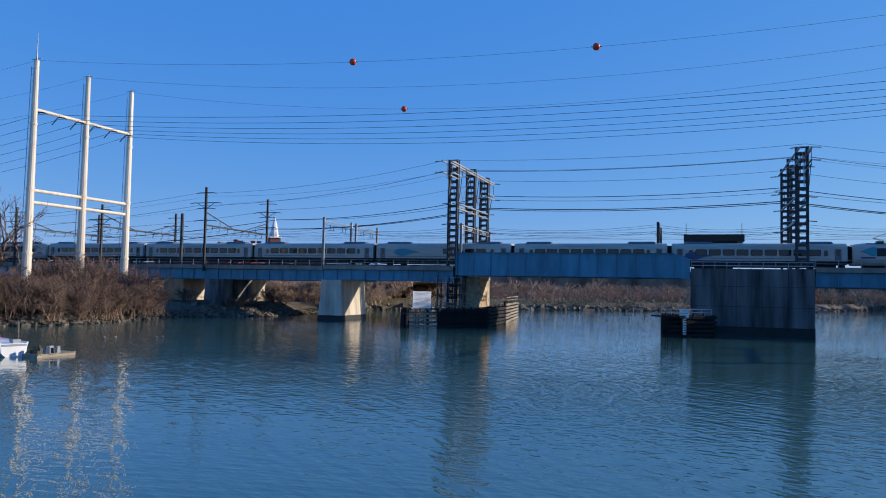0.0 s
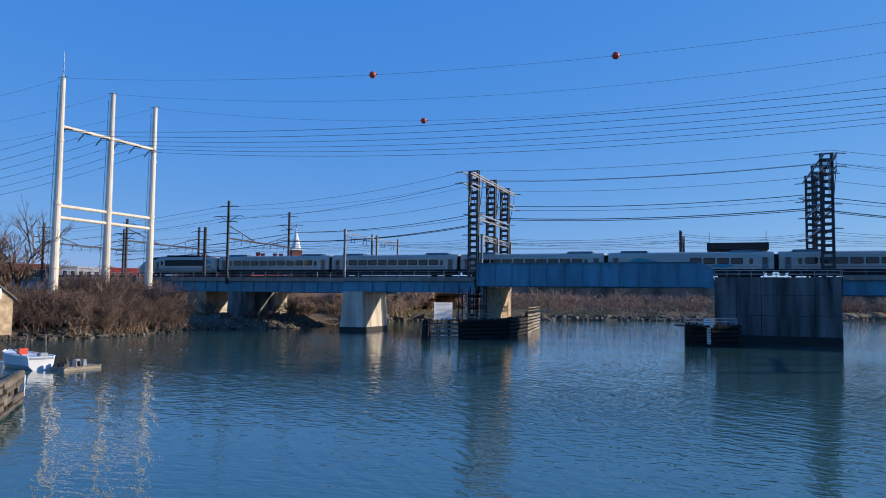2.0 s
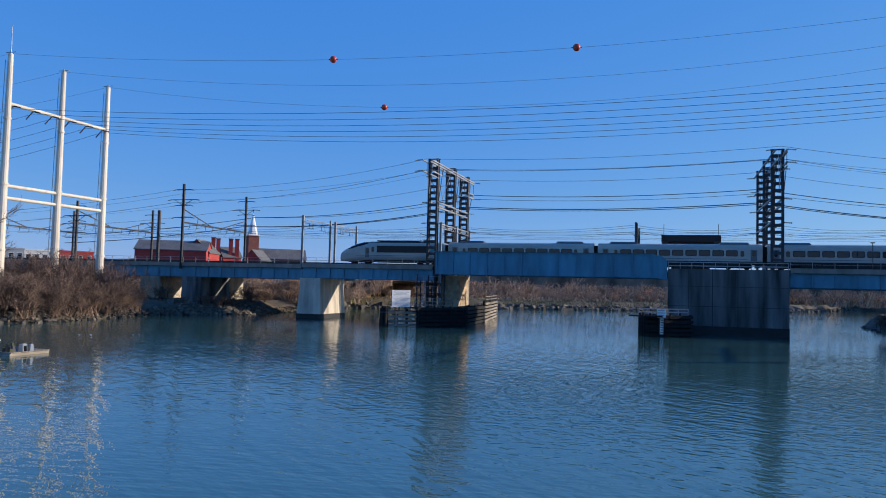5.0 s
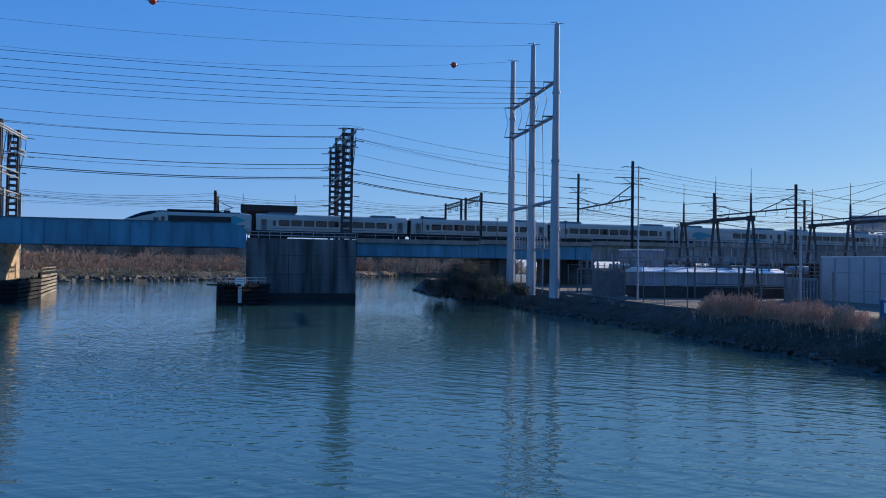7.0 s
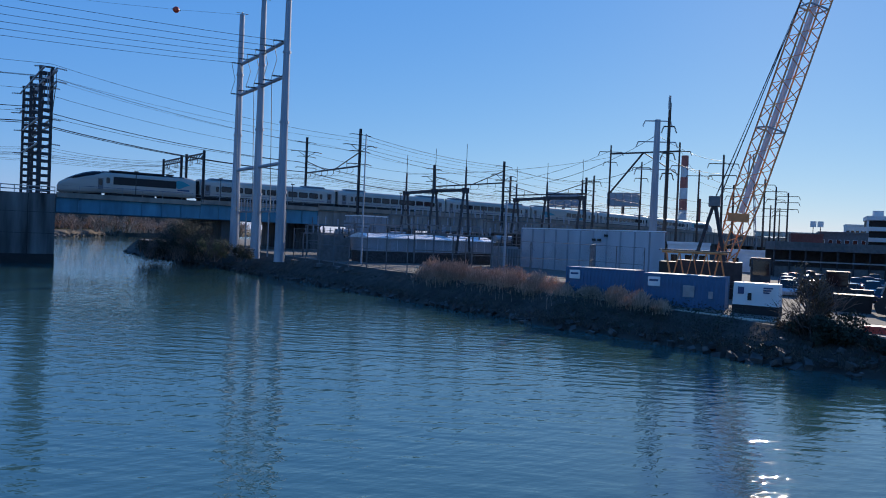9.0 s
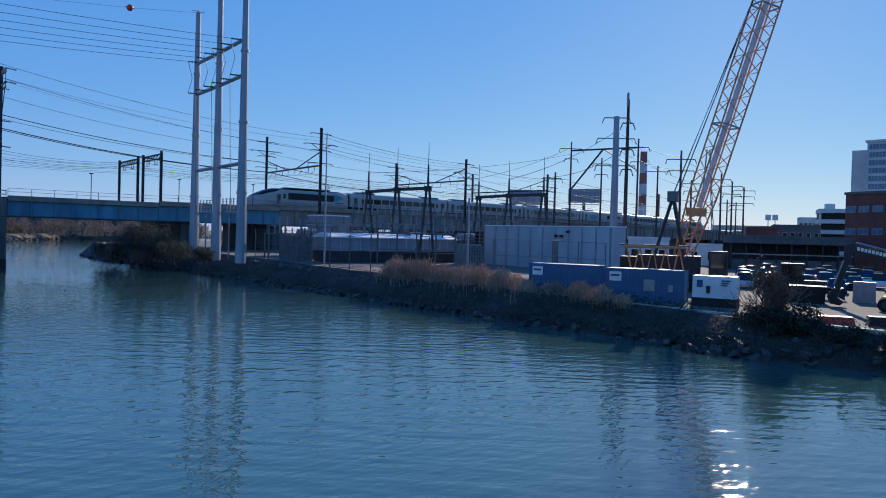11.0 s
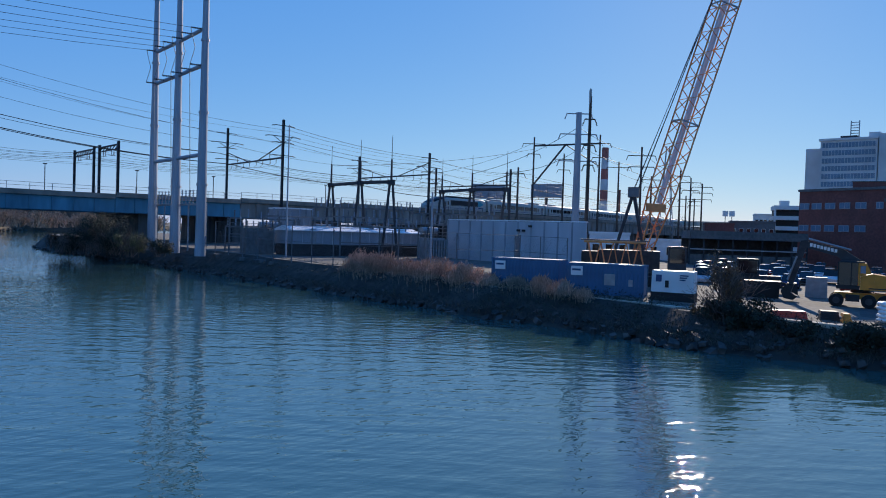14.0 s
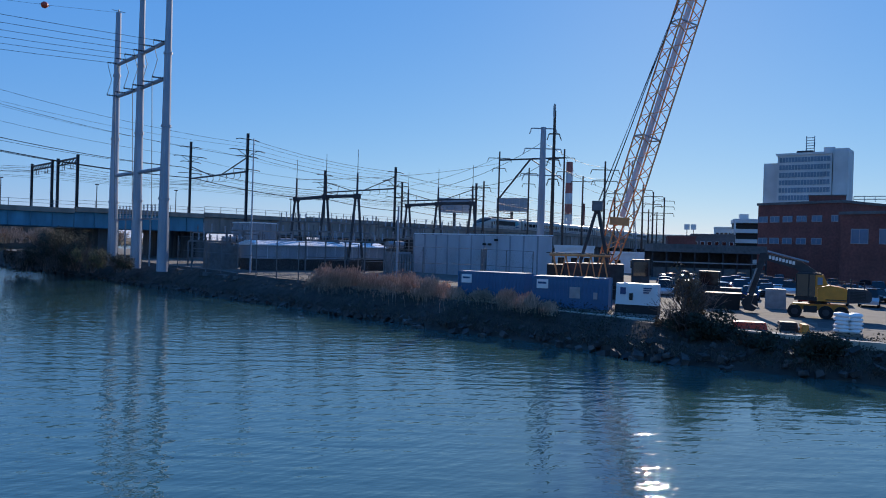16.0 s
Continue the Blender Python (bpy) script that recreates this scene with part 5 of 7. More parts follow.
def flat_block(m, w, dep, h, wall, label, rows, cols, name="apartment_block", pane=GLASS_DARK, win=(1.1, 1.5)):
    t = thing(name, m, label, "building", "flat-roofed buildings")
    part("wall", boxes((-w / 2, w / 2, 0, dep, 0, h)), wall, t)
    part("parapet", boxes((-w / 2 - 0.15, w / 2 + 0.15, -0.15, dep + 0.15, h + 0.002, h + 0.5)), wall, t)
    fr = mesh(boxes((-win[0] / 2 - 0.08, win[0] / 2 + 0.08, -0.05, 0.06, -0.08, win[1] + 0.08)), WHITE)
    pn = mesh(boxes((-win[0] / 2, win[0] / 2, -0.062, -0.053, 0, win[1])), pane)
    for r in range(rows):
        for c in range(cols):
            f = part("window", fr, WHITE, t, m=pose(-w / 2 + w * (c + 0.5) / cols, 0, h * (r + 0.35) / rows))
            part("pane", pn, pane, f)
    return t


DL = 240
flat_block(facing(-30.2, DL, 2.4, 8), 17, 12, up(DL, 1.85) - 2.4, BRICK_DARK, "brown flat-roofed apartment block behind the trees", 3, 6)
flat_block(facing(-28.0, DL - 6, 2.4, 8), 6, 12, up(DL, 1.75) - 2.4, SHED, "blue-grey clapboard apartment house", 3, 3)
flat_block(facing(-26.5, DL - 4, 2.4, 8), 6.2, 10, up(DL, 1.72) - 2.4, OFFICE, "white clapboard apartment house", 3, 3)
flat_block(facing(-24.1, DL + 20, 2.4, 8), 10, 10, up(DL, 1.9) - 2.4, BRICK_RED, "red brick apartment house behind the frame", 3, 4)

# boat shed with a sign
DB = 92
t = thing("boathouse", facing(-34.0, DB, 1.6, 36), "tan block boathouse with grey roof and shop sign", "boathouse")
w2, ev, rg = 6.2, up(DB, -0.45) - 1.6, up(DB, 1.6) - 1.6
bm = bmesh.new()
prof = [(-w2, 0), (w2, 0), (w2, ev), (1.5, rg), (-1.5, rg), (-w2, ev)]
loft(bm, [[(x, 0, z) for x, z in prof], [(x, 12, z) for x, z in prof]])
part("wall", bm, STONE, t)
bm = bmesh.new()
for sx in (-1, 1):
    loft(bm, [[(sx * (w2 + 0.3), y, ev - 0.15), (sx * 1.5, y, rg + 0.02), (sx * 1.5, y, rg + 0.2), (sx * (w2 + 0.3), y, ev + 0.05)] for y in (-0.3, 12.3)])
part("roof", bm, SLATE, t)
sg = part("sign_board", boxes((-1.2, 4.6, -0.16, -0.03, ev + 0.05, ev + 1.2)), WHITE, t, "white shop sign with dark letters")
part("sign_mark", boxes((0.3, 1.5, -0.18, -0.163, ev + 0.25, ev + 1.0)), CRANE, sg, "orange mark on the sign")
fc = bpy.data.curves.new("letters", "FONT")
fc.body, fc.size, fc.extrude, fc.align_x = "EAR", 1.15, 0.01, "LEFT"
fc.materials.append(BLACK)
tx = new("letters", fc)
tx.parent = sg
tx.matrix_basis = pose(1.9, -0.17, ev + 0.2, 90, 0, 0)
for x in (0.2, 3.6):
    f = part("window", boxes((x - 0.65, x + 0.65, -0.08, 0.02, 0.6, 2.1)), TIMBER, t)
    part("pane", boxes((x - 0.52, x + 0.52, -0.1, -0.083, 0.72, 1.98)), GLASS_DARK, f)


# ---- boats, float and fender by the left bank ----
def boat(m, length, beam_w, hull, deckhouse, label):
    t = thing("work_boat", m, label, "boat", "moored boats")
    bm = bmesh.new()
    secs = []
    sheer = ((0, 0.94, 0.85), (0.3, 1.0, 0.85), (0.6, 0.96, 0.9), (0.85, 0.66, 0.98), (1.0, 0.1, 1.08))
    for u, wf, zt in sheer:
        b = beam_w / 2 * wf
        x = length * u
        secs.append([(x, -b, zt), (x, -b * 0.9, 0.1), (x, -b * 0.5, -0.35), (x, b * 0.5, -0.35), (x, b * 0.9, 0.1), (x, b, zt), (x, b * 0.85, zt - 0.02), (x, -b * 0.85, zt - 0.02)])
    loft(bm, secs)
    part("hull", bm, hull, t)
    bm = bmesh.new()
    for sy in (-1, 1):
        for (u0, w0, z0), (u1, w1, z1) in zip(sheer, sheer[1:]):
            beam(bm, (length * u0, sy * beam_w / 2 * w0, z0 + 0.03), (length * u1, sy * beam_w / 2 * w1, z1 + 0.03), 0.1)
    part("gunwale", bm, WHITE, t)
    if deckhouse:
        part("console", boxes((length * 0.5, length * 0.58, -0.35, 0.35, 0.7, 1.35)), RED_BALL, t, "red covered console")
        part("pump_box", boxes((length * 0.1, length * 0.2, -0.8, -0.2, 0.74, 1.1)), STEEL_GREY, t, "grey box on the deck")
        part("trim_board", boxes((-0.03, -0.002, -beam_w * 0.42, beam_w * 0.42, 0.62, 0.78)), SHED, t)
        bm = bmesh.new()
        tube(bm, (length * 0.15, 0.9, 0.75), (length * 0.9, 0.5, 1.75), 0.04)
        part("davit_pole", bm, STEEL_DARK, t)
    part("thwart", boxes((length * 0.25, length * 0.3, -beam_w * 0.4, beam_w * 0.4, 0.6, 0.7)), TIMBER_PALE, t)
    return t


m, ln = place(-33.7, 60.4, -38.9, 64.2)
boat(m @ pose(0, 0, 0.25), 6.4, 2.3, WHITE, True, "white open work boat with a red cover")
m, ln = place(-34.9, 56.6, -40.6, 55.4)
boat(m @ pose(0, 0, 0.05), 6.0, 1.9, NAVY, False, "dark blue open skiff with a white rail")
m, ln = place(-32.2, 60.0, -30.9, 63.6)
t = thing("float_dock", m, "weathered wooden float loaded with gear", "float dock")
part("float_frame", boxes((0, ln, -0.8, 0.8, -0.3, 0.2)), TIMBER_PALE, t)
for k in range(16):
    part("plank", boxes((ln * k / 16 + 0.02, ln * (k + 1) / 16 - 0.02, -0.88, 0.88, 0.205, 0.28)), TIMBER_PALE, t)
for k in range(14):
    bm = bmesh.new()
    x, y = random.uniform(0.3, ln * 0.7), random.uniform(-0.6, 0.6)
    w = random.uniform(0.1, 0.24)
    box(bm, -w, w, -w * 0.7, w * 0.7, 0, random.uniform(0.2, 0.75), 0.04)
    solid("gear_crate", bm, (STEEL_GREY, LEAF_OLIVE, BLACK, SHED, STEEL_DARK)[k % 5], m @ pose(x, y, 0.285, 0, 0, random.uniform(0, 90)), "small gear crate stacked on the float", "crate", "gear crates on the float")
for k in range(3):
    bm = bmesh.new()
    tube(bm, (0, 0, -1), (random.uniform(-0.2, 0.9), 0, 2.0), 0.11)
    solid("mooring_post", bm, TIMBER_OLD, pose(-46 + k * 2.0, 74 + k, 0), "leaning weathered mooring pile in the water", "pile", "mooring piles")

m, ln = place(-18.0, 25.0, -25.3, 43.4)
t = thing("timber_fender", m, "grey weathered timber fender with ragged gaps", "timber fender", "timber pier fenders")
for k in range(13):
    bm = bmesh.new()
    tube(bm, (ln * k / 12, 0.3, -1), (ln * k / 12 + random.uniform(-0.05, 0.05), 0.3, 1.55 + random.uniform(-0.1, 0.15)), 0.17)
    part("fender_post", bm, TIMBER_OLD, t)
for r in range(4):
    z = 0.0 + r * 0.44
    x = 0.0
    while x < ln - 0.3:
        w = min(random.uniform(2.2, 5.2), ln - x)
        bm = bmesh.new()
        box(bm, x + 0.03, x + w - 0.03, -0.12, 0.1, z, z + random.uniform(0.24, 0.32), 0.025)
        part("wale", bm, TIMBER_OLD, t, m=pose(0, random.uniform(-0.07, 0.04), random.uniform(-0.05, 0.05), 0, random.uniform(-0.6, 0.6), 0))
        x += w
for r in range(2):
    for k in range(6):
        part("walkway_plank", boxes((ln * k / 6 + 0.02, ln * (k + 1) / 6 - 0.02, 0.14 + r * 0.62, 0.7 + r * 0.62, 1.42, 1.52)), TIMBER_OLD, t, m=pose(0, 0, random.uniform(-0.03, 0.05)))
part("kerb_beam", boxes((0, ln, -0.1, 0.16, 1.56, 1.76)), TIMBER_OLD, t)
part("back_wall", boxes((0, ln, 2.0, 2.15, -0.5, 1.4)), TIMBER, t)
bm = bmesh.new()
for k in range(10):
    tube(bm, (ln - 0.25 + 0.05 * math.sin(k * 1.3), -0.17, 1.5 - k * 0.12), (ln - 0.25 + 0.05 * math.sin(k * 1.3 + 1.3), -0.17, 1.38 - k * 0.12), 0.04, n=6)
part("rope", bm, SHED_ROOF, t, "pale frayed mooring rope")


def goose(x, y, turn):
    t = thing("waterbird", pose(x, y, 0, 0, 0, turn) @ Matrix.Diagonal((0.36, 0.36, 0.36, 1)), "pale waterbird swimming on the river", "bird", "waterbirds on the river")
    bm = bmesh.new()
    bmesh.ops.create_uvsphere(bm, u_segments=10, v_segments=6, radius=0.3, matrix=Matrix.Translation((0, 0, 0.08)) @ Matrix.Diagonal((1.3, 0.7, 0.6, 1)))
    part("body", bm, STEEL_GREY, t)
    bm = bmesh.new()
    tube(bm, (0.32, 0, 0.15), (0.4, 0, 0.42), 0.06)
    bmesh.ops.create_uvsphere(bm, u_segments=8, v_segments=5, radius=0.09, matrix=Matrix.Translation((0.44, 0, 0.45)))
    part("head", bm, BLACK, t)


for x, y, a in ((-36.5, 83.3, 10), (-35.4, 83.6, 30), (-31.3, 85.0, -20), (-31.1, 86.2, 160)):
    goose(x, y, a)


# ---- right bank: planting ----
SR = shore_part(SHORE_R, lambda p: -30 < p[1] < 160)
INR = (0.94, -0.34)
stones("riprap_right", along_shore(SR, INR, 1500, -0.6, 3.0, 0.0, 1.3), 0.2, 0.65, "wet shade-dark stones along the yard bank", SHADE_STONE)
tw = Twigs()
for x, y, z in along_shore(shore_part(SHORE_R, lambda p: -25 < p[1] < 100), INR, 9000, 0.2, 4.4, 0.3, 1.6):
    p = Vector((x, y, z - 0.1))
    for k in range(2):
        q = p + Vector((random.gauss(0, 0.35), random.gauss(0, 0.25), random.uniform(0.15, 0.6)))
        tw.stick(p, q, 0.014, 0.006)
tw.make("bank_undergrowth", TWIG_DARK, "tangled brown undergrowth on the bank", "undergrowth")
tw = Twigs()
for x, y, z in along_shore(shore_part(SHORE_R, lambda p: -25 < p[1] < 100), INR, 9000, 0.3, 5.0, 0.35, 1.8):
    for k in range(4):
        tw.leaf(Vector((x + random.gauss(0, 0.3), y + random.gauss(0, 0.3), z + random.uniform(0, 0.45))), random.uniform(0.04, 0.085))
for x, y, z in along_shore(shore_part(SHORE_R, lambda p: 12 < p[1] < 90), INR, 5200, 1.6, 5.4, 1.0, 1.9):
    for k in range(4):
        tw.leaf(Vector((x + random.gauss(0, 0.3), y + random.gauss(0, 0.3), z + random.uniform(0, 0.75))), random.uniform(0.04, 0.09))
tw.make("bank_ivy", LEAF_DARK, "dark low evergreen growth on the bank", "undergrowth")

# reeds, in clumps that lean apart: bearing, half width, distance, height, stems
tw = Twigs()
for az, wide, dist, tall, count in ((54.6, 1.0, 73.5, 3.1, 900), (56.2, 1.3, 70.0, 3.3, 1100), (58.6, 1.3, 67.0, 2.8, 1000), (60.6, 1.4, 64.2, 3.0, 1100), (62.8, 1.3, 61.5, 2.7, 1000),
                                    (64.6, 0.9, 58.8, 2.0, 700), (66.6, 0.7, 55.5, 1.4, 380), (68.6, 0.8, 53.0, 1.5, 480), (70.2, 0.8, 51.4, 1.3, 420), (71.8, 0.5, 49.8, 0.9, 240)):
    for _ in range(count):
        g = max(-1.6, min(1.6, random.gauss(0, 0.62)))
        deep = (2.6 if az < 66 else 4.4) + random.gauss(0, 1.2)
        p = polar(az + wide * g, dist + deep)
        p.z = 1.1 if az < 66 else 1.65
        h = 0.82 * tall * (1 - 0.24 * g * g) * random.triangular(0.35, 1.12, 0.85) * (1 + 0.3 * noise.noise(Vector((p.x * 0.9, p.y * 0.9, 0))))
        lean = (Vector((math.cos(radians(az)) * g * 0.1, -math.sin(radians(az)) * g * 0.1, 1)) + Vector((random.gauss(0, 0.1), random.gauss(0, 0.1), 0))).normalized()
        q = p + lean * max(h, 0.3)
        tw.stick(p, q, 0.011, 0.006)
        droop = Vector((random.gauss(0.05, 0.09), random.gauss(0, 0.09), 0.2))
        tw.stick(q, q + droop, 0.03, 0.008)
        tw.stick(q - lean * 0.1, q + droop * 0.6 + Vector((random.gauss(0, 0.07), random.gauss(0, 0.07), 0)), 0.02, 0.006)
        for k in range(2):
            m_ = p.lerp(q, random.uniform(0.35, 0.95))
            tw.stick(m_, m_ + Vector((random.gauss(0, 0.22), random.gauss(0, 0.22), random.uniform(0.05, 0.35))), 0.012, 0.003)
tw.make("reed_bed", REED, "tan dry reeds in clumps along the top of the bank", "reeds")


def leafy_bush(name, x, y, z, rx, rz, n, material, label):
    """Stems under a crown of many small leaves with an uneven outline."""
    t = thing(name, pose(x, y, z), label, "bush", "evergreen bushes on the bank")
    tw = Twigs()
    lv = Twigs()
    for k in range(16):
        tw.grow(Vector((random.gauss(0, rx * 0.2), random.gauss(0, rx * 0.2), -0.3)), Vector((random.gauss(0, 0.5), random.gauss(0, 0.5), 1)).normalized(), rz * 0.5, 0.05, 3, 0.5)
    lobes = [(Vector((random.uniform(-0.7, 0.7) * rx, random.uniform(-0.7, 0.7) * rx, random.uniform(0.25, 0.85) * rz)), random.uniform(0.25, 0.5)) for _ in range(14)]
    for k in range(n * 2):
        c, s = random.choice(lobes)
        v = Vector((random.gauss(0, 1), random.gauss(0, 1), random.gauss(0, 1))).normalized() * random.uniform(0.3, 1.0)
        lv.leaf(c + Vector((v.x * rx * s, v.y * rx * s, v.z * rz * s * 0.8)), random.uniform(0.05, 0.115))
    for nm, w, mm in (("stem", tw, TWIG_GREY), ("crown", lv, material)):
        me = bpy.data.meshes.new(nm)
        me.from_pydata([tuple(p) for p in w.v], [], w.f)
        me.materials.append(mm)
        part(nm, me, mm, t)
    return t


for az, d, z, rx, rz, n, mm, lab in (
        (82.6, 47.5, 0.9, 2.1, 2.0, 4200, LEAF_DARK, "dark evergreen bush leaning over the bank"),
        (84.0, 47, 0.6, 1.6, 1.6, 2600, LEAF_DARK, "dark evergreen bush leaning over the bank"),
        (81.9, 48.2, 1.2, 1.25, 3.9, 1300, LEAF_BROWN, "thin brown-leaved shrub with sparse leaves"),
        (80.4, 48.5, 0.9, 0.9, 1.3, 700, LEAF_BROWN, "small brown-leaved shrub on the bank"),
        (86.5, 46, 0.8, 1.5, 1.2, 1600, LEAF_DARK, "low dark evergreen bush on the bank"),
        (91.0, 45.5, 0.7, 2.0, 1.4, 2200, LEAF_DARK, "low dark evergreen bush on the bank"),
        (35.5, 122, 1.2, 4.0, 5.8, 6500, LEAF_DARK, "dark evergreen bush on the point"),
        (37.2, 116, 1.6, 3.2, 5.0, 5200, LEAF_DARK, "dark evergreen bush on the point"),
        (38.0, 110, 1.6, 2.0, 3.2, 2200, LEAF_OLIVE, "olive shrub on the point beside poles"),
        (33.9, 132, 0.8, 3.5, 3.2, 3500, LEAF_DARK, "dark evergreen bush on the point"),
        (40.0, 108, 1.8, 2.0, 2.2, 2000, LEAF_DARK, "low dark evergreen bush beside the poles")):
    p = polar(az, d)
    leafy_bush("evergreen_bush", p.x, p.y, z, rx, rz, n, mm, lab)
thicket([(*polar(random.uniform(32.8, 38.5), random.uniform(112, 150))[:2], 1.4, random.uniform(2.5, 4.5)) for _ in range(40)], "point_scrub", TWIG_GREY,
        "brown scrub on the wooded point", 5, 3, 0.07, 0.6)

# broken concrete slabs along the bank below the fence
for x, y, w, turn in ((68.2, 66.4, 1.9, 60), (66.3, 61.6, 2.6, 74), (65.2, 58.6, 1.4, 41), (71.0, 73.4, 1.6, 64), (72.4, 78.1, 1.2, 82)):
    bm = bmesh.new()
    box(bm, -w / 2, w / 2, -0.55, 0.55, -0.22, 0.22, 0.04)
    solid("concrete_slab", bm, CONC_PIER, pose(x, y, 1.95 + 0.01 * (y - 60), random.uniform(-5, 5), random.uniform(-4, 4), turn), "broken pale concrete slab lying on the bank", "slab", "concrete slabs on the bank")

# quay wall along the yard
QUAY = [(44.5, -32), (46.0, -2.5), (48.8, 8.3), (53.0, 20.5), (57.5, 30.0)]
for (x0, y0), (x1, y1) in zip(QUAY, QUAY[1:]):
    m, ln = place(x0, y0, x1, y1)
    bm = boxes((0, ln, -0.35, 0.25, 0.1, ground_z(x0, y0) + 0.12))
    solid("quay_wall", bm, CONC, m, "weathered concrete quay wall along the yard", "wall", "quay walls")


# ---- fence ----
def chain_fence(pts, h, step, label, mesh_gap=0.22):
    t = thing("chain_link_fence", ID, label, "fence", "chain link fences")
    post = mesh(boxes((-0.04, 0.04, -0.04, 0.04, -0.2, h)), STEEL_MID)
    for (x0, y0), (x1, y1) in zip(pts, pts[1:]):
        ln = math.hypot(x1 - x0, y1 - y0)
        n = max(1, int(ln / step))
        for k in range(n + 1):
            u = k / n
            x, y = x0 + (x1 - x0) * u, y0 + (y1 - y0) * u
            part("post", post, STEEL_MID, t, m=pose(x, y, ground_z(x, y)))
        for z in (0.15, h * 0.55, h - 0.03):
            bm = bmesh.new()
            tube(bm, (x0, y0, ground_z(x0, y0) + z), (x1, y1, ground_z(x1, y1) + z), 0.025, n=5)
            part("rail", bm, STEEL_MID, t)
        bm = bmesh.new()
        q = int(ln / mesh_gap)
        for k in range(q):
            for sg in (-1, 1):
                u0, u1 = k / q, min(1, max(0, (k + sg * h / mesh_gap * 0.5) / q))
                xa, ya, xb, yb = x0 + (x1 - x0) * u0, y0 + (y1 - y0) * u0, x0 + (x1 - x0) * u1, y0 + (y1 - y0) * u1
                beam(bm, (xa, ya, ground_z(xa, ya) + 0.1), (xb, yb, ground_z(xb, yb) + h - 0.1), 0.006)
        part("wire_mesh", bm, STEEL_MID, t)
    return t


chain_fence([polar(az, d)[:2] for az, d in ((43.8, 101), (48.0, 88.5), (52.5, 78), (57.0, 79.5), (62, 81), (66.5, 83), (70.5, 79))], 4.0, 3.4, "tall chain link fence on galvanised posts")
chain_fence([polar(az, d)[:2] for az, d in ((66.5, 83), (66.9, 96))], 4.0, 3.4, "tall chain link fence on galvanised posts")


# ---- substation ----
def shed(m, w, dep, h, label):
    t = thing("equipment_shed", m, label, "shed", "substation sheds")
    part("wall", boxes((0, w, 0, dep, 1.7, h)), SHED, t)
    part("plinth", boxes((0.1, w - 0.1, 0.15, dep - 0.15, -0.2, 1.697)), BLACK, t, "solid dark plinth")
    bm = bmesh.new()
    loft(bm, [[(x, -0.3, h), (x, dep / 2, h + 0.55), (x, dep + 0.3, h), (x, dep + 0.3, h - 0.12), (x, -0.3, h - 0.12)] for x in (-0.3, w + 0.3)])
    part("roof", bm, SHED_ROOF, t)
    seam = mesh(boxes((-0.02, 0.02, -0.02, 0.0, 1.72, h - 0.13)), SHED_ROOF)
    for k in range(1, int(w / 1.6)):
        part("panel_seam", seam, SHED_ROOF, t, m=pose(k * 1.6, -0.002, 0))
    part("door", boxes((w * 0.12, w * 0.12 + 1.0, -0.04, -0.004, 1.72, 3.7)), STEEL_GREY, t)
    part("vent_box", boxes((w * 0.78, w * 0.78 + 0.9, -0.35, -0.004, 2.2, 2.9)), STEEL_GREY, t)
    return t


p = polar(49.4, 97)
shed(pose(p.x, p.y, 2.3, 0, 0, TH + 4), 22.6, 4, 3.55, "pale blue-grey sheet metal equipment shed")
p = polar(45.8, 99)
t = thing("control_cabinet", pose(p.x, p.y, 2.4, 0, 0, TH), "grey metal switchgear cabinets in a row", "cabinet")
for k in range(4):
    part("cabinet_door", boxes((k * 0.95, k * 0.95 + 0.93, -0.9, 0.9, 0, 3.5 - 0.3 * (k % 2))), SLATE, t)
p = polar(49.0, 118)
t = thing("transformer_house", pose(p.x, p.y, 2.6, 0, 0, TH), "pale grey windowless transformer house", "building")
part("wall", boxes((-0.5, 4.2, 0, 5, 0, up(118, 1.3) - 2.6)), SHED, t)
part("roof_edge", boxes((-0.6, 4.3, -0.1, 5.1, up(118, 1.3) - 2.597, up(118, 1.3) - 2.4)), SHED_ROOF, t)


def white_panel_wall():
    """Long white panelled sound wall round the transformers."""
    a, b = polar(61.3, 111), polar(71.95, 96)
    m, ln = place(a.x, a.y, b.x, b.y)
    t = thing("panel_wall", m @ pose(0, 0, 2.0), "long white panelled enclosure wall", "wall")
    n = 11
    w = ln / n
    for k in range(n):
        part("wall_panel", boxes((k * w + 0.12, (k + 1) * w - 0.12, -0.1, 0.1, 0, 5.95)), SHED_PALE, t)
        part("column", boxes((k * w - 0.11, k * w + 0.11, -0.16, 0.16, 0, 6.0)), SHED, t)
    part("top_rail", boxes((0, ln, -0.13, 0.13, 6.002, 6.15)), SHED_ROOF, t)
    part("side_wall", boxes((0, 0.2, 0.17, 14, 0, 5.9)), SHED_PALE, t)
    for k, z in ((6, 4.6), (6.4, 4.6), (6.9, 5.2)):
        part("wall_lamp", boxes((k * w, k * w + 0.4, -0.45, -0.103, z, z + 0.3)), BLACK, t)


white_panel_wall()


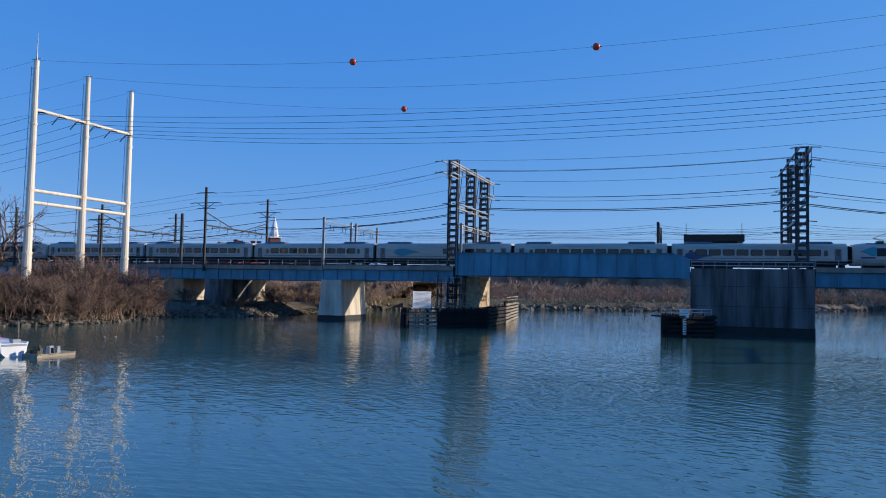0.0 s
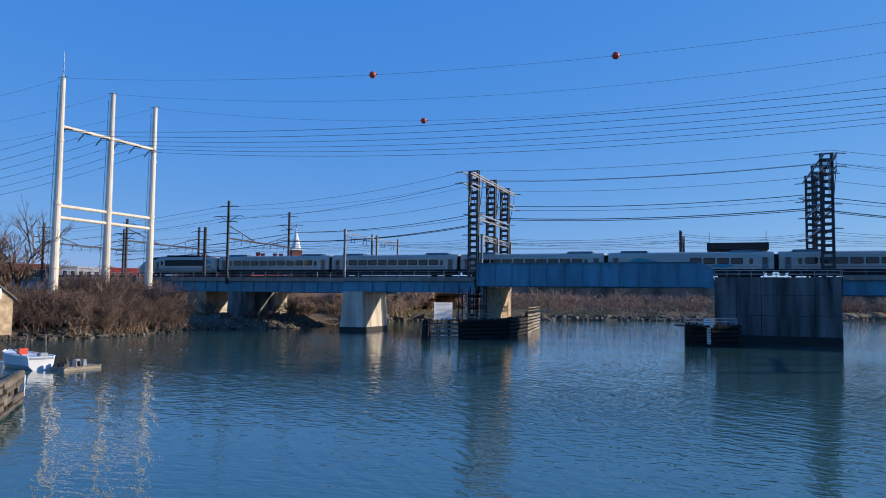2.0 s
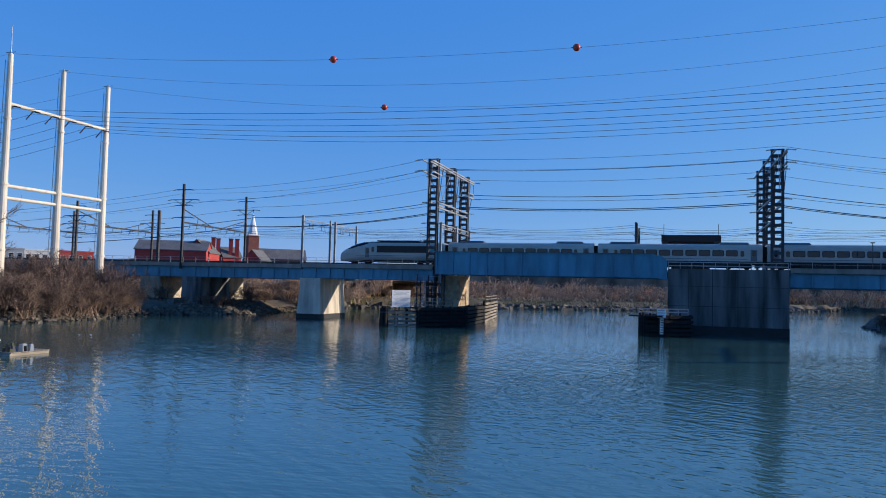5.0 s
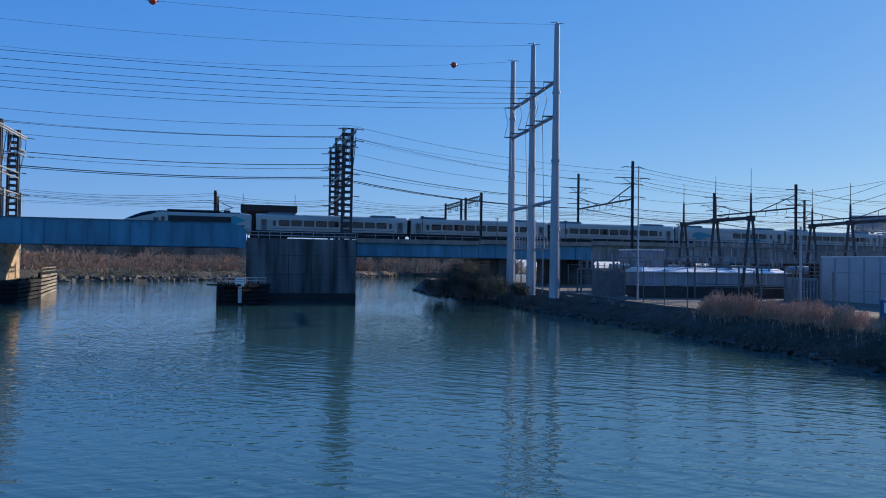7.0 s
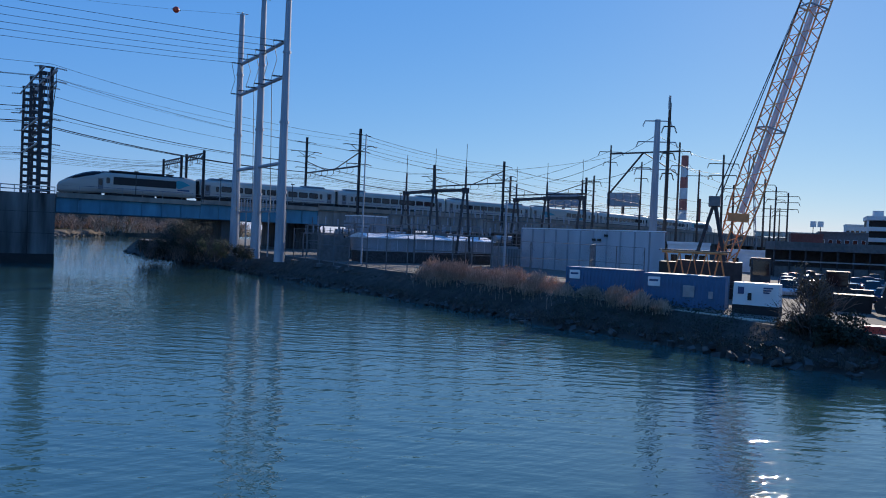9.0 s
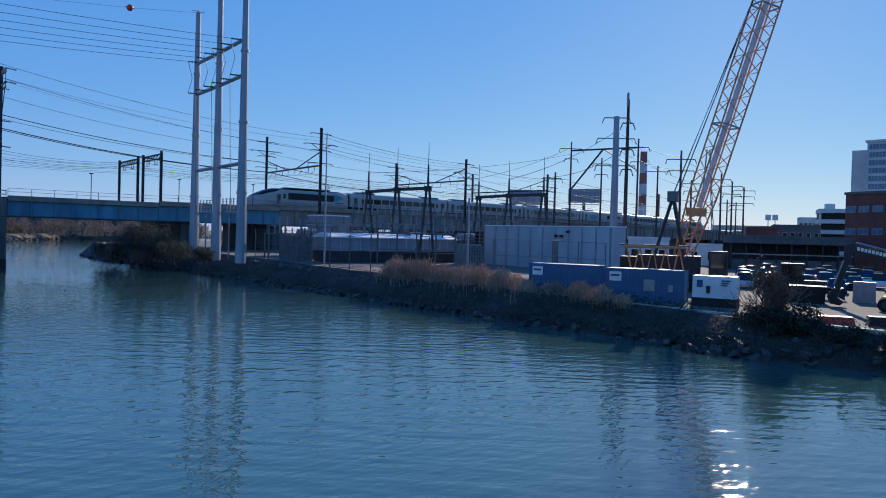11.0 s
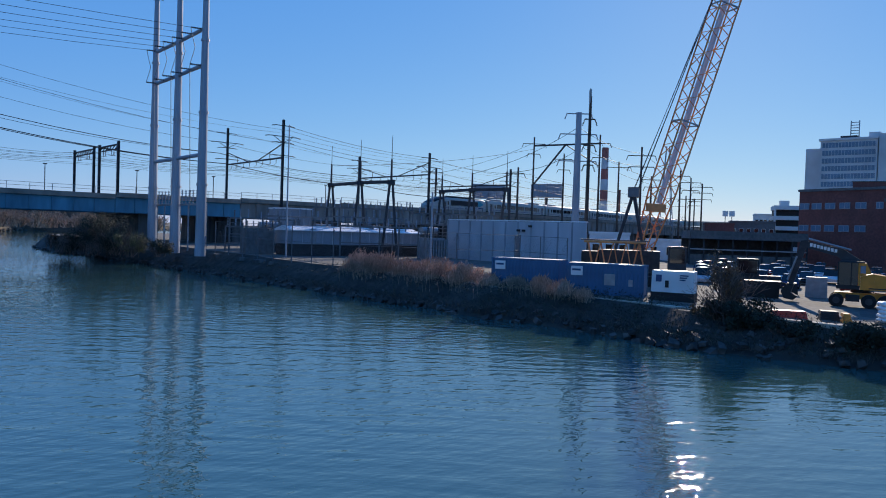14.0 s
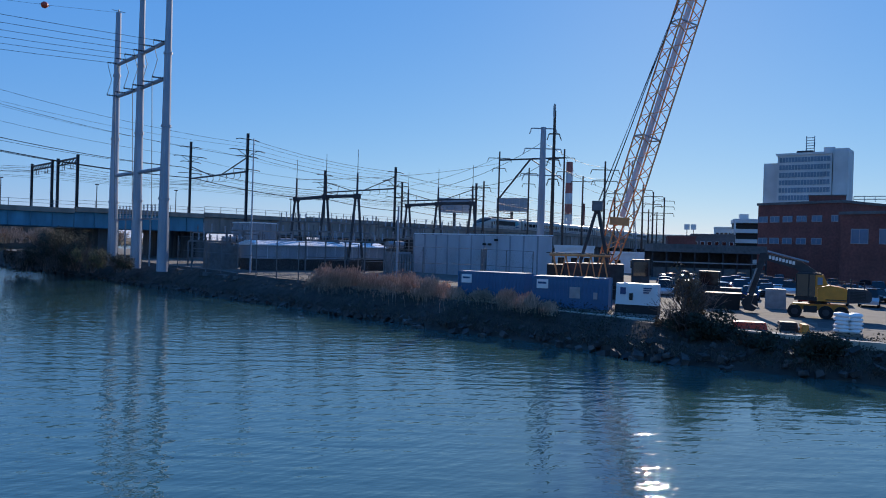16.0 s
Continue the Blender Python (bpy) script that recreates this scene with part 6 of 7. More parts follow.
def a_frame(az, d, z0, zb, zt, rod):
    p = polar(az, d)
    t = thing("bus_a_frame", pose(p.x, p.y, 0, 0, 0, -az), "grey steel A-frame with a lightning spike", "steel frame", "substation A-frames")
    for sx in (-1, 1):
        bm = bmesh.new()
        beam(bm, (sx * 1.1, 0, z0), (sx * 0.22, 0, zb), 0.36)
        part("leg", bm, STEEL_DARK, t)
    part("head", boxes((-0.55, 0.55, -0.3, 0.3, zb, zb + 0.7)), STEEL_DARK, t)
    bm = bmesh.new()
    tube(bm, (0, 0, zb + 0.7), (0, 0, zt), 0.17, 0.12)
    part("mast", bm, STEEL_DARK, t)
    bm = bmesh.new()
    tube(bm, (0, 0, zt), (0, 0, rod), 0.05, 0.03, n=6)
    part("lightning_spike", bm, STEEL_DARK, t)
    return p


for grp in (((52.2, 120, 4.8, 6.2), (54.4, 111, 5.13, 6.75), (56.78, 106, 5.42, 7.2)), ((60.72, 127, 4.3, 5.6), (63.04, 119, 4.5, 5.95), (65.7, 115, 4.74, 6.3))):
    z = 13.2
    ps = [a_frame(az, d, 2.4, z - 0.5, up(d, e), up(d, r)) for az, d, e, r in grp]
    t = thing("bus_beam", ID, "grey steel bus beam between A-frames", "steel beam", "substation beams")
    for a, b in zip(ps, ps[1:]):
        bm = bmesh.new()
        beam(bm, (a.x, a.y, z - 0.1), (b.x, b.y, z - 0.1), 0.4, 0.45)
        part("beam", bm, STEEL_DARK, t)


def insulator_rack(az0, az1, d, z, n, label):
    a, b = polar(az0, d), polar(az1, d)
    t = thing("insulator_rack", ID, label, "switchgear", "insulator racks in the substation")
    bm = bmesh.new()
    beam(bm, (a.x, a.y, z), (b.x, b.y, z), 0.2)
    beam(bm, (a.x, a.y, z - 2.3), (b.x, b.y, z - 2.3), 0.14)
    for k in range(5):
        p = a.lerp(b, k / 4)
        beam(bm, (p.x, p.y, 2.0), (p.x, p.y, z), 0.16)
    part("rack_frame", bm, STEEL_MID, t)
    for k in range(n):
        p = a.lerp(b, (k + 0.5 + random.uniform(-0.2, 0.2)) / n)
        bm = bmesh.new()
        hh = random.uniform(0.8, 1.45)
        insulator(bm, (p.x, p.y, z + 0.1), (p.x, p.y, z + hh), 0.15, 6)
        part("post_insulator", bm, SHED if k % 3 else STEEL_MID, t)
    return t


for az0, az1, d, z, n in ((51, 58.5, 116, 9.4, 22), (44.5, 50.5, 106, 6.0, 14), (49.5, 55.5, 107, 6.4, 14), (44.8, 49.5, 112, 7.2, 9), (47.2, 52, 104, 7.6, 10), (52, 58, 110, 7.9, 13), (53, 59, 101, 6.6, 12), (57.5, 62, 121, 7.3, 12), (58.3, 65.5, 117, 9.0, 16),
                         (59.5, 66.8, 125, 7.8, 16)):
    insulator_rack(az0, az1, d, z, n, "galvanised rack with pale post insulators")


def transformer(az, d, label):
    p = polar(az, d)
    t = thing("transformer", pose(p.x, p.y, 2.1, 0, 0, TH), label, "transformer", "substation transformers")
    part("tank", boxes((-1.6, 1.6, -1.1, 1.1, 0, 3.2)), STEEL_GREY, t)
    for k in range(7):
        part("cooling_fin", boxes((-1.5 + k * 0.5, -1.3 + k * 0.5, -1.7, -1.103, 0.5, 2.9)), STEEL_GREY, t)
    bm = bmesh.new()
    tube(bm, (-1.5, 0.5, 4.2), (1.5, 0.5, 4.2), 0.5, n=14)
    part("conservator", bm, STEEL_GREY, t)
    for k in range(3):
        bm = bmesh.new()
        insulator(bm, (-1.0 + k, -0.3, 3.2), (-1.0 + k, -0.5, 4.9), 0.18, 6)
        part("bushing", bm, STEEL_DARK, t)


for az, d in ((47.8, 108), (51.8, 114), (56.2, 113), (60.0, 106)):
    transformer(az, d, "grey oil-filled transformer with cooling fins")
bm = bmesh.new()
pz = polar(48.95, 92)
tube(bm, (pz.x, pz.y, 2), (pz.x, pz.y, up(92, 7.6)), 0.12, 0.07)
solid("slim_mast", bm, POLE_GREY, ID, "slim grey lightning mast in the substation", "mast", "slim masts")
pz = polar(60.0, 90)
bm = bmesh.new()
tube(bm, (pz.x, pz.y, 2), (pz.x, pz.y, up(90, 3.0)), 0.15, 0.12)
solid("slim_mast", bm, POLE_GREY, ID, "slim grey lightning mast in the substation", "mast", "slim masts")


# ---- line poles beyond ----
def line_pole(az, d, el, arms, r, material, label, name="utility_pole", z0=1.5):
    p = polar(az, d)
    t = thing(name, pose(p.x, p.y, 0, 0, 0, -az + 8), label, "utility pole", "line poles beyond the yard")
    zt = up(d, el)
    bm = bmesh.new()
    tube(bm, (0, 0, z0), (0, 0, zt), r, r * 0.6, n=10)
    part("pole", bm, material, t)
    for dz, w in arms:
        bm = bmesh.new()
        beam(bm, (-w, 0, zt - dz), (w, 0, zt - dz), 0.16)
        for e in (-1, 1):
            insulator(bm, (e * w, 0, zt - dz), (e * (w + 0.3), 0, zt - dz - 0.9), 0.12)
        part("cross_arm", bm, material, t)
    return t


line_pole(71.0, 118, 9.28, ((0.2, 1.9), (3.4, 2.8), (7.6, 2.9)), 0.72, POLE_GREY, "stout grey steel pole with three cross arms")
line_pole(71.83, 104, 10.5, ((3.2, 0.7), (6.8, 0.7), (9.5, 0.6)), 0.32, WOOD_POLE, "tall brown pole with antenna panels on top")
t = thing("antenna_cluster", Matrix.Translation(polar(71.8, 103.6, up(104, 10.45))), "cluster of thin antenna panels on a pole", "antenna")
for k in range(4):
    part("panel", boxes((-0.4 + k * 0.22, -0.33 + k * 0.22, -0.06, 0.06, -0.9 - 0.1 * (k % 2), 0.7 + 0.3 * (k % 2))), STEEL_GREY, t)
for az, d, el, arms in ((67.7, 178, 7.4, ((1.6, 2.6), (4.0, 1.4))), (72.65, 165, 7.65, ((1.9, 2.2), (5, 1.5))), (70.0, 185, 6.2, ((1.4, 2.0), (4, 1.4))), (75.73, 150, 6.75, ((1.7, 2.6), (3.9, 2.4))),
                        (74.1, 185, 5.65, ((1.4, 2.8),)), (76.5, 170, 4.6, ((0.8, 1.8), (2.4, 1.4))), (78.55, 190, 5.05, ((1.4, 2.2),)), (79.3, 200, 4.5, ((1.2, 2.4), (3.2, 2.0))),
                        (80.1, 215, 4.1, ((1.0, 2.6), (2.6, 2.6), (4.4, 2.4))), (66.55, 150, 5.1, ((1.2, 1.2),)), (79.0, 230, 3.2, ((1, 2),)), (79.6, 260, 3.0, ((1, 2), (2.4, 2)))):
    line_pole(az, d, el, arms, 0.3, WOOD_POLE, "dark line pole with cross arms")
t = thing("line_truss", ID, "dark braced beam between tall line poles", "steel beam", "substation beams")
a, b = polar(67.7, 178, up(178, 6.75)), polar(72.65, 165, up(165, 7.0))
bm = bmesh.new()
beam(bm, a, b, 0.35)
part("beam", bm, STEEL_DARK, t)
bm = bmesh.new()
beam(bm, a.lerp(b, 0.02) - Vector((0, 0, 9)), a.lerp(b, 0.5), 0.3)
part("brace", bm, STEEL_DARK, t)
bm = bmesh.new()
beam(bm, b - Vector((0, 0, 5)), a.lerp(b, 0.5), 0.2)
part("brace", bm, STEEL_DARK, t)
LINES = [((67.7, 178, 7.0), (60, 160, 4.4)), ((67.7, 178, 6.5), (52.2, 120, 4.7)), ((71.0, 118, 8.2), (63.0, 119, 4.5)), ((71.0, 118, 8.2), (75.73, 150, 6.3)), ((71.0, 118, 6.9), (75.73, 150, 5.4)),
         ((75.73, 150, 6.3), (80.1, 215, 3.9)), ((72.65, 165, 7.2), (74.1, 185, 5.4)), ((71.0, 118, 6.5), (65.7, 115, 4.7)), ((48.4, 133, 7.6), (60.0, 165, 5.6)), ((48.4, 133, 6.6), (60.0, 165, 5.0)),
         ((60.0, 165, 5.4), (67.7, 178, 4.6)), ((72.65, 165, 6.0), (80.1, 215, 3.4)), ((67.7, 178, 4.4), (79.3, 200, 2.9)), ((67.7, 178, 3.4), (79.3, 200, 2.4)), ((74.1, 185, 4.8), (79.3, 200, 3.6))]
for (a0, d0, e0), (a1, d1, e1) in LINES:
    wire("line_wire", [polar(a0, d0, up(d0, e0)), polar(a1, d1, up(d1, e1))], 0.035, WIRE, "sagging line wire between poles", sag=0.9, group="line wires")

# lattice pylon behind the crane
p = polar(77.6, 290)
t = thing("lattice_pylon", pose(p.x, p.y, 1, 0, 0, 20), "slender grey lattice pylon in the distance", "pylon")
zt = up(290, 6.6)
for sx in (-1, 1):
    bm = bmesh.new()
    for sy in (-1, 1):
        beam(bm, (sx * 3, sy * 3, 0), (sx * 0.5, sy * 0.5, zt), 0.22)
    part("leg_pair", bm, STEEL_GREY, t)
bm = bmesh.new()
for k in range(9):
    u0, u1 = k / 9, (k + 1) / 9
    w0, w1 = 3 - 2.5 * u0, 3 - 2.5 * u1
    beam(bm, (-w0, -w0, zt * u0), (w1, -w1, zt * u1), 0.14)
    beam(bm, (w0, -w0, zt * u0), (-w1, -w1, zt * u1), 0.14)
part("bracing", bm, STEEL_GREY, t)

# striped stack and its small neighbour
DS = 620
p = polar(73.06, DS)
t = thing("striped_chimney", pose(p.x, p.y, 0), "tall red and white banded power station chimney", "chimney")
z0, z1 = 1.0, up(DS, 6.68)
nb = 9
for k in range(nb):
    bm = bmesh.new()
    a, b = z0 + (z1 - z0) * k / nb, z0 + (z1 - z0) * (k + 1) / nb
    tube(bm, (0, 0, a), (0, 0, b), 3.6 - 0.9 * k / nb, 3.6 - 0.9 * (k + 1) / nb, n=20)
    part("band", bm, (STACK_RED if k % 2 == 0 else STACK_WHITE), t)
p = polar(74.18, 420)
bm = bmesh.new()
tube(bm, (0, 0, 1), (0, 0, up(420, 3.55)), 1.1, 0.95, n=14)
solid("small_stack", bm, BRICK_DARK, pose(p.x, p.y, 0), "short brown industrial stack", "chimney")


def billboard(az, d, w, e0, e1, turn):
    t = thing("billboard", facing(az, d, 0, turn), "grey back of a large roadside billboard", "billboard", "roadside billboards")
    z0, z1 = up(d, e0), up(d, e1)
    part("panel", boxes((-w / 2, w / 2, 0, 0.5, z0, z1)), SHED, t)
    for k in range(5):
        part("rib", boxes((-w / 2 + w * k / 4 - 0.1, -w / 2 + w * k / 4 + 0.1, -0.3, -0.004, z0 - 0.6, z1)), STEEL_GREY, t)
    part("catwalk", boxes((-w / 2, w / 2, -1.2, -0.31, z0 - 0.75, z0 - 0.6)), STEEL_DARK, t)
    bm = bmesh.new()
    tube(bm, (0, 0.3, 1), (0, 0.3, z0), 0.6, n=12)
    part("column", bm, STEEL_DARK, t)


billboard(64.35, 300, 13.5, 2.6, 3.72, 20)
billboard(68.75, 300, 12.5, 2.82, 3.88, -15)


# ---- crane ----
def crane():
    az, d = 76.6, 72
    p = polar(az, d)
    g = 1.7
    t = thing("crawler_crane", Matrix.Translation((p.x, p.y, g)) @ pose(0, 0, 0, 0, 0, -az), "orange lattice boom crawler crane", "crane")
    for sy in (-1, 1):
        bm = bmesh.new()
        prof = [(-3.6, 0.45), (-3.1, 0), (3.1, 0), (3.6, 0.45), (3.3, 1.1), (-3.3, 1.1)]
        loft(bm, [[(x, sy * 2.4 - 0.45, z) for x, z in prof], [(x, sy * 2.4 + 0.45, z) for x, z in prof]])
        part("crawler_track", bm, BLACK, t)
    part("car_body", boxes((-1.6, 1.6, -1.9, 1.9, 0.5, 1.4)), BLACK, t)
    part("machinery_house", boxes((-4.6, 0.9, -1.5, 1.5, 1.45, 3.4)), STEEL_DARK, t)
    part("counterweight", boxes((-6.2, -4.65, -1.6, 1.6, 1.5, 3.2)), BLACK, t)
    c = part("cab", boxes((1.6, 3.2, -1.7, -0.2, 1.5, 3.9)), STEEL_DARK, t)
    part("cab_window", boxes((1.75, 3.05, -1.73, -1.703, 2.4, 3.7)), GLASS_DARK, c)
    # boom leaning across the view
    foot = Vector((-0.9, 0, 2.6))
    tip = Vector((10.9, 1.5, 2.6 + 42))
    u = (tip - foot).normalized()
    sx = Vector((1, 0, 0))
    sx = (sx - u * sx.dot(u)).normalized()
    sy = u.cross(sx)
    sx, sy = sx * 0.89 + sy * 0.454, sy * 0.89 - sx * 0.454
    ln = (tip - foot).length

    def w_at(s):
        return min(0.55 + s * 0.08, 0.92, 0.4 + (ln - s) * 0.17)
    for a in (-1, 1):
        for b in (-1, 1):
            bm = bmesh.new()
            for s0, s1 in ((0, 6.5), (6.5, ln - 6.5), (ln - 6.5, ln)):
                tube(bm, foot + u * s0 + sx * a * w_at(s0) + sy * b * w_at(s0), foot + u * s1 + sx * a * w_at(s1) + sy * b * w_at(s1), 0.08, n=6)
            part("boom_chord", bm, CRANE, t)
    n = 40
    for side in range(4):
        for k in range(n):
            bm = bmesh.new()
            s0, s1 = ln * k / n, ln * (k + 1) / n
            e = 1 if k % 2 == 0 else -1
            if side < 2:
                f = 1 if side == 0 else -1
                beam(bm, foot + u * s0 - sx * e * w_at(s0) + sy * f * w_at(s0), foot + u * s1 + sx * e * w_at(s1) + sy * f * w_at(s1), 0.06)
            else:
                f = 1 if side == 2 else -1
                beam(bm, foot + u * s0 + sx * f * w_at(s0) - sy * e * w_at(s0), foot + u * s1 + sx * f * w_at(s1) + sy * e * w_at(s1), 0.06)
            part("lacing_bar", bm, CRANE, t)
    for s in (13.3, 24.5, 35.5):
        bm = bmesh.new()
        q = foot + u * s
        for e in (-1, 1):
            beam(bm, q + sx * w_at(s) + sy * e * w_at(s), q - sx * w_at(s) + sy * e * w_at(s), 0.12)
            beam(bm, q + sx * e * w_at(s) + sy * w_at(s), q + sx * e * w_at(s) - sy * w_at(s), 0.12)
        part("boom_joint", bm, STEEL_GREY, t)
    # tube added to draw a pale sunlit streak along the boom
    bm = bmesh.new()
    tube(bm, foot + u * 5.5, foot + u * (ln - 3), 0.26, n=12)
    part("guide_tube", bm, STACK_WHITE, t, "pale tube added for a sunlit streak in the boom")
    q = foot + u * 4.6
    bm = bmesh.new()
    box(bm, -0.9, 0.9, -0.05, 0.05, 0, 0.75)
    pl = part("boom_plate", bm, CRANE, t, "solid orange boom plate")
    pl.matrix_basis = Matrix.Translation(q + Vector((0, -1.3, 0))) @ pose(0, 0, 0, 0, 3, 0)
    # gantry mast and pendants
    mast = Vector((-1.7, 0.3, 8.9))
    for e in (-0.8, 0.8):
        bm = bmesh.new()
        beam(bm, (-0.6, e, 3.4), mast + Vector((0, e, 0)), 0.28)
        beam(bm, (-3.2, e, 3.4), mast + Vector((0, e, 0)), 0.22)
        part("gantry_leg", bm, STEEL_DARK, t)
        bm = bmesh.new()
        tube(bm, mast + Vector((0, e, 0.2)), foot + u * (ln - 2) + sy * e * 0.4, 0.03, n=5)
        part("pendant_rope", bm, WIRE, t)
        bm = bmesh.new()
        tube(bm, mast + Vector((0.3, e, 0)), foot + u * 30 + sx * -1.0, 0.028, n=5)
        part("hoist_rope", bm, WIRE, t)
    part("sheave_block", boxes((-2.2, -1.2, -0.9, 1.2, 8.4, 9.3)), STEEL_MID, t)
    return t


crane()
# spare boom section lying on the yard
p = polar(72.0, 66)
q = polar(76.3, 66)
m, ln = place(p.x, p.y, q.x, q.y)
t = thing("spare_boom_section", m @ pose(0, 0, 1.75), "orange lattice boom section stored on trestles", "crane part")
hh = 2.7
for z in (1.4, 1.4 + hh):
    for y in (0, 2.2):
        bm = bmesh.new()
        tube(bm, (-0.3, y, z), (ln, y, z), 0.11, n=6)
        part("chord", bm, CRANE, t)
for y in (0, 2.2):
    for k in range(9):
        bm = bmesh.new()
        x0, x1 = ln * k / 9, ln * (k + 1) / 9
        beam(bm, (x0, y, 1.4 if k % 2 else 1.4 + hh), (x1, y, 1.4 + hh if k % 2 else 1.4), 0.075)
        part("lacing_bar", bm, CRANE, t)
for k in range(10):
    bm = bmesh.new()
    beam(bm, (ln * k / 9, 0, 1.4 + hh * (k % 2)), (ln * k / 9, 2.2, 1.4 + hh * (k % 2)), 0.075)
    part("cross_bar", bm, CRANE, t)
part("catwalk", boxes((-0.6, ln + 0.3, 0.3, 1.9, 1.52 + hh, 1.6 + hh)), STEEL_DARK, t, "dark grating laid on the boom")
for k in range(5):
    part("timber_block", boxes((0.4 + k * 0.9, 1.1 + k * 0.9, 0.1, 2.1, 1.25, 1.4)), TIMBER_PALE, t)
for k in range(2):
    part("trestle", boxes((ln * (0.15 + 0.6 * k), ln * (0.15 + 0.6 * k) + 0.4, -0.2, 2.4, 0, 1.28)), TIMBER, t)


# ---- containers and generator ----
def container(m, length, w, h, label, doors):
    t = thing("shipping_container", m, label, "shipping container", "blue containers on the bank")
    part("body", boxes((0.06, length - 0.06, 0.06, w - 0.06, 0.12, h - 0.03)), CONT_BLUE, t)
    rib = mesh(boxes((-0.07, 0.07, -0.036, 0.0, 0.17, h - 0.14)), CONT_BLUE)
    for k in range(int(length / 0.3)):
        part("rib", rib, CONT_BLUE, t, m=pose(0.25 + k * 0.3, 0.058, 0))
    for x in (0, length - 0.12):
        for y in (0, w - 0.12):
            part("corner_post", boxes((x, x + 0.12, y, y + 0.12, 0, h)), CONT_BLUE, t)
    part("top_rail", boxes((0.122, length - 0.122, 0.0, 0.06, h - 0.12, h)), CONT_BLUE, t)
    part("bottom_rail", boxes((0.122, length - 0.122, 0.0, 0.06, 0.02, 0.16)), CONT_BLUE, t)
    part("roof_sheet", boxes((0.13, length - 0.13, 0.062, w - 0.13, h - 0.027, h - 0.005)), SHED, t, "pale roof sheet")
    part("placard", boxes((0.35, 1.25, -0.06, -0.04, h - 0.95, h - 0.25)), WHITE, t, "white placard")
    part("placard_bar", boxes((0.45, 1.1, -0.068, -0.062, h - 0.6, h - 0.45)), NAVY, t)
    if doors:
        part("hatch", boxes((2.9, 3.7, -0.07, -0.04, 0.9, 1.75)), STEEL_GREY, t)
        part("switch_box", boxes((4.7, 5.0, -0.14, -0.04, 0.9, 1.4)), STEEL_GREY, t)
    return t


def on_yard(az0, az1, d0, d1, z):
    a, b = polar(az0, d0), polar(az1, d1)
    m, ln = place(a.x, a.y, b.x, b.y)
    return m @ pose(0, 0, z), ln


m, ln = on_yard(64.75, 69.9, 61.5, 59.5, 1.75)
container(m, ln, 2.4, 2.55, "blue steel container with pale roof and placard", False)
m, ln = on_yard(70.5, 76.25, 57.5, 56.5, 1.75)
container(m, ln, 2.4, 2.5, "blue steel site container with grey hatch", True)
m, ln = on_yard(76.75, 79.85, 55.5, 55.0, 1.7)
t = thing("generator", m, "white trailer generator on a dark skid", "generator")
part("skid", boxes((0, ln, 0, 1.5, 0.1, 0.75)), BLACK, t)
part("canopy", boxes((0.02, ln - 0.02, 0.03, 1.47, 0.755, 2.3, 0.03)), WHITE, t)
part("control_window", boxes((0.35, 0.75, -0.02, 0.028, 1.5, 2.0)), NAVY, t)
part("exhaust_vent", boxes((1.0, 1.25, -0.02, 0.028, 1.1, 1.6)), BLACK, t)
for k in range(3):
    part("text_bar", boxes((2.0, 2.6 - 0.1 * k, -0.01, 0.028, 1.95 - 0.16 * k, 2.04 - 0.16 * k)), NAVY, t)
for x in (0.8, ln - 0.8):
    bm = bmesh.new()
    tube(bm, (x, 0.15, 0.1), (x, 0.4, 0.1), 0.3, n=14)
    part("wheel", bm, RUBBER, t)


# ---- yard machines ----
def wheel(t, x, y, r, w, name="wheel"):
    bm = bmesh.new()
    tube(bm, (x, y - w / 2, r), (x, y + w / 2, r), r, n=18)
    o = part(name, bm, RUBBER, t)
    bm = bmesh.new()
    tube(bm, (x, y - w / 2 - 0.02, r), (x, y + w / 2 + 0.02, r), r * 0.5, n=12)
    part("rim", bm, STEEL_DARK, o)


def side_plate(pts, y0, y1):
    """A closed side outline in x and z, given thickness across y."""
    bm = bmesh.new()
    loft(bm, [[(x, y0, z) for x, z in pts], [(x, y1, z) for x, z in pts]])
    return bm


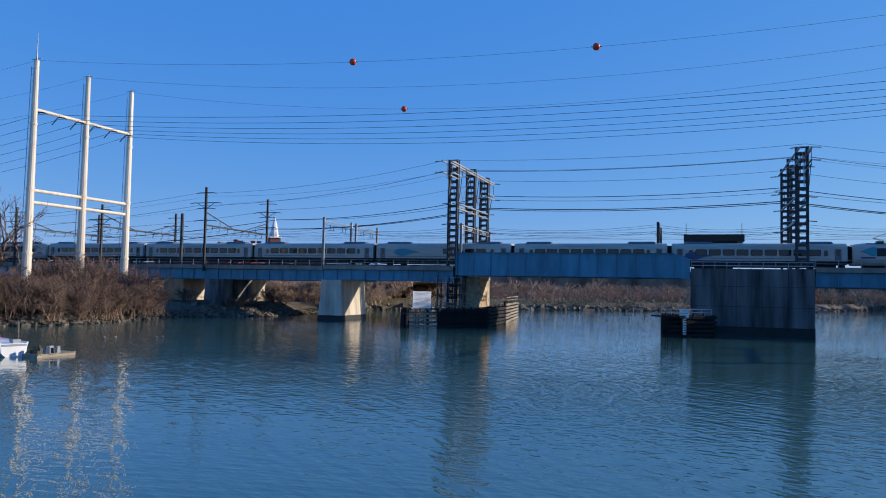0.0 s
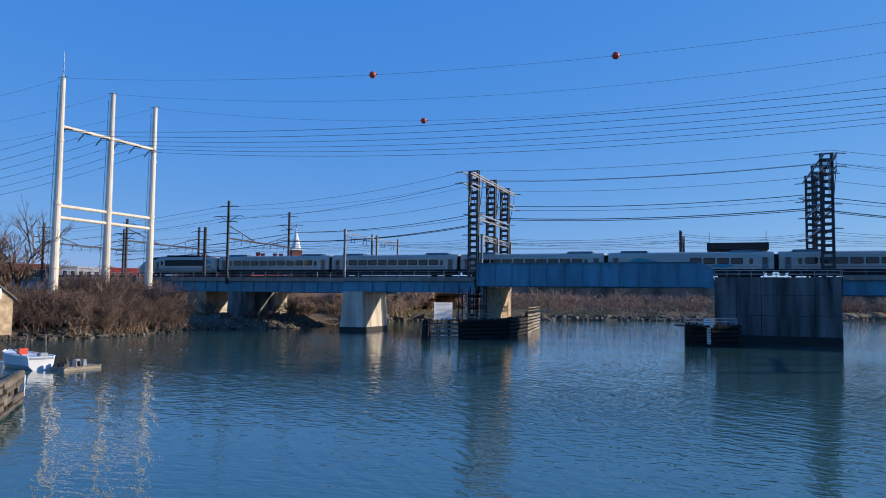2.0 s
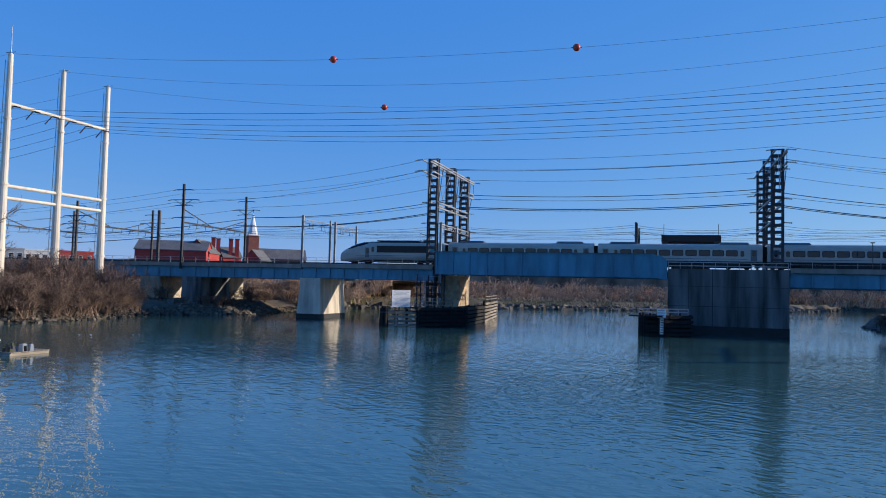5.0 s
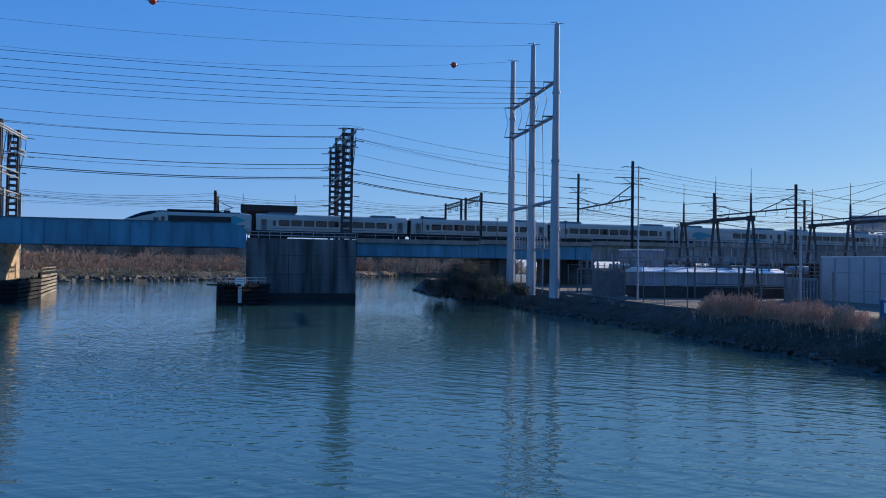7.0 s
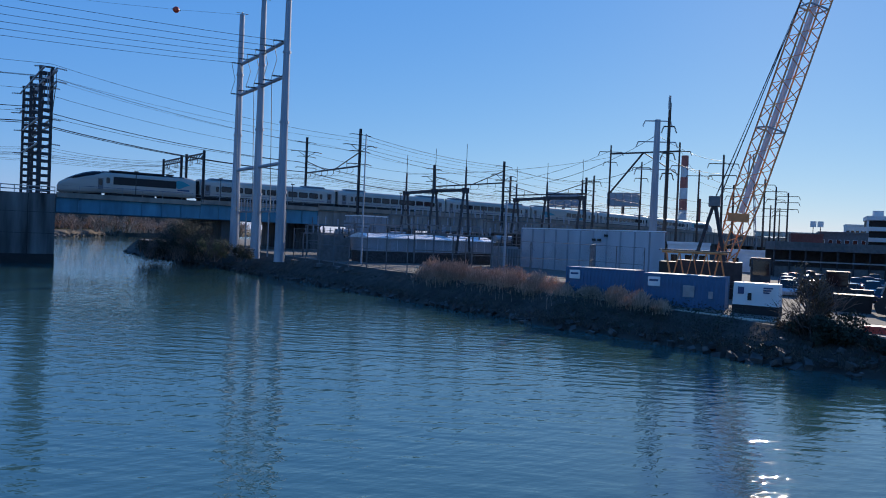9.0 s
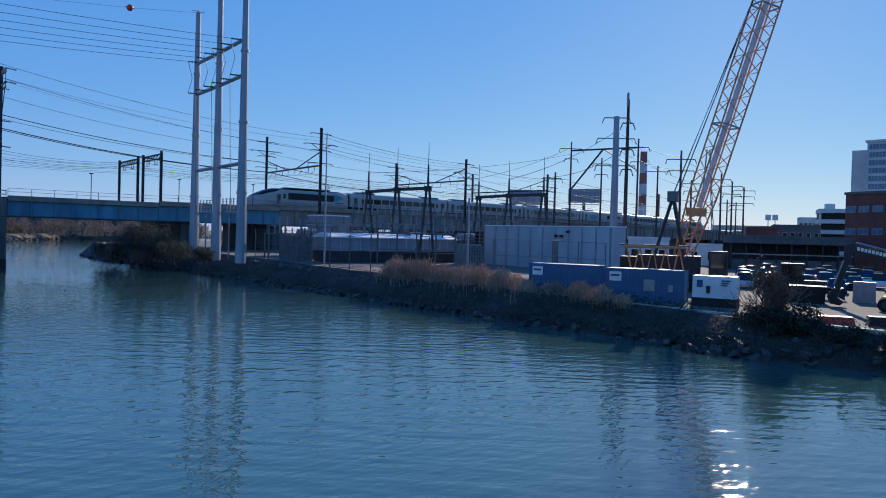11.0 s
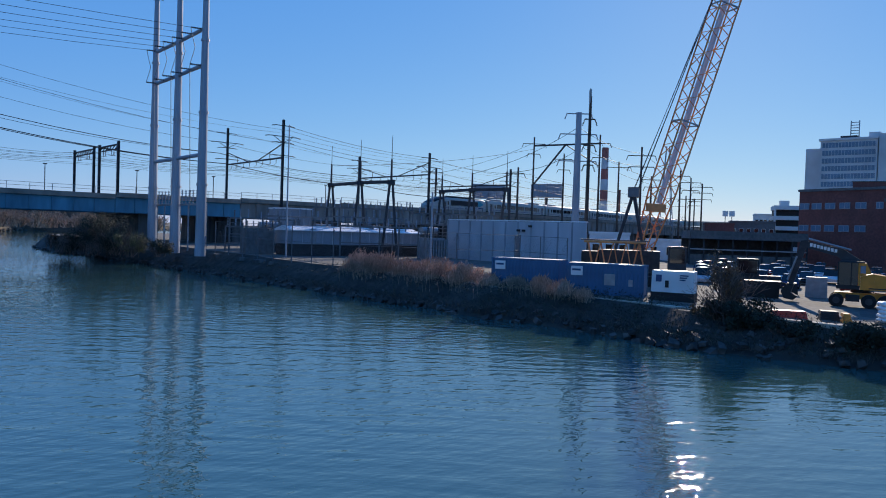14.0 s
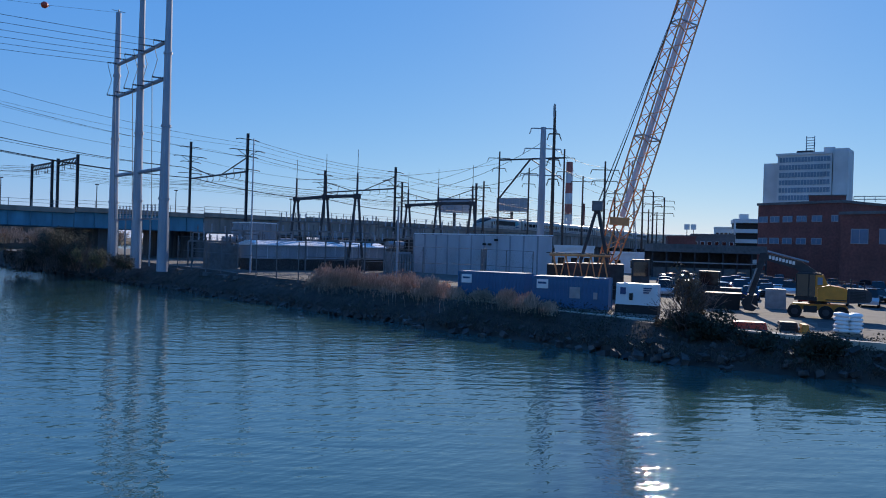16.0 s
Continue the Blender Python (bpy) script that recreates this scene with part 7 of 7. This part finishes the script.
def excavator(m):
    t = thing("wheeled_excavator", m, "yellow wheeled excavator with its dark boom raised", "excavator")
    for x in (-1.15, 0.95, 1.98):
        for y in (-1.05, 1.05):
            wheel(t, x, y, 0.5, 0.45)
    part("chassis", side_plate([(-1.5, 0.62), (2.3, 0.62), (2.45, 0.85), (2.2, 1.08), (-1.3, 1.08)], -0.8, 0.8), YELLOW, t)
    part("step_box", boxes((-0.55, 0.35, -1.15, -0.83, 0.45, 0.95)), BLACK, t)
    bm = bmesh.new()
    tube(bm, (0.4, 0, 1.08), (0.4, 0, 1.32), 0.65, n=16)
    part("turntable", bm, BLACK, t)
    part("cab_floor", boxes((-1.2, 0.33, -1.2, -0.1, 1.34, 1.62)), BLACK, t)
    part("upper_body", side_plate([(0.36, 1.34), (2.3, 1.34), (2.3, 2.28), (1.9, 2.42), (1.1, 2.52), (0.36, 2.3)], -1.2, 1.2), YELLOW, t)
    part("engine_cover", side_plate([(2.33, 1.25), (3.75, 1.38), (3.9, 1.6), (3.88, 2.1), (3.6, 2.32), (2.33, 2.36)], -1.17, 1.17), STEEL_DARK, t)
    g = part("cooling_grille", boxes((2.5, 3.5, -1.2, -1.173, 1.55, 2.15)), BLACK, t)
    for k in range(5):
        part("grille_slat", boxes((2.52, 3.48, -1.225, -1.203, 1.6 + k * 0.11, 1.64 + k * 0.11)), STEEL_DARK, g)
    part("body_stripe", boxes((0.9, 2.28, -1.222, -1.203, 1.42, 1.5)), BLACK, t)
    part("service_door", boxes((1.25, 2.15, -1.222, -1.203, 1.62, 2.2)), YELLOW, t)
    c = part("cab", boxes((-1.05, 0.62, -1.2, -0.12, 3.3, 3.42, 0.05), (-1.12, -1.03, -1.19, -1.1, 1.62, 3.3), (-0.28, -0.2, -1.19, -1.1, 1.62, 3.3), (-1.12, -1.03, -0.22, -0.13, 1.62, 3.3)), BLACK, t)
    part("cab_side", side_plate([(0.2, 1.63), (0.34, 1.63), (0.34, 2.33), (1.05, 2.56), (0.72, 3.3), (0.2, 3.3)], -1.19, -0.13), YELLOW, c)
    part("cab_glass", boxes((-1.06, 0.18, -1.14, -0.18, 1.64, 3.29)), GLASS_DARK, c)
    part("rear_window", boxes((0.34, 0.68, -1.215, -1.193, 2.55, 3.1)), OFFICE_GLASS, c)
    part("seat", boxes((-0.5, -0.1, -0.9, -0.4, 1.9, 2.8)), BLACK, c)
    bm = bmesh.new()
    tube(bm, (2.6, 0.5, 2.3), (2.6, 0.5, 3.0), 0.07)
    part("exhaust_pipe", bm, STEEL_DARK, t)
    bm = bmesh.new()
    for x in (1.2, 2.2, 3.4):
        beam(bm, (x, -1.05, 2.3), (x, -1.05, 2.85), 0.05)
    beam(bm, (1.2, -1.05, 2.85), (3.4, -1.05, 2.85), 0.05)
    part("roof_rail", bm, STEEL_DARK, t)
    part("mirror", boxes((-1.32, -1.2, -1.35, -1.25, 2.6, 3.0)), BLACK, t)
    b = part("boom", side_plate([(0.6, 2.4), (0.3, 3.5), (-0.8, 4.25), (-3.4, 4.78), (-3.65, 4.35), (-1.2, 3.68), (-0.4, 3.0), (0.0, 2.4)], 0.1, 0.6), STEEL_DARK, t)
    for k in range(8):
        part("lettering_bar", boxes((-3.1 + k * 0.24, -2.92 + k * 0.24, 0.06, 0.097, 4.36 - k * 0.055, 4.62 - k * 0.055)), WHITE, b)
    bm = bmesh.new()
    tube(bm, (-0.3, -0.05, 4.2), (-3.2, -0.05, 4.95), 0.08)
    part("boom_cylinder", bm, STEEL_GREY, b)
    s = part("stick", side_plate([(-3.2, 4.85), (-3.75, 4.8), (-4.5, 1.5), (-4.15, 1.4)], 0.15, 0.55), STEEL_DARK, t)
    bm = bmesh.new()
    tube(bm, (-3.95, 0.05, 3.6), (-4.55, 0.05, 1.7), 0.07)
    part("stick_cylinder", bm, STEEL_GREY, s)
    part("bucket", side_plate([(-4.1, 1.4), (-4.55, 1.5), (-5.0, 0.85), (-4.75, 0.3), (-4.1, 0.2), (-3.8, 0.5), (-4.3, 0.75)], -0.2, 0.9), BLACK, t)


p = polar(90.15, 63)
excavator(pose(p.x, p.y, 1.7, 0, 0, -90.15))


def backhoe(m):
    t = thing("backhoe_loader", m, "dark backhoe loader with a glazed cab", "loader")
    for x, r in ((-1.2, 0.72), (1.4, 0.5)):
        for y in (-0.85, 0.85):
            wheel(t, x, y, r, 0.45)
    part("body", boxes((-1.6, 2.2, -0.6, 0.6, 0.7, 1.6, 0.08)), STEEL_DARK, t)
    c = part("cab", boxes((-1.5, 0.3, -0.8, 0.8, 1.6, 1.75), (-1.5, 0.3, -0.8, 0.8, 2.9, 3.05), (-1.5, -1.4, -0.8, -0.7, 1.75, 2.9), (0.2, 0.3, -0.8, -0.7, 1.75, 2.9), (-1.5, -1.4, 0.7, 0.8, 1.75, 2.9), (0.2, 0.3, 0.7, 0.8, 1.75, 2.9)), BLACK, t)
    part("cab_glass", boxes((-1.38, 0.18, -0.74, 0.74, 1.76, 2.89)), GLASS_DARK, c)
    part("bucket", boxes((2.6, 3.5, -1.2, 1.2, 0.1, 1.1, 0.1)), BLACK, t)
    for y in (-0.6, 0.6):
        bm = bmesh.new()
        beam(bm, (1.2, y, 1.4), (2.8, y, 0.8), 0.18)
        part("loader_arm", bm, BLACK, t)
    bm = bmesh.new()
    beam(bm, (-1.6, 0, 1.0), (-2.6, 0, 2.9), 0.25)
    beam(bm, (-2.6, 0, 2.9), (-3.4, 0, 0.9), 0.2)
    part("arm", bm, BLACK, t)


p = polar(83.9, 72)
backhoe(pose(p.x, p.y, 1.7, 0, 0, -84))
p = polar(84.4, 66)
t = thing("skip_container", pose(p.x, p.y, 1.7, 0, 0, -85), "dark grey steel skip on the yard", "skip")
bm = bmesh.new()
loft(bm, [[(-1.25, -0.7, 0), (1.25, -0.7, 0), (1.25, 0.7, 0), (-1.25, 0.7, 0)], [(-1.35, -0.9, 1.35), (1.35, -0.9, 1.35), (1.35, 0.9, 1.35), (-1.35, 0.9, 1.35)]])
part("body", bm, BLACK, t)
part("rim", boxes((-1.4, 1.4, -0.95, 0.95, 1.353, 1.43)), STEEL_DARK, t)
p = polar(87.85, 70)
bm = boxes((-0.85, 0.85, 0, 1.2, 0, 1.75, 0.04))
solid("tank_cube", bm, STEEL_GREY, pose(p.x, p.y, 1.7, 0, 0, -88), "plain grey site storage box", "storage box")
# materials by the quay
for az, d, w, h, mm, nm, lab, cat in ((86.2, 50, 2.0, 0.45, RED_BALL, "steel_stack", "low red-brown stack of steel frames", "steel stack"), (88.7, 50.5, 1.1, 0.55, BLACK, "covered_pile", "black covered pile by the quay", "pile"),
                                      (89.75, 49.5, 0.5, 0.55, YELLOW, "yellow_tub", "yellow plastic tub by the quay", "tub"), (92.4, 50, 1.1, 1.15, WHITE, "sandbag_pallet", "stacked white sacks on a pallet", "sacks")):
    p = polar(az, d)
    t = thing(nm, pose(p.x, p.y, 1.72, 0, 0, -az + 10), lab, cat)
    n = 3
    if nm == "sandbag_pallet":
        part("pallet", boxes((-0.7, 0.7, -0.55, 0.55, 0, 0.13)), TIMBER_PALE, t)
        for k in range(5):
            for j in range(2):
                for i in range(2):
                    bm = bmesh.new()
                    bmesh.ops.create_icosphere(bm, subdivisions=2, radius=0.5, matrix=Matrix.Diagonal((0.82, 0.62, 0.32, 1)))
                    part("sack", bm, WHITE, t, m=pose(-0.34 + 0.68 * i + random.uniform(-0.05, 0.05), -0.25 + 0.5 * j, 0.28 + k * 0.23, random.uniform(-6, 6), random.uniform(-6, 6), random.uniform(-9, 9)), smooth=True)
        continue
    for k in range(n):
        bm = bmesh.new()
        box(bm, -w / 2 + 0.06 * (k % 2), w / 2 - 0.04 * k, -0.5, 0.5, h * k / n, h * (k + 1) / n - 0.01, 0.05)
        part("layer", bm, mm, t)

# ---- parked cars ----
CAR_PAINTS = [mat("car paint %s" % n, c, 0.11, 0.4, vary=0.05, scale=1, bump=0) for n, c in
              (("silver", (0.6, 0.6, 0.61)), ("black", (0.02, 0.02, 0.023)), ("white", (0.8, 0.8, 0.79)), ("dark blue", (0.03, 0.05, 0.12)), ("red", (0.3, 0.02, 0.02)), ("grey", (0.25, 0.25, 0.26)))]


def crowned(x0, x1, w, z, rise):
    """A sheet-metal panel bowed both ways, with closed edges."""
    bm = bmesh.new()
    nx, ny = 8, 6
    v = [[bm.verts.new((x0 + (x1 - x0) * i / nx, w * (2 * j / ny - 1), z + rise * (1 - (2 * i / nx - 1) ** 2 * 0.6) * (1 - (2 * j / ny - 1) ** 2 * 0.7))) for j in range(ny + 1)] for i in range(nx + 1)]
    for i in range(nx):
        for j in range(ny):
            bm.faces.new([v[i][j], v[i + 1][j], v[i + 1][j + 1], v[i][j + 1]])
    return bm


def parked_car(paint, tall):
    nm = paint.name.replace("car paint ", "")
    t = thing("parked_car", ID, "parked %s %s on the crowded lot" % (nm, "utility car" if tall else "saloon car"), "car", "parked cars")
    L0, w = 4.5, 0.88
    hb = 0.95 if tall else 0.82
    bm = bmesh.new()
    secs = []
    for x, z1, ww in ((-2.25, 0.62, 0.8), (-2.1, hb, 0.86), (-0.9, hb + 0.05, w), (0.8, hb + 0.02, w), (1.5, hb - 0.02, 0.86), (2.15, hb - 0.2, 0.8), (2.25, 0.5, 0.72)):
        secs.append([(x, -ww, 0.3), (x, -ww, z1 - 0.12), (x, -ww * 0.9, z1), (x, ww * 0.9, z1), (x, ww, z1 - 0.12), (x, ww, 0.3)])
    loft(bm, secs)
    part("body", bm, paint, t, smooth=False)
    bm = bmesh.new()
    ht = 1.75 if tall else 1.45
    xs = ((-2.0, hb + 0.0), (-1.75, ht - 0.05), (0.1, ht), (1.05, hb + 0.02)) if tall else ((-1.75, hb + 0.02), (-1.0, ht - 0.03), (0.15, ht), (1.1, hb + 0.02))
    loft(bm, [[(x, -0.62 if z > hb + 0.2 else -0.78, z), (x, 0.62 if z > hb + 0.2 else 0.78, z), (x, 0.78, hb - 0.1), (x, -0.78, hb - 0.1)] for x, z in xs])
    part("glasshouse", bm, GLASS_DARK, t)
    part("roof", crowned(xs[1][0] + 0.05, xs[2][0] + 0.05, 0.62, ht - 0.02, 0.1), paint, t, smooth=True)
    part("bonnet", crowned(1.05, 2.15, 0.76, hb - 0.16, 0.2), paint, t, smooth=True)
    for x in (-1.4, 1.4):
        for y in (-0.8, 0.8):
            bm = bmesh.new()
            tube(bm, (x, y - 0.1, 0.32), (x, y + 0.1, 0.32), 0.32, n=14)
            part("wheel", bm, RUBBER, t)
    for y in (-0.6, 0.6):
        part("headlight", boxes((2.19, 2.26, y - 0.15, y + 0.15, 0.58, 0.7)), WHITE, t)
    return t


protos = [parked_car(c, k % 2 == 0) for k, c in enumerate(CAR_PAINTS)]
spots = []
for r, d in enumerate((82, 91, 97, 107, 113, 124)):
    az = 80.2 + random.uniform(0, 0.8)
    while az < 100:
        spots.append((az + random.uniform(-0.15, 0.15), d + random.uniform(-0.4, 0.4), r))
        az += math.degrees(2.75 / d) * (1 if random.random() < 0.85 else 2)
for k, (az, d, r) in enumerate(spots):
    p = polar(az, d)
    mm = pose(p.x, p.y, 1.71, 0, 0, -az + 90 + (180 if r % 2 else 0) + random.uniform(-3, 3))
    if k < len(protos):
        protos[k].matrix_basis = mm
    else:
        copy_thing(random.choice(protos + [protos[0], protos[2], protos[5]]), mm)
bm = bmesh.new()
ring = [polar(a, d, 1.7 + 0.0) for a, d in ((79.5, 70), (84, 60), (93, 53), (110, 55), (112, 140), (79.5, 150))]
bm.faces.new([bm.verts.new(p) for p in ring])
for v in bm.verts:
    v.co.z = 1.706
solid("car_park", bm, ASPHALT, ID, "worn dark asphalt car park", "ground", kind="structure")


# ---- buildings beyond the yard ----
def brick_block(az0, d0, az1, d1, h, dep, rows, label, sills, name="brick_building"):
    a, b = polar(az0, d0), polar(az1, d1)
    m, ln = place(a.x, a.y, b.x, b.y)
    t = thing(name, m @ pose(0, 0, 1.6), label, "building", "brick buildings beyond the yard")
    part("wall", boxes((0, ln, 0, dep, 0, h)), BRICK_DARK, t)
    part("coping", boxes((-0.2, ln + 0.2, -0.2, dep + 0.2, h + 0.002, h + 0.45)), SLATE, t)
    for z, xs, w, hh in rows:
        fr = mesh(boxes((-w / 2 - 0.12, w / 2 + 0.12, -0.07, 0.05, -0.12, hh + 0.12)), SHED)
        pn = mesh(boxes((-w / 2, w / 2, -0.09, -0.073, 0, hh)), OFFICE_GLASS)
        ml = mesh(boxes((-0.05, 0.05, -0.1, -0.092, 0, hh)), SHED)
        for x in xs:
            f = part("window", fr, SHED, t, m=pose(x * ln, 0, z))
            part("pane", pn, OFFICE_GLASS, f)
            part("mullion", ml, SHED, f)
    return t, m, ln


DBK = 150
hb = up(DBK, 3.55) - 1.6
xs = (0.07, 0.22, 0.38, 0.55, 0.73, 0.93)
brick_block(86.55, DBK, 91.8, 141, hb, 40, ((hb * 0.78, xs[:5], 1.7, 0.9), (hb * 0.78, xs[5:], 1.0, 0.9), (hb * 0.5, xs[:5], 1.7, 0.9)), "dark red brick commercial block with small windows", True)
brick_block(91.75, 126, 100, 118, up(122, 3.05) - 1.6, 30, (((up(122, 3.05) - 1.6) * 0.62, (0.15, 0.36, 0.57, 0.78), 2.3, 2.0),), "nearer dark brick wing with broad windows", True)
t = thing("roof_plant_room", facing(90.9, 152, hb + 1.6), "dark brick plant room on the roof", "roof structure")
part("wall", boxes((-3, 3, 0, 5, 0.46, 2.0)), BRICK_DARK, t)
part("coping", boxes((-3.1, 3.1, -0.1, 5.1, 2.003, 2.15)), SLATE, t)
walkway_rail(facing(92.5, 146, hb + 2.06), 16, STEEL_GREY, "thin metal roof railing on the brick block", h=1.0)


def office_tower():
    d = 360
    t = thing("office_tower", facing(86.75, d, 1.5, -14), "white stepped office tower with blue window bands", "office tower")
    s = d * math.pi / 180

    def block(name, x0, x1, y0, y1, el, bands, glass=True):
        h = up(d, el) - 1.5
        o = part(name, boxes((x0, x1, y0, y1, 0, h)), OFFICE, t)
        if bands:
            for k in range(bands):
                z = h - 3.0 - k * 3.3
                if z < 8:
                    break
                part("window_band", boxes((x0 + 0.8, x1 - 0.5, y0 - 0.12, y0 - 0.004, z, z + 2.1)), OFFICE_GLASS, o)
                part("side_band", boxes((x0 - 0.12, x0 - 0.004, y0 + 0.8, y1 - 1.0, z, z + 1.8)), OFFICE_GLASS, o)
        return o, h
    block("round_wing", 0, 1.0 * s, 2, 14, 6.55, 0)
    o, h = block("main_block", 1.1 * s, 4.5 * s, -3, 16, 6.95, 13)
    part("cornice", boxes((1.0 * s, 4.54 * s, -3.6, 16.4, h + 0.003, h + 0.9)), OFFICE, o)
    for k in range(17):
        part("mullion", boxes((1.2 * s + k * 1.25, 1.2 * s + k * 1.25 + 0.1, -3.25, -3.124, 8, h - 0.8)), OFFICE, o)
    block("stair_tower", 4.55 * s, 5.45 * s, -2, 12, 7.3, 0)
    part("plant_block", boxes((3.9 * s, 4.54 * s, 0, 8, h, h + 3.2)), OFFICE, t)
    part("plant_screen", boxes((2.2 * s, 3.2 * s, 0, 8, h, h + 2.2)), STEEL_DARK, t)
    bm = bmesh.new()
    x = 3.0 * s
    for dx in (-1.6, 1.6):
        beam(bm, (x + dx, 2, h), (x + dx, 2, up(d, 8.3) - 1.5), 0.35)
    for k in range(7):
        z = h + 1 + k * 1.15
        beam(bm, (x - 1.6, 2, z), (x + 1.6, 2, z), 0.28)
    part("mast_frame", bm, STEEL_GREY, t)


office_tower()
DG = 265
t = thing("parking_garage", facing(85.75, DG, 1.5, 5), "white open-deck parking garage", "parking garage")
hg = up(DG, 2.6) - 1.5
for k in range(5):
    z = hg * (k + 1) / 5
    part("deck_band", boxes((-3.7, 4.5, 0, 14, z - 1.3, z)), OFFICE, t)
    if k:
        part("column", boxes((-3.6, -3.0, 0.2, 0.8, z - 1.3 - hg / 5 + 1.303, z - 1.303)), OFFICE, t)
# black block painted in for the shade inside the open decks
part("core", boxes((-3.4, 4.2, 3, 13, 0, hg - 1.4)), BLACK, t)
part("stair_head", boxes((-1.6, 1.2, 4, 8, hg + 0.003, hg + 1.8)), OFFICE, t)
flat_block(facing(83.6, 250, 1.5, 4), 13, 12, up(250, 1.35) - 1.5, SLATE, "long grey low industrial building", 2, 6, "industrial_building")
flat_block(facing(81.4, 230, 1.5, 4), 8, 10, up(230, 1.15) - 1.5, BRICK_DARK, "low brown industrial building", 1, 4, "industrial_building")
flat_block(facing(84.3, 300, 1.5, 4), 6, 10, up(300, 1.9) - 1.5, OFFICE, "small pale office building", 3, 4, "office_building")
# long dark canopy behind the cars
a, b = polar(79.4, 135), polar(87.2, 140)
m, ln = place(a.x, a.y, b.x, b.y)
t = thing("loading_canopy", m @ pose(0, 0, 1.6), "long dark steel loading canopy", "canopy")
part("roof", boxes((0, ln, 0, 8, 4.9, 6.3)), SLATE, t)
part("back_wall", boxes((0, ln, 7.7, 7.95, 0, 4.897)), STEEL_DARK, t)
for k in range(9):
    part("column", boxes((ln * k / 8 - 0.12, ln * k / 8 + 0.12, 0.2, 0.44, 0, 4.897)), STEEL_DARK, t)
part("dado", boxes((0, ln, 0.5, 0.7, 0.0, 2.2)), SLATE, t)
part("rail", boxes((0.1, ln - 0.1, 0.1, 0.16, 3.0, 3.2)), STEEL_GREY, t)
# highway signs far off
for az in (81.75, 82.2):
    t = thing("highway_sign", facing(az, 330), "small pale highway sign on a gantry", "road sign", "highway signs")
    z = up(330, 1.75)
    part("panel", boxes((-1.1, 1.1, 0, 0.15, z, z + 2.3)), SHED_ROOF, t)
    part("post", boxes((-0.15, 0.15, 0.16, 0.4, 1, z + 2.3)), STEEL_DARK, t)
bm = boxes((-26, 30, 0, 3, up(340, 1.0), up(340, 1.35)))
for k in range(6):
    box(bm, -24 + k * 10, -23 + k * 10, 0.5, 2.5, 0.5, up(340, 1.0))
solid("highway_viaduct", bm, CONC, facing(82.5, 340), "distant concrete highway viaduct", "viaduct")
# pale flat roofs under the viaduct
for az, d, w in ((73.6, 135, 7), (78.0, 150, 9), (79.3, 160, 10)):
    flat_block(facing(az, d, 1.7), w, 8, up(d, 0.15 if az < 75 else -0.2) - 1.7, SHED_ROOF, "low white flat-roofed site office", 1, 3, "site_office")


def motions():
    ts = [c[0] for c in CHAIN]
    cs = [c[1] for c in CHAIN]
    for ob, off, turn in train:
        walk(ob, [(k / 2, train_pose(float(np.interp(k / 2, ts, cs)) + off, turn)) for k in range(33)])


motions()
